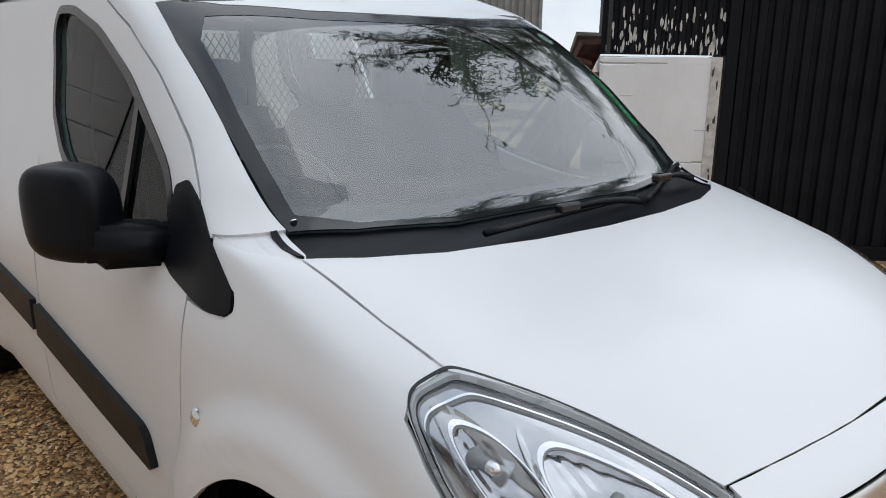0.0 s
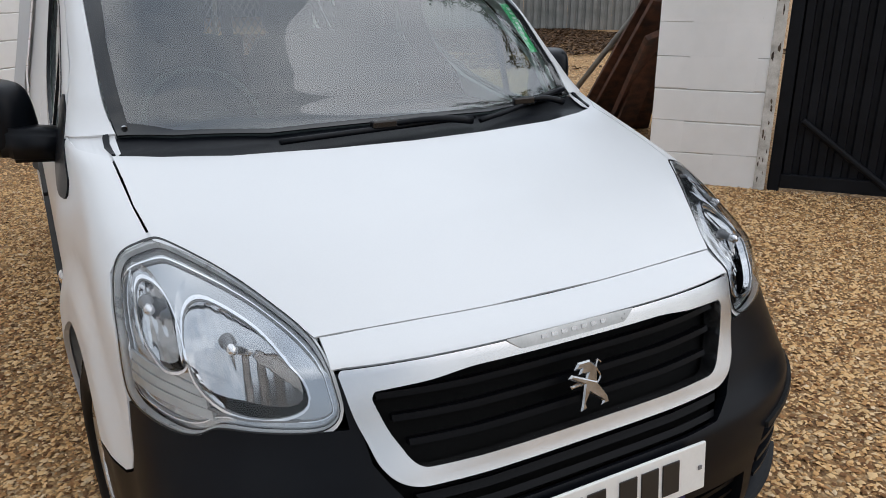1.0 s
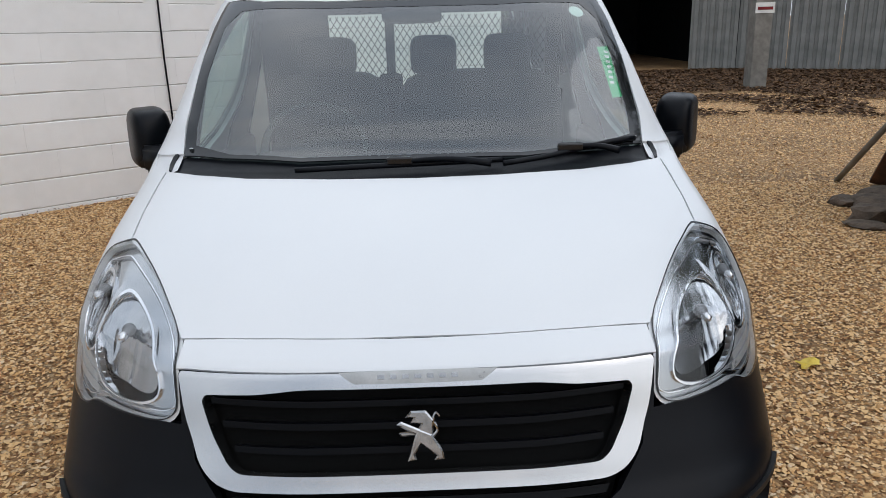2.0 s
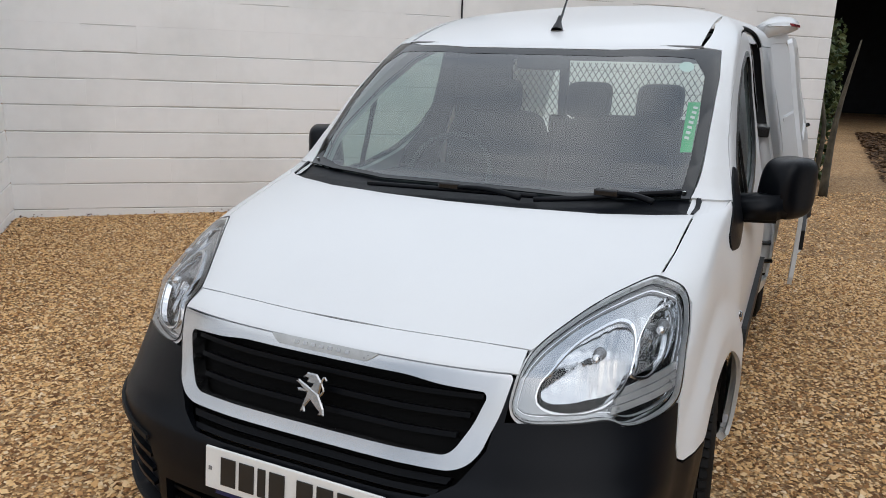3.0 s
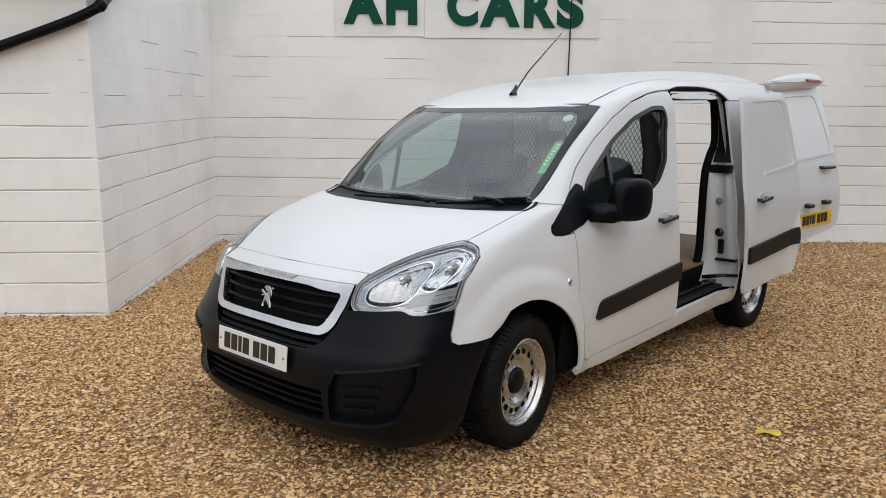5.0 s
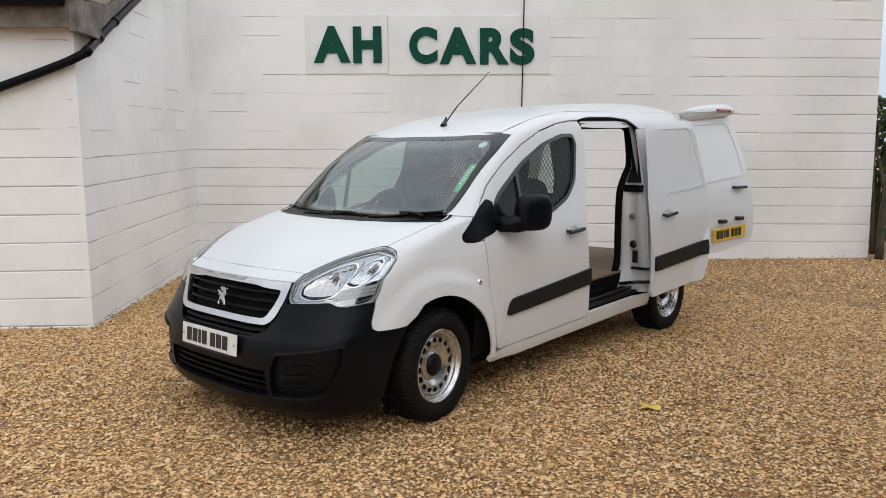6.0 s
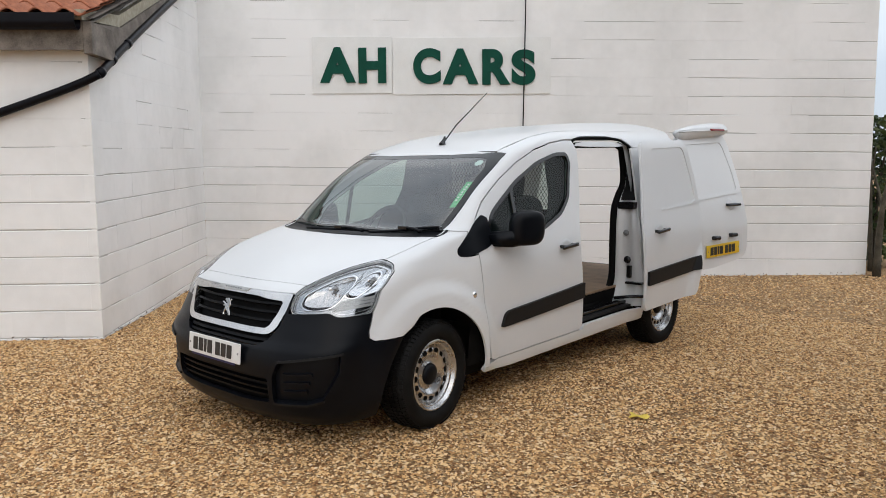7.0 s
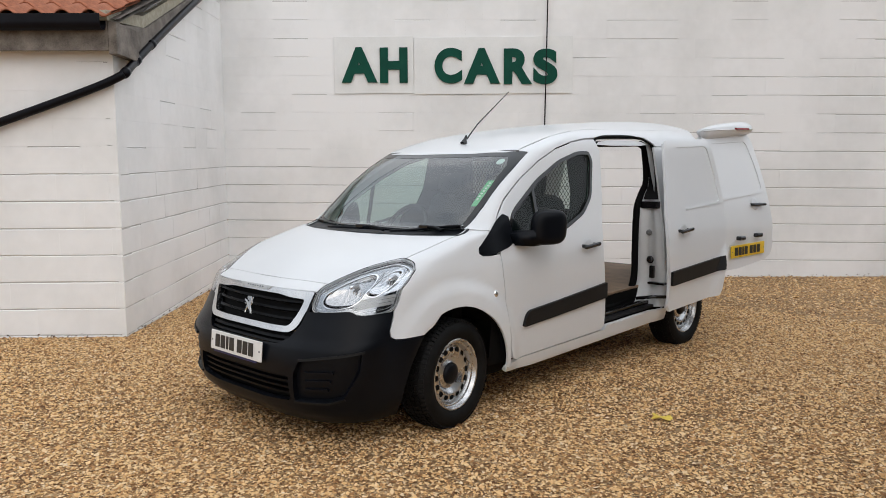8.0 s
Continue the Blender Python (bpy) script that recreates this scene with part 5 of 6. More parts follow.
slide = skin_panel("sliding_door", sl, on_slide, M_white, holes=[rec], du=0.05, dv=0.03, thick=0.022, label="white sliding door slid open", edge=0.03)
skin_panel("blind_window_panel", grow(rec, 0.003), on_slide, M_white, slide, du=0.05, dv=0.03, thick=0.0, offset=-0.006, edge=0.03)
skin_panel("crease", [(3.60, 1.172), (3.62, 1.186), (4.25, 1.212), (4.28, 1.192)], on_slide, M_white, slide, du=0.08, dv=0.05, thick=0.006, offset=0.005, edge=0.03)
skin_panel("inner_skin", grow(sl, -0.002), on_slide, M_inner, slide, du=0.08, dv=0.05, thick=0, offset=-0.020, edge=0.05)
skin_panel("rub_strip", rounded([(3.275, 0.583), (3.275, 0.697), (4.20, 0.728), (4.185, 0.608)], 0.006, 2), on_slide, M_strip, slide, du=0.08, dv=0.03, thick=0.022, offset=0.02, label="dark grey side protection strip")


def pull_handle(sg, x, y, z, parent, lean=3):
    bm = box(-0.013, 0.013, -0.110, 0.085, -0.014, 0.014, 0.010, segments=3)
    bmesh.ops.transform(bm, matrix=Matrix.Translation((x + sg * 0.035, y, z)) @ pose(0, 0, 0, lean, 0, 0), verts=bm.verts[:])
    for yy in (-0.085, 0.06):
        bm = box(x - 0.02, x + sg * 0.04, y + yy - 0.012, y + yy + 0.012, z - 0.012, z + 0.012, 0.004, bm)
    vpart("door_handle", bm, M_gloss, parent, "black pull handle", True)
    bm = lathe([(0.0, 0.001), (0.0, 0.030), (0.001, 0.055), (-0.002, 0.058)], 24)
    bmesh.ops.transform(bm, matrix=Matrix.Translation((x + sg * 0.0015, y - 0.02, z + 0.004)) @ Matrix.Diagonal((sg, 1.1, 0.85, 1)), verts=bm.verts[:])
    vpart("handle_recess", bm, M_inner, parent, smooth=True)


pull_handle(1, on_slide(3.51, 1.015)[0], 3.51, 1.015, slide)

# rear side jamb of the opening, with its rubber seal, and the runners
SEAL_X = smooth_table(((0.36, 0.665), (1.0, 0.668), (1.22, 0.664), (1.33, 0.648), (1.45, 0.634), (1.70, 0.606), (1.80, 0.59)), Z0, Z1, ZS)
SEAL_Y = smooth_table(((0.36, 3.33), (0.45, 3.40), (0.60, 3.45), (1.0, 3.455), (1.20, 3.475), (1.30, 3.55), (1.38, 3.635), (1.50, 3.66), (1.70, 3.64), (1.80, 3.58)), Z0, Z1, ZS)
bm = bmesh.new()
zs = np.linspace(0.36, 1.745, 44)
cols = ((0.0, 0.0), (0.10, -0.012), (0.22, -0.012), (0.27, 0.006), (0.62, 0.010), (0.68, -0.010), (0.88, -0.012), (0.93, 0.004), (1.0, 0.012))
grid = []
for z in zs:
    ax, ay, bx, by = level(SEAL_X, z), level(SEAL_Y, z), side_x(3.5, z) - 0.006, level(EDGE, z) + 0.895
    grid.append([bm.verts.new((ax + (bx - ax) * u, ay + (by - ay) * u + d, z)) for u, d in cols])
for i in range(len(zs) - 1):
    for k in range(len(cols) - 1):
        bm.faces.new((grid[i][k], grid[i][k + 1], grid[i + 1][k + 1], grid[i + 1][k]))
jamb = vpart("rear_door_jamb", bm, M_inner, None, "pale grey painted door jamb", True)
bm = bmesh.new()
grid = []
for z in np.linspace(1.26, 1.72, 9):
    ax, ay, bx, by = level(SEAL_X, z), level(SEAL_Y, z), side_x(3.5, z) - 0.006, level(EDGE, z) + 0.895
    grid.append([bm.verts.new((ax + (bx - ax) * u, ay + (by - ay) * u - 0.020, z)) for u in (0.16, 0.45, 0.75, 1.0)])
for i in range(8):
    for k in range(3):
        bm.faces.new((grid[i][k], grid[i][k + 1], grid[i + 1][k + 1], grid[i + 1][k]))
vpart("pillar_cover", bm, M_strip, jamb, "dark brown-grey pillar cover", True)
path = [(0.70, 2.72, 0.43), (0.69, 3.0, 0.41), (0.675, 3.22, 0.43), (0.667, 3.36, 0.50)] + [(level(SEAL_X, z) - 0.012, level(SEAL_Y, z) - 0.012, z) for z in (0.62, 0.8, 1.0, 1.12, 1.20, 1.26, 1.32, 1.38, 1.46, 1.55, 1.64)] + [(0.602, 3.615, 1.70), (0.596, 3.56, 1.726)]
vpart("rubber_seal", tube(spline(path, 4), 0.028, 10), M_dark, jamb, "thick black rubber seal", True)
path = [(0.596, 3.56, 1.726), (0.592, 3.46, 1.734), (0.588, 3.30, 1.738), (0.588, 2.95, 1.738), (0.597, 2.82, 1.722), (0.63, 2.765, 1.65), (0.665, 2.745, 1.5), (0.72, 2.70, 1.3)]
vpart("rubber_seal", tube(spline(path, 4), 0.014, 8), M_dark, jamb, "thin black rubber seal", True)
skin_panel("door_header", [(2.77, 1.735), (2.81, 1.758), (2.95, 1.768), (3.25, 1.767), (3.44, 1.752), (3.52, 1.730), (3.40, 1.722), (2.95, 1.726)], on_side, M_inner, jamb, du=0.1, dv=0.02, thick=0.004, offset=-0.022, label="white painted rail over the door opening")
path = [(side_x(3.0, z) - 0.012, y, z) for y, z in ((2.735, 1.752), (2.80, 1.770), (2.95, 1.778), (3.25, 1.777), (3.44, 1.762), (3.53, 1.730), (3.58, 1.70))]
vpart("drip_seal", tube(spline(path, 4), 0.009, 8), M_dark, jamb, "black seal over the door opening", True)
for z0, z1, y0 in ((1.185, 1.245, 0.02), (0.545, 0.565, 0.0)):
    bm = box(side_x(3.5, z0) - 0.16, side_x(3.5, z0) - 0.012, 3.445 + y0, 3.52, z0, z1, 0.006)
    vpart("runner", bm, M_gloss, jamb, "black door runner")
for zc, r in ((0.985, 0.026), (0.755, 0.032)):
    bm = lathe([(0.012, 0.001), (0.012, r * 0.8), (0.0, r)], 18)
    bmesh.ops.transform(bm, matrix=Matrix.Translation((side_x(3.5, zc) - 0.115, 3.452, zc)) @ pose(0, 0, 0, 0, 0, -90), verts=bm.verts[:])
    vpart("lock_catch", bm, M_grey if zc > 0.9 else M_gloss, jamb, smooth=True)
bm = box(side_x(3.5, 0.65) - 0.14, side_x(3.5, 0.65) - 0.10, 3.444, 3.47, 0.60, 0.705, 0.006)
vpart("vent_flap", bm, M_gloss, jamb)
# front jamb (back of the cab pillar), step, top rail
bm = bmesh.new()
grid = [[bm.verts.new((side_x(2.66, z) + dx, level(EDGE, z) + dy, z)) for dx, dy in ((-0.03, 0.0), (-0.06, 0.05), (-0.16, 0.065), (-0.19, 0.03))] for z in zs]
for i in range(len(zs) - 1):
    for k in range(3):
        bm.faces.new((grid[i][k], grid[i][k + 1], grid[i + 1][k + 1], grid[i + 1][k]))
vpart("front_jamb", bm, M_inner, None, "white painted cab pillar", True)
vpart("step_tread", box(0.70, 0.845, 2.66, 3.42, 0.36, 0.385, 0.006), M_strip, None, "black ribbed step")
vpart("lower_runner", box(0.74, 0.80, 2.70, 3.42, 0.385, 0.415, 0.006), M_gloss)
vpart("top_runner", box(0.545, 0.590, 2.80, 3.54, 1.708, 1.736, 0.006), M_gloss, None, "black upper door runner")
vpart("step_riser", box(0.62, 0.70, 2.66, 3.42, 0.30, 0.52, 0.006), M_dark)
vpart("runner_arm", tube([(0.72, 3.36, 0.43), (0.84, 3.40, 0.45), (0.93, 3.46, 0.45)], 0.014, 8), M_gloss, None, "", True)

# load space
vpart("load_floor", box(-0.70, 0.70, 2.66, 4.44, 0.505, 0.53, 0.003), M_ply, None, "brown plywood load floor")
vpart("floor_lip", box(-0.70, 0.70, 4.43, 4.48, 0.42, 0.532, 0.01), M_gloss)
for sg in (1, -1):
    vpart("wheel_box", box(sg * 0.64 - 0.08, sg * 0.64 + 0.08, 3.66, 4.30, 0.50, 0.80, 0.05), M_lining, None, "grey wheel box", False)
bm = bmesh.new()
rows = [[bm.verts.new((x, y, top_z(x, y) - 0.065)) for x in np.linspace(-0.56, 0.56, 11)] for y in (2.06, 2.3, 2.6, 3.0, 3.6, 4.44)]
for i in range(5):
    for k in range(10):
        bm.faces.new((rows[i][k], rows[i][k + 1], rows[i + 1][k + 1], rows[i + 1][k]))
vpart("roof_lining", bm, M_lining, None, "", True)
for sg in (1, -1):
    bm = bmesh.new()
    y0 = 3.55 if sg > 0 else 2.66
    grid = [[bm.verts.new((sg * (side_x(y, z) - 0.055), y, z)) for y in (y0, 4.0, 4.44)] for z in (0.53, 0.9, 1.2, 1.45, 1.66, 1.74)]
    for i in range(5):
        for k in range(2):
            bm.faces.new((grid[i][k], grid[i][k + 1], grid[i + 1][k + 1], grid[i + 1][k]))
    vpart("side_lining", bm, M_inner, None, "", True)

# rear doors standing open
SWING, HINGE = radians(10), (0.88, 4.32)


def rear_place(d, z, out=0.0):
    """A place on the swung door in the yard: along it from the hinge, height, and how far proud of its outer face."""
    o = out - 0.25 * max(0.0, (z - 0.9) / 0.9) ** 1.3
    return (HINGE[0] + d * math.sin(SWING) + o * math.cos(SWING), HINGE[1] + d * math.cos(SWING) - o * math.sin(SWING), z)


def on_rear(d, z):
    return from_yard(*rear_place(d, z))


def on_door(bm):
    """From the door's own space (along, out, up) to the van's."""
    for v in bm.verts:
        x, y, z = rear_place(v.co.x, v.co.z, -v.co.y)
        v.co = Vector((x, y - VAN_Y, z))
    return bm


rear = rounded([(0.0, 0.54), (0.0, 0.9), (0.0, 1.72), (0.05, 1.76), (0.70, 1.78), (0.76, 1.70), (0.805, 1.3), (0.825, 0.95), (0.825, 0.70), (0.80, 0.645), (0.72, 0.605), (0.3, 0.55)], 0.03, 3)
r_win = rounded([(0.09, 1.19), (0.085, 1.66), (0.66, 1.69), (0.715, 1.45), (0.74, 1.245)], 0.05, 3)
door_opts = dict(centre=(0, None, 0.8), edge=0.03)
rdoor = skin_panel("rear_door", rear, on_rear, M_white, holes=[r_win], du=0.06, dv=0.04, thick=0.05, label="white rear door swung open", **door_opts)
skin_panel("blind_window_panel", grow(r_win, 0.003), on_rear, M_white, rdoor, du=0.06, dv=0.05, thick=0.0, offset=-0.006, **door_opts)
skin_panel("crease", [(0.08, 1.160), (0.08, 1.180), (0.74, 1.238), (0.775, 1.225), (0.72, 1.214)], on_rear, M_white, rdoor, du=0.06, dv=0.05, thick=0.008, offset=0.007, **door_opts)
skin_panel("inner_skin", rear, on_rear, M_inner, rdoor, du=0.1, dv=0.08, thick=0, offset=-0.052, **door_opts)
p_rec = rounded([(0.13, 0.63), (0.13, 0.775), (0.25, 0.815), (0.72, 0.845), (0.74, 0.80), (0.725, 0.655)], 0.03, 3)
skin_panel("plate_recess", p_rec, on_rear, M_inner, rdoor, du=0.08, dv=0.05, thick=0.004, offset=0.002, **door_opts)
number_plate("rear_plate", lambda bm: on_door(merge(bmesh.new(), bm, Matrix.Translation((0.41, -0.014, 0.712)) @ pose(0, 0, 0, 0, -2.0, 0))), 0.52, 0.111, M_platey, False, rdoor)
for d in (0.29, 0.56):
    part("plate_lamp", on_door(box(d - 0.045, d + 0.045, -0.045, 0.01, 0.790 + d * 0.05, 0.826 + d * 0.05, 0.012)), M_gloss, rdoor, "black plate lamp")
bm = box(0.50, 0.70, -0.048, -0.022, 1.100, 1.126, 0.010, segments=3)
for d in (0.525, 0.665):
    box(d - 0.012, d + 0.012, -0.04, 0.01, 1.101, 1.125, 0.004, bm)
part("door_handle", on_door(bm), M_gloss, rdoor, "black pull handle", True)
bm = lathe([(0.0, 0.001), (0.0, 0.030), (0.001, 0.055), (-0.002, 0.058)], 24)
part("handle_recess", on_door(merge(bmesh.new(), bm, Matrix.Translation((0.58, -0.0025, 1.118)) @ pose(0, 0, 0, 0, 0, -90))), M_inner, rdoor, smooth=True)
bm = bmesh.new()
ends = []
for d, sc, dip in ((0.0, 0.30, 0.06), (0.10, 0.50, 0.075), (0.22, 0.72, 0.065), (0.38, 0.90, 0.050), (0.54, 1.0, 0.042), (0.66, 1.0, 0.040), (0.705, 0.82, 0.036)):
    prof = ((-0.02, -dip), (0.03 * sc, -dip * 0.8), (0.106 * sc, 0.002), (0.118 * sc, 0.032 * sc), (0.085 * sc, 0.078 * sc), (0.0, 0.088 * sc), (-0.05, 0.0))
    ends.append([bm.verts.new((d, -a, 1.765 + d * 0.03 + b)) for a, b in prof])
for i in range(len(ends) - 1):
    for k in range(7):
        bm.faces.new((ends[i][k], ends[i][(k + 1) % 7], ends[i + 1][(k + 1) % 7], ends[i + 1][k]))
bm.faces.new(ends[0])
bm.faces.new(ends[-1][::-1])
bmesh.ops.recalc_face_normals(bm, faces=bm.faces[:])
bmesh.ops.bevel(bm, geom=bm.edges[:], offset=0.012, segments=2, affect="EDGES")
part("spoiler", on_door(bm), M_white, rdoor, "white roof spoiler", True)
part("brake_lamp", on_door(box(0.40, 0.60, -0.121, -0.09, 1.790, 1.810, 0.004)), M_red, rdoor, "dark red high brake lamp")
rd2 = skin_panel("rear_door", [(0.0, 0.53), (0.0, 1.70), (0.05, 1.74), (0.50, 1.74), (0.55, 1.7), (0.57, 0.6), (0.5, 0.55)], lambda d, z: (-side_x(3.5, z) - 0.06 - 0.03 * d, 4.52 - d, z), M_white, du=0.1, dv=0.08, thick=0.05, centre=(0, None, 0.8), label="white rear door swung open", edge=0.05)
vpart("rear_bumper", box(-0.78, 0.78, 4.26, 4.46, 0.28, 0.50, 0.04), M_plastic, None, "black rear bumper")

# cab: dashboard, wheel, seats, mesh bulkhead
bm = bmesh.new()
prof = ((1.26, 1.10), (1.40, 1.135), (1.58, 1.14), (1.70, 1.11), (1.76, 1.03), (1.74, 0.80), (1.60, 0.62), (1.30, 0.60))
xs = np.linspace(-0.74, 0.74, 17)
rows = [[bm.verts.new((x, y + 0.05 * (x / 0.74) ** 2, z + (0.035 * math.exp(-((x + 0.39) / 0.17) ** 2) if 1.5 < y < 1.72 else 0) - 0.01 * (x / 0.74) ** 2)) for y, z in prof] for x in xs]
for i in range(len(xs) - 1):
    for k in range(7):
        bm.faces.new((rows[i][k], rows[i][k + 1], rows[i + 1][k + 1], rows[i + 1][k]))
vpart("dashboard", bm, M_dash, None, "dark grey moulded dashboard", True)
tilt = Matrix.Translation((-0.39, 1.86, 1.10)) @ pose(0, 0, 0, 62, 0, 0)
sw = tube([(0.195 * math.cos(a), 0.195 * math.sin(a), 0) for a in np.linspace(0, math.tau, 33)[:-1]], 0.017, 8, closed=True)
steer = vpart("steering_wheel", merge(bmesh.new(), sw, tilt), M_gloss, None, "black steering wheel", True)
vpart("wheel_hub", merge(bmesh.new(), box(-0.10, 0.10, -0.075, 0.06, -0.05, -0.005, 0.02), tilt), M_dash, steer)
for a in (-0.1, math.pi + 0.1, -math.pi / 2):
    sp = tube([(0.06 * math.cos(a), 0.06 * math.sin(a), -0.02), (0.19 * math.cos(a), 0.19 * math.sin(a), -0.003)], 0.016, 8)
    vpart("spoke", merge(bmesh.new(), sp, tilt), M_dash, steer)


def cushion(x0, x1, y0, y1, z0, z1, lean=0.0, puff=0.05):
    bm = box(-0.5, 0.5, -0.5, 0.5, -0.5, 0.5)
    bmesh.ops.subdivide_edges(bm, edges=bm.edges[:], cuts=6, use_grid_fill=True)
    for v in bm.verts:
        d = v.co * 2
        r = (abs(d.x) ** 5 + abs(d.y) ** 5 + abs(d.z) ** 5) ** (1 / 5)
        m = max(abs(d.x), abs(d.y), abs(d.z))
        q = d * (m / r)
        v.co = Vector(((x0 + x1) / 2 + q.x * (x1 - x0) / 2, (y0 + y1) / 2 + q.y * (y1 - y0) / 2 + lean * (q.z + 1) / 2, (z0 + z1) / 2 + q.z * (z1 - z0) / 2))
    return bm


def seat(name, x0, x1, heads):
    holder = new(name)
    holder.parent = van
    for nm, bm in (("seat_cushion", cushion(x0, x1, 1.78, 2.30, 0.62, 0.80)), ("backrest", cushion(x0, x1, 2.18, 2.34, 0.76, 1.36, 0.16))):
        part(nm, into_van(bm), M_fabric, holder, "", True)
    part("seat_base", into_van(box(x0 + 0.04, x1 - 0.04, 1.85, 2.3, 0.34, 0.63, 0.01)), M_dash, holder)
    for hx, hw in heads:
        hr = part("headrest", into_van(cushion(hx - hw, hx + hw, 2.30, 2.41, 1.345, 1.52, 0.02)), M_fabric, holder, "", True)
        for dx in (-0.05, 0.05):
            part("headrest_post", into_van(tube([(hx + dx, 2.35, 1.28), (hx + dx, 2.355, 1.38)], 0.008, 8)), M_gloss, hr)
    return holder


seat("driver_seat", -0.63, -0.12, ((-0.375, 0.125),))
seat("passenger_bench", -0.08, 0.66, ((0.085, 0.10), (0.405, 0.10)))
wall_y = 2.60
fr = bmesh.new()
for b in ((-0.70, 0.70, wall_y, wall_y + 0.03, 0.53, 1.235), (-0.70, -0.385, wall_y, wall_y + 0.03, 1.235, 1.70), (0.61, 0.68, wall_y, wall_y + 0.03, 1.235, 1.70), (-0.385, 0.61, wall_y, wall_y + 0.03, 1.615, 1.76)):
    box(*b, bm=fr)
bulk = vpart("cab_bulkhead", fr, M_dash, None, "dark bulkhead with a wire mesh window")
vpart("bulkhead_post", box(-0.128, -0.088, wall_y - 0.02, wall_y + 0.03, 1.20, 1.66, 0.006), M_dash, bulk)
vpart("belt_anchor", box(-0.165, -0.055, wall_y - 0.06, wall_y - 0.02, 1.235, 1.335, 0.02), M_gloss, bulk)
wires = bmesh.new()
k = -0.9
while k < 1.4:
    for sgn in (1, -1):
        pts = []
        for t in np.linspace(-0.6, 0.6, 121):
            x, z = k + t * 0.62, 1.425 + sgn * t
            if -0.385 < x < 0.61 and 1.235 < z < 1.615:
                pts.append((x, wall_y + 0.012 + 0.002 * sgn, z))
        if len(pts) > 2:
            tube([pts[0], pts[-1]], 0.0022, 4, bm=wires)
    k += 0.030
tagged(vpart("wire_mesh", wires, M_wire, bulk, "diamond wire mesh"), kind="stuff")
for sg in (1, -1):
    vpart("door_card", box(sg * 0.80 - 0.03, sg * 0.80 + 0.03, 1.55, 2.58, 0.40, 1.06, 0.02), M_dash)
vpart("cab_floor", box(-0.78, 0.78, 1.28, 2.62, 0.30, 0.345, 0.01), M_dark)
vpart("interior_mirror", cushion(-0.11, 0.11, 1.90, 1.93, 1.585, 1.645), M_gloss, None, "black interior mirror", True)
for x0, x1 in ((-0.62, -0.06), (0.06, 0.62)):
    vpart("sun_visor", cushion(x0, x1, 1.90, 2.04, 1.675, 1.70), M_lining, None, "grey folded sun visor", True)

# wipers, aerial, stickers, washer
def on_screen(x, y, up):
    return (x, y, top_z(x, y) + up)


def wiper(a, b, pivot, label):
    w = vpart("wiper", tube([on_screen(a[0] + (b[0] - a[0]) * t, a[1] + (b[1] - a[1]) * t, 0.012) for t in np.linspace(0, 1, 12)], 0.009, 8), M_plastic, None, label, True)
    px, py = pivot
    mx, my = (a[0] + b[0]) / 2, (a[1] + b[1]) / 2
    vpart("wiper_arm", tube([on_screen(px + (mx - px) * t, py + (my - py) * t, 0.020 + 0.012 * math.sin(t * 3.1)) for t in np.linspace(0, 1, 8)], 0.012, 8, taper=0.007), M_plastic, w, smooth=True)
    vpart("blade_clip", merge(bmesh.new(), box(-0.04, 0.04, -0.012, 0.012, -0.008, 0.018, 0.006), Matrix.Translation(on_screen(mx, my, 0.02))), M_gloss, w)
    return w


wiper((-0.36, 1.115), (0.27, 1.165), (0.23, 1.105), "black wiper on the driver's side")
wiper((0.27, 1.125), (0.70, 1.315), (0.64, 1.215), "black wiper on the passenger side")
base = on_screen(0.0, 2.07, 0.0)
bm = lathe([(0.0, 0.026), (0.012, 0.022), (0.035, 0.012), (0.06, 0.007)], 16)
bmesh.ops.transform(bm, matrix=Matrix.Translation(base) @ pose(0, 0, 0, 0, -60, 90), verts=bm.verts[:])
aer = vpart("aerial", bm, M_gloss, None, "black whip aerial on the roof", True)
vpart("aerial_rod", tube([(base[0], base[1] + 0.02, base[2] + 0.02), (-0.012, 2.24, base[2] + 0.115), (-0.04, 2.66, 2.105)], 0.0055, 6, taper=0.003), M_gloss, aer)
stick = skin_panel("green_sticker", [(0.628, 1.652), (0.668, 1.668), (0.684, 1.476), (0.649, 1.460)], on_top, M_greenlabel, None, du=0.1, dv=0.1, thick=0, offset=-0.004, label="green strip sticker behind the windscreen", edge=0.03)
for k in range(7):
    y0 = 1.512 + k * 0.02
    skin_panel("sticker_bar", [(0.649, y0), (0.664, y0 + 0.002), (0.664, y0 + 0.012), (0.649, y0 + 0.010)], on_top, M_platew, stick, du=0.1, dv=0.1, thick=0, offset=-0.002, edge=0.03)
skin_panel("round_sticker", [(0.582 + 0.026 * math.cos(a), 1.80 + 0.026 * math.sin(a)) for a in np.linspace(0, math.tau, 17)[:-1]], on_top, M_platew, None, du=0.1, dv=0.1, thick=0, offset=-0.003, label="small round white sticker", edge=0.03)
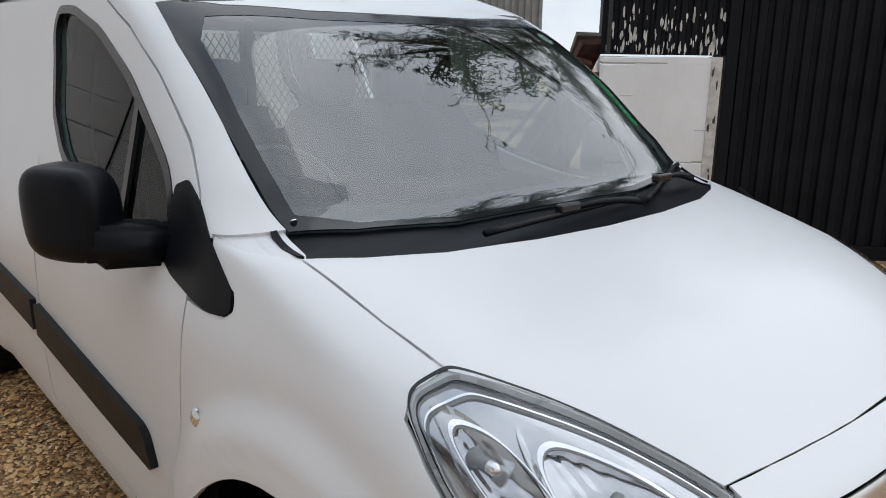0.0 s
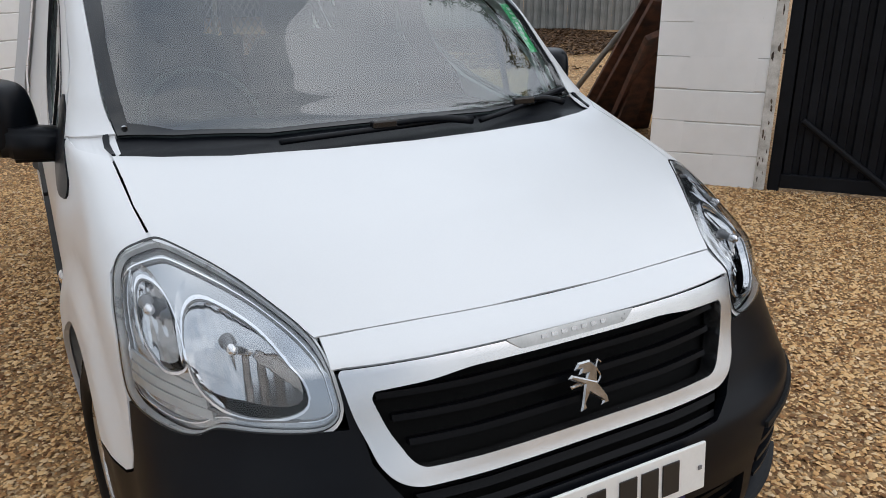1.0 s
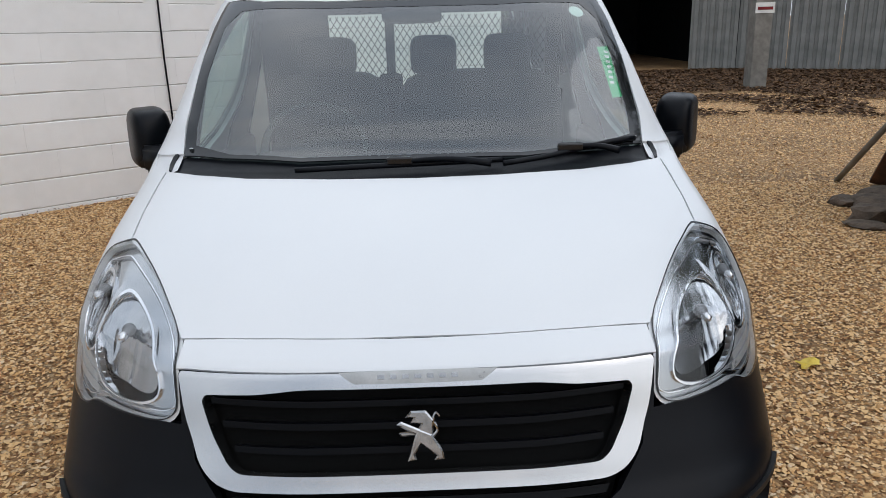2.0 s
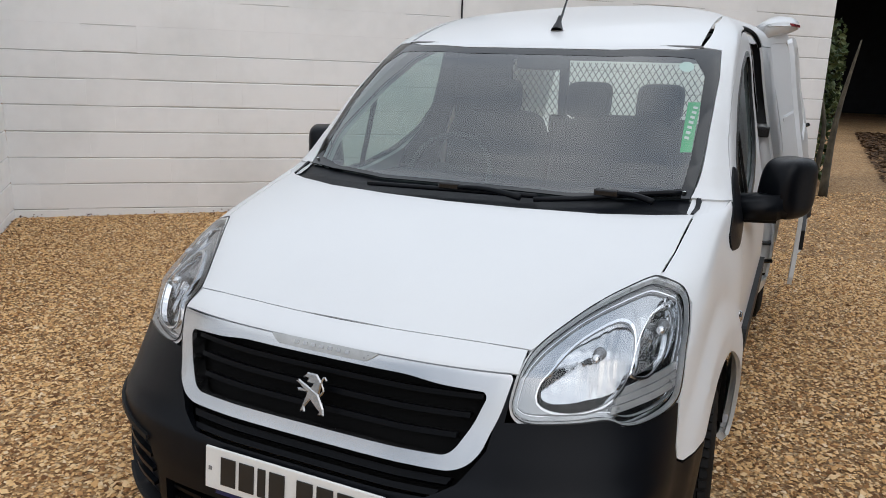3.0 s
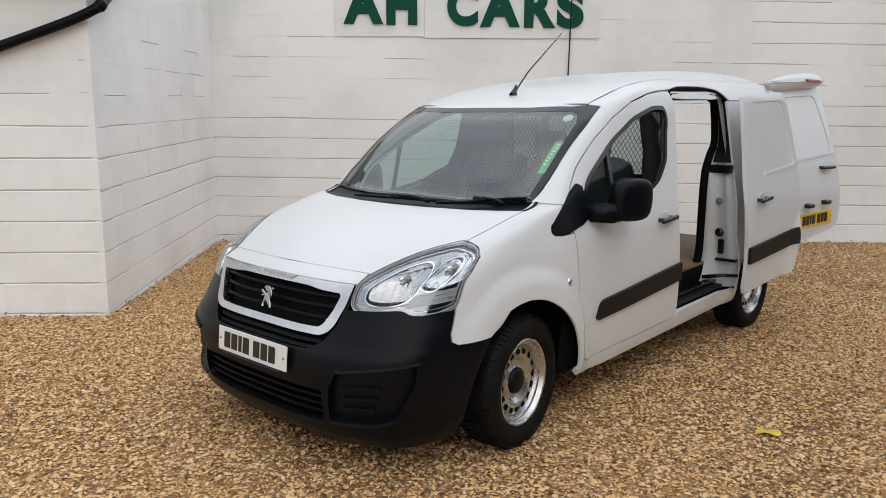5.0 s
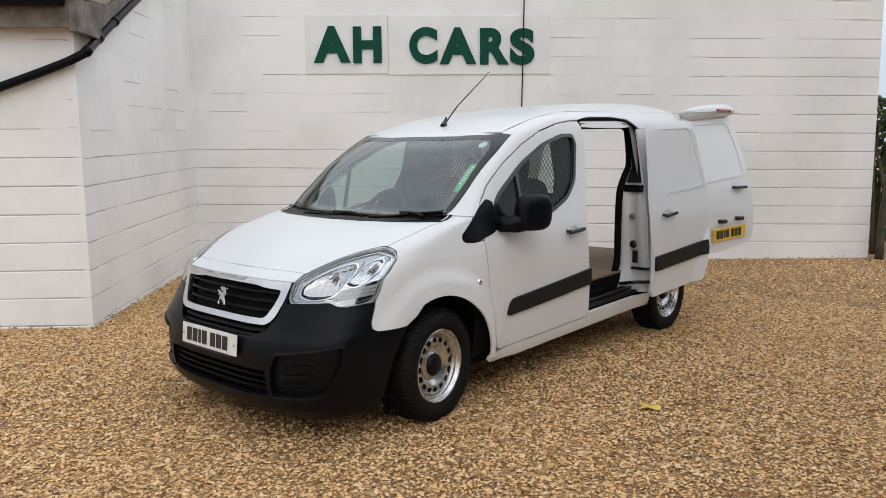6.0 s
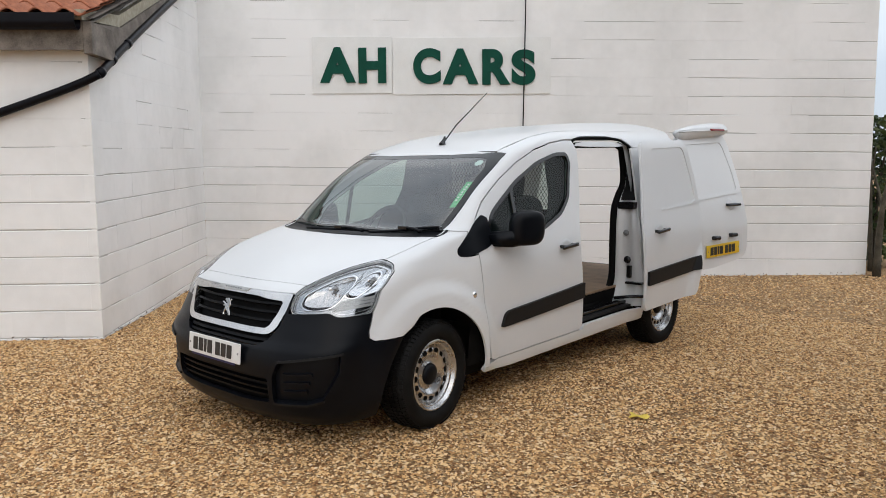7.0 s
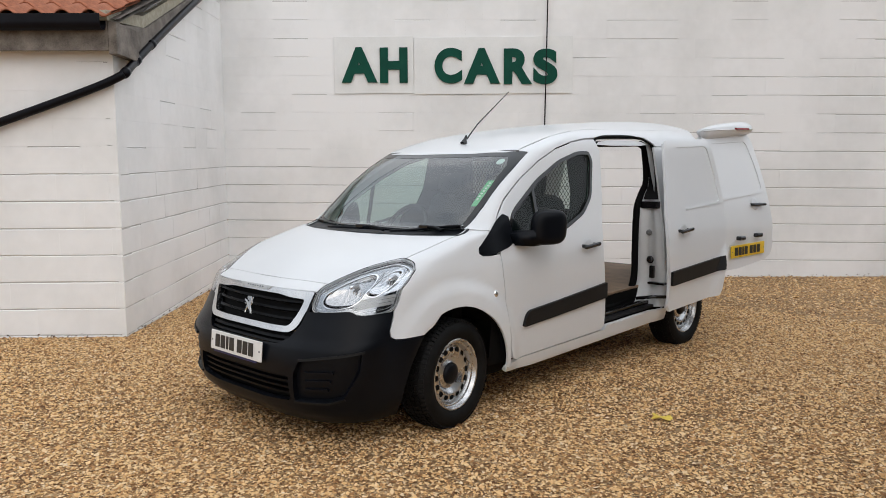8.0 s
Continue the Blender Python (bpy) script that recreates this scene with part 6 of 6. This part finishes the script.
for sg in (1, -1):
    p = on_screen(sg * 0.705, 1.33, 0.004)
    bm = lathe([(0.003, 0.001), (0.003, 0.006), (0.0, 0.008)], 10)
    vpart("screen_clip", merge(bmesh.new(), bm, Matrix.Translation(p) @ pose(0, 0, 0, 0, -60, 90)), M_chrome)
    wg = [(0.757, 1.222), (0.765, 1.230), (0.771, 1.280), (0.764, 1.322), (0.749, 1.352), (0.744, 1.335), (0.753, 1.300), (0.756, 1.26)]
    skin_panel("screen_corner_trim", [(sg * x, y) for x, y in wg], on_top, M_plastic, None, du=0.05, dv=0.04, thick=0.006, offset=0.001, label="black corner trim at the windscreen foot", edge=0.03)

# ---- odds and ends of the yard ----
rnd = random.Random(11)
side_at = lambda d, o: (pier_at[0] + PIER_IN[0] * d - PIER_X[0] * o, pier_at[1] + PIER_IN[1] * d - PIER_X[1] * o)
for i, (d0, o0, d1, tz, w, d, col) in enumerate(((1.95, 0.85, 0.55, 1.30, 0.20, 0.05, M_beam), (2.15, 0.75, 0.80, 1.55, 0.22, 0.06, M_beam), (1.80, 0.62, 0.40, 1.05, 0.18, 0.05, M_beam), (2.35, 0.55, 1.05, 1.62, 0.24, 0.05, M_wood), (1.60, 0.50, 0.62, 0.95, 0.16, 0.06, M_beam), (2.05, 0.40, 0.95, 1.2, 0.2, 0.05, M_beam), (1.9, 0.98, 0.70, 1.40, 0.14, 0.05, M_beam))):
    (fx, fy), (tx, ty) = side_at(d0, o0), side_at(d1, 0.05 + 0.012 * i)
    a, b = Vector((fx, fy, 0.02)), Vector((tx, ty, tz))
    axis = (b - a)
    m = Matrix.Translation(a) @ axis.to_track_quat("Z", "X").to_matrix().to_4x4() @ pose(0, 0, 0, 0, 0, rnd.uniform(60, 120))
    single("leaning_beam", box(-w / 2, w / 2, -d / 2, d / 2, 0, axis.length, 0.006), col, "old rust-brown timber beam leaning on the shed" if col is M_beam else "old grey timber beam leaning on the shed", "beam", at=m, group="beams leaning on the shed")
pole = thing("leaning_pole", (3.76, 5.53, 0), "dull galvanised pole leaning on the shed", "pole")
part("shaft", tube([(0, 0, 0.01), (0.16, -0.72, 0.86), (0.30, -1.38, 1.62)], 0.026, 12), M_oldpole, pole, smooth=True)


def stone(size, seed):
    bm = bmesh.new()
    bmesh.ops.create_icosphere(bm, subdivisions=2, radius=1.0)
    r = random.Random(seed)
    off = Vector((r.uniform(0, 50), r.uniform(0, 50), r.uniform(0, 50)))
    for v in bm.verts:
        k = 1 + 0.45 * noise.noise(v.co * 1.3 + off) + 0.15 * noise.noise(v.co * 3 + off)
        v.co = Vector((v.co.x * size[0] * k, v.co.y * size[1] * k, v.co.z * size[2] * k))
    return bm


for i, (x, y, sx, sy, sz) in enumerate(((3.05, 4.15, 0.20, 0.14, 0.11), (3.25, 4.05, 0.18, 0.15, 0.12), (3.2, 4.4, 0.24, 0.16, 0.10), (2.85, 3.95, 0.13, 0.10, 0.04), (3.4, 4.3, 0.2, 0.16, 0.17), (3.05, 4.62, 0.14, 0.1, 0.07), (3.45, 4.7, 0.2, 0.15, 0.1))):
    single("rubble_stone", stone((sx * 1.1, sy * 1.1, sz * 0.75), 40 + i), M_rubble, "rough grey-brown broken stone on the gravel", "stone", at=Matrix.Translation((x + 0.32, y + 0.06, sz * 0.42)) @ pose(0, 0, 0, 0, 0, i * 50), smooth=False, group="rubble beside the shed")
# flaked paint on the shed edge and cladding
def flakes(name, count, x0, x1, z0, z1, y, size, seed, label, at, material):
    r = random.Random(seed)
    bm = bmesh.new()
    for _ in range(count):
        cx, cz = r.uniform(x0, x1), z0 + (z1 - z0) * r.random() ** 1.6
        n, s = r.randint(5, 8), size * r.uniform(0.3, 1.2)
        pts = [(cx + s * r.uniform(0.4, 1) * math.cos(k / n * math.tau) * 0.34, cz + s * r.uniform(0.3, 1) * math.sin(k / n * math.tau) * 1.7) for k in range(n)]
        f = [bm.verts.new((a, y, b)) for a, b in pts]
        g = [bm.verts.new((a, y - 0.003, b)) for a, b in pts]
        bm.faces.new(g)
        for k in range(n):
            bm.faces.new((f[k], f[(k + 1) % n], g[(k + 1) % n], g[k]))
    bmesh.ops.recalc_face_normals(bm, faces=bm.faces[:])
    return single(name, bm, material, label, "paint", "stuff", at=at)


flakes("flaking_paint", 95, 0.02, 0.83, 1.48, 1.80, 0.038, 0.035, 3, "flakes of old white paint on the black sheet", shed, M_peel)
flakes("bare_patches", 16, 0.765, 0.818, 0.05, 1.41, -0.0165, 0.028, 4, "brown bare patches where paint has come off", shed, M_rubble)
single("pier_edge", box(0.755, 0.832, -0.016, 0.18, 0, 1.445, 0.010), M_peel, "rough rendered edge of the white pier", "edge trim", "structure", at=shed)
# a fallen leaf
def fallen_leaf(x, y, turn, size):
    bm = bmesh.new()
    n = 16
    ring = []
    for k in range(n):
        a = k / n * math.tau
        r = size * (0.62 + 0.38 * abs(math.cos(a * 2.5)))
        ring.append(bm.verts.new((r * math.cos(a), r * math.sin(a) * 0.75, 0.012 + 0.010 * math.sin(a * 3))))
    c = bm.verts.new((0, 0, 0.006))
    for k in range(n):
        bm.faces.new((c, ring[k], ring[(k + 1) % n]))
    got = bmesh.ops.extrude_face_region(bm, geom=bm.faces[:])
    bmesh.ops.translate(bm, vec=(0, 0, 0.0015), verts=[g for g in got["geom"] if isinstance(g, bmesh.types.BMVert)])
    single("fallen_leaf", bm, M_yleaf, "yellow autumn leaf lying on the gravel", "leaf", at=Matrix.Translation((x, y, 0.012)) @ pose(0, 0, 0, 0, 0, turn))


fallen_leaf(1.668, 1.825, 20, 0.065)

# brush and ivy beyond the wall's end
STEM = (1.25, 9.11)
brush = thing("ivy_thicket", (0.46, 9.72, 0), "ivy-grown thicket of dead stems behind the wall", "thicket")
r = random.Random(5)
for k in range(26):
    x, y = (STEM[0] - 0.46, STEM[1] - 9.72) if k == 0 else (r.uniform(-0.3, 0.75), r.uniform(-0.15, 0.6))
    h = r.uniform(1.2, 2.25)
    pts = [(x, y, 0), (x + r.uniform(-0.06, 0.06), y, h * 0.5), (x + r.uniform(-0.3, 0.3), y + r.uniform(-0.1, 0.2), h)]
    part("stem", tube(spline(pts, 4), 0.055 if k == 0 else r.uniform(0.012, 0.04), 8, taper=0.008), M_bark, brush, smooth=True)
leaf_bm = bmesh.new()
for _ in range(7000):
    x, y, z = r.uniform(-0.7, 0.85), r.uniform(0.15, 1.1), 2.15 * r.random() ** 0.85
    if noise.noise(Vector((x * 2.2, y * 2.2, z * 2.2))) < -0.15:
        continue
    s = r.uniform(0.025, 0.06)
    m = Matrix.Translation((x, y, z)) @ Euler((r.uniform(0, 6), r.uniform(0, 6), r.uniform(0, 6))).to_matrix().to_4x4()
    vs = [leaf_bm.verts.new(m @ Vector(p)) for p in ((0, -s, 0), (s * 0.7, 0, s * 0.15), (0, s, 0), (-s * 0.7, 0, s * 0.15))]
    leaf_bm.faces.new(vs)
tagged(part("ivy_leaves", leaf_bm, M_leaf, brush, "dark green ivy leaves"), kind="stuff")

# a half-bare tree behind the gate and two overhead wires, both mirrored in the windscreen
tree = thing("yard_tree", (6.0, 4.0, 0), "half-bare tree with thin twigs behind the gate", "tree")
r = random.Random(21)
part("trunk", tube(spline([(0, 0, 0), (0.06, 0.04, 1.6), (-0.1, 0.1, 3.4), (0.05, 0.15, 6.0), (0.0, 0.2, 8.6)], 4), 0.17, 10, taper=0.03), M_bark, tree, smooth=True)
twigs, sprays = bmesh.new(), bmesh.new()
for k in range(26):
    z0, az = 2.9 + k * 0.19, k * 2.4
    out = 2.4 - abs(z0 - 4.5) * 0.30 + r.uniform(-0.3, 0.3)
    a = Vector((0.0, 0.1, z0))
    b = a + Vector((math.cos(az) * out * 0.5, math.sin(az) * out * 0.5, 0.5))
    c = a + Vector((math.cos(az) * out, math.sin(az) * out, 0.55 + r.uniform(-0.3, 0.3)))
    limb = spline([a, b, c], 6)
    part("limb", tube(limb, 0.05, 7, taper=0.012), M_bark, tree, smooth=True)
    for _ in range(60):
        o = Vector(limb[r.randint(3, len(limb) - 1)])
        d = Vector((r.uniform(-1, 1), r.uniform(-1, 1), r.uniform(-0.7, 0.6))).normalized() * r.uniform(0.3, 0.75)
        e = o + d + Vector((0, 0, -0.10))
        tube([o, o + d * 0.55 + Vector((0, 0, 0.03)), e], 0.008, 4, taper=0.003, bm=twigs)
        for _ in range(12):
            q = o.lerp(e, r.uniform(0.35, 1.0)) + Vector((r.uniform(-0.08, 0.08), r.uniform(-0.08, 0.08), r.uniform(-0.08, 0.08)))
            s = r.uniform(0.02, 0.045)
            m = Matrix.Translation(q) @ Euler((r.uniform(0, 6), r.uniform(0, 6), r.uniform(0, 6))).to_matrix().to_4x4()
            sprays.faces.new([sprays.verts.new(m @ Vector(p)) for p in ((0, -s * 1.6, 0), (s * 0.5, 0, 0), (0, s * 1.6, 0), (-s * 0.5, 0, 0))])
tagged(part("twigs", twigs, M_bark, tree, "thin bare twigs"), kind="stuff")
tagged(part("crown", sprays, M_needle, tree, "sparse small dark leaves"), kind="stuff")
for k in range(2):
    a, b = Vector((4.7 - 14 * 0.68 + 0.10 * k, 5.6 + 14 * 0.73, 6.2)), Vector((4.7 + 14 * 0.68 + 0.10 * k, 5.6 - 14 * 0.73, 6.2))
    pts = [a.lerp(b, t) - Vector((0, 0, 0.8 * t * (1 - t))) for t in np.linspace(0, 1, 13)]
    single("overhead_wire", tube(pts, 0.010, 5), M_gutter, "thin black wire strung high over the yard", "wire", group="overhead wires")

# dark leaf litter over the far end of the yard
far = bmesh.new()
r = random.Random(31)
for _ in range(42000):
    x, y = r.uniform(2.0, 13.0), 9.2 + 10.9 * r.random() ** 0.75
    if noise.noise(Vector((x * 0.7, y * 0.7, 0))) < 0.22 - (y - 9.2) * 0.15:
        continue
    s = r.uniform(0.022, 0.062)
    m = Matrix.Translation((x, y, 0.03 + r.uniform(0, 0.02))) @ Euler((r.uniform(-0.4, 0.4), r.uniform(-0.4, 0.4), r.uniform(0, 6))).to_matrix().to_4x4()
    far.faces.new([far.verts.new(m @ Vector(p)) for p in ((0, -s, 0), (s * 0.7, 0, s * 0.2), (0, s, 0), (-s * 0.7, 0, s * 0.2))])
single("leaf_carpet", far, M_litter, "dark fallen leaves over the gravel by the fence", "leaf litter", "stuff")

# leaf litter and dirt along the foot of the walls
lit = bmesh.new()
r = random.Random(9)
for (ox, oy), (dx, dy), (nx, ny), length, count in ((CORNER, BACK_X, (BACK_X[1], -BACK_X[0]), 8.7, 130), (NEAR, (-0.7071, 0.7071), (0.7071, 0.7071), 3.5, 120), (NEAR, (-0.7071, -0.7071), (0.7071, -0.7071), 2.5, 80)):
    for _ in range(count):
        a, o, s = r.uniform(0, length), 0.02 + 0.13 * r.random() ** 2.2, r.uniform(0.006, 0.016)
        m = Matrix.Translation((ox + dx * a + nx * o, oy + dy * a + ny * o, 0.016 + r.uniform(0, 0.02))) @ Euler((r.uniform(-0.9, 0.9), r.uniform(-0.9, 0.9), r.uniform(0, 6))).to_matrix().to_4x4()
        f = lit.faces.new([lit.verts.new(m @ Vector(p)) for p in ((0, -s, 0), (s * 0.6, 0, s * 0.2), (0, s, 0), (-s * 0.6, 0, s * 0.2))])
single("leaf_litter", lit, M_litter, "dead brown leaves and dirt along the wall foot", "leaf litter", "stuff")

# loose stones over the gravel bed
octa_v = np.array([(1, 0, 0), (-1, 0, 0), (0, 1, 0), (0, -1, 0), (0, 0, 1)], float)
octa_f = np.array([(0, 2, 4), (2, 1, 4), (1, 3, 4), (3, 0, 4)])


def scatter(name, count, inside, base_v, base_f, low, high, seed):
    rng = np.random.default_rng(seed)
    xy = inside(rng, count)
    n = len(xy)
    size = low + (high - low) * rng.random(n) ** 1.7
    st = rng.uniform(0.55, 1.5, (n, 3)) * size[:, None] * np.array((1, 1, 0.55))
    a = rng.uniform(0, math.tau, n)
    jig = 1 + rng.uniform(-0.28, 0.28, (n, len(base_v)))
    p = base_v[None] * jig[:, :, None] * st[:, None, :]
    tilt = rng.uniform(-0.6, 0.6, n)
    y2, z2 = p[:, :, 1] * np.cos(tilt)[:, None] - p[:, :, 2] * np.sin(tilt)[:, None], p[:, :, 1] * np.sin(tilt)[:, None] + p[:, :, 2] * np.cos(tilt)[:, None]
    x3, y3 = p[:, :, 0] * np.cos(a)[:, None] - y2 * np.sin(a)[:, None], p[:, :, 0] * np.sin(a)[:, None] + y2 * np.cos(a)[:, None]
    co = np.stack((x3 + xy[:, 0, None], y3 + xy[:, 1, None], z2 + (size * rng.uniform(0.05, 0.75, n))[:, None]), 2).reshape(-1, 3)
    f = (base_f[None] + (np.arange(n) * len(base_v))[:, None, None]).reshape(-1, 3)
    me = bpy.data.meshes.new(name)
    me.vertices.add(len(co))
    me.vertices.foreach_set("co", co.ravel())
    me.loops.add(f.size)
    me.loops.foreach_set("vertex_index", f.ravel().astype(np.int32))
    me.polygons.add(len(f))
    me.polygons.foreach_set("loop_start", np.arange(0, f.size, 3, dtype=np.int32))
    me.update(calc_edges=True)
    me.materials.append(M_stone)
    return tagged(new(name, me), "loose golden-brown pea gravel covering the yard", "gravel", kind="stuff")


def beyond(xy, at, normal):
    """Which places lie on the side of a line that its normal points to."""
    return (xy[:, 0] - at[0]) * normal[0] + (xy[:, 1] - at[1]) * normal[1] > 0.012


def near_part(rng, count):
    xy = np.stack((rng.uniform(-6.2, 7.2, count), rng.uniform(-4.0, 5.6, count)), 1)
    thin = np.maximum(np.maximum(-1.6 - xy[:, 1], xy[:, 0] - 5.2), 0.0)
    xy = xy[rng.random(count) > thin / 2.2]
    front = beyond(xy, NEAR, (0.7071, 0.7071)) | beyond(xy, NEAR, (0.7071, -0.7071))
    open_yard = ~beyond(xy, pier_at, PIER_IN) | ~beyond(xy, pier_at, PIER_X)
    return xy[front & open_yard & beyond(xy, CORNER, (BACK_X[1], -BACK_X[0]))]


def far_part(rng, count):
    xy = np.stack((rng.uniform(-6.0, 10.0, count), rng.uniform(5.6, 16.0, count)), 1)
    return xy[beyond(xy, CORNER, (BACK_X[1], -BACK_X[0])) & (~beyond(xy, pier_at, PIER_IN) | ~beyond(xy, pier_at, PIER_X))]


scatter("gravel", 620000, near_part, octa_v, octa_f, 0.0048, 0.0128, 1)
scatter("gravel", 110000, far_part, octa_v, octa_f, 0.007, 0.017, 2)

# ---- walls, block by block ----
block_wall("wall_back", CORNER, BACK_X, 8.82, 4.1, 0.2375, "white-painted concrete block wall", seed=3, low=-0.16, fall=-0.0124, filled=lambda x, z: 0.06 if z < 1.45 else (0.86 if x < 5.6 or z > 2.7 else 0.30))
block_wall("wall_gable", NEAR, (-RET_X[0], -RET_X[1]), math.hypot(*RET_X), 4.4, 0.2350, "white-painted block gable wall", seed=4, gable=(2.56, 4.4), low=-0.219, fall=0.021, filled=lambda x, z: 0.06 if z < 1.35 else 0.86)
block_wall("wall_eaves", EAVE_O, EAVE_X, 6.0, 2.56, 0.2362, "white-painted block wall under the eaves", seed=5, low=-0.217, filled=lambda x, z: 0.04 if z < 1.35 else 0.75)
block_wall("wall_shed", pier_at, PIER_X, 0.80, 1.44, 0.232, "white-painted block pier with worn edges", seed=6, filled=lambda x, z: 0.5)

block_wall("wall_shed_side", SIDE_O, SIDE_X, 2.39, 1.44, 0.232, "white-painted block side of the shed", seed=7)
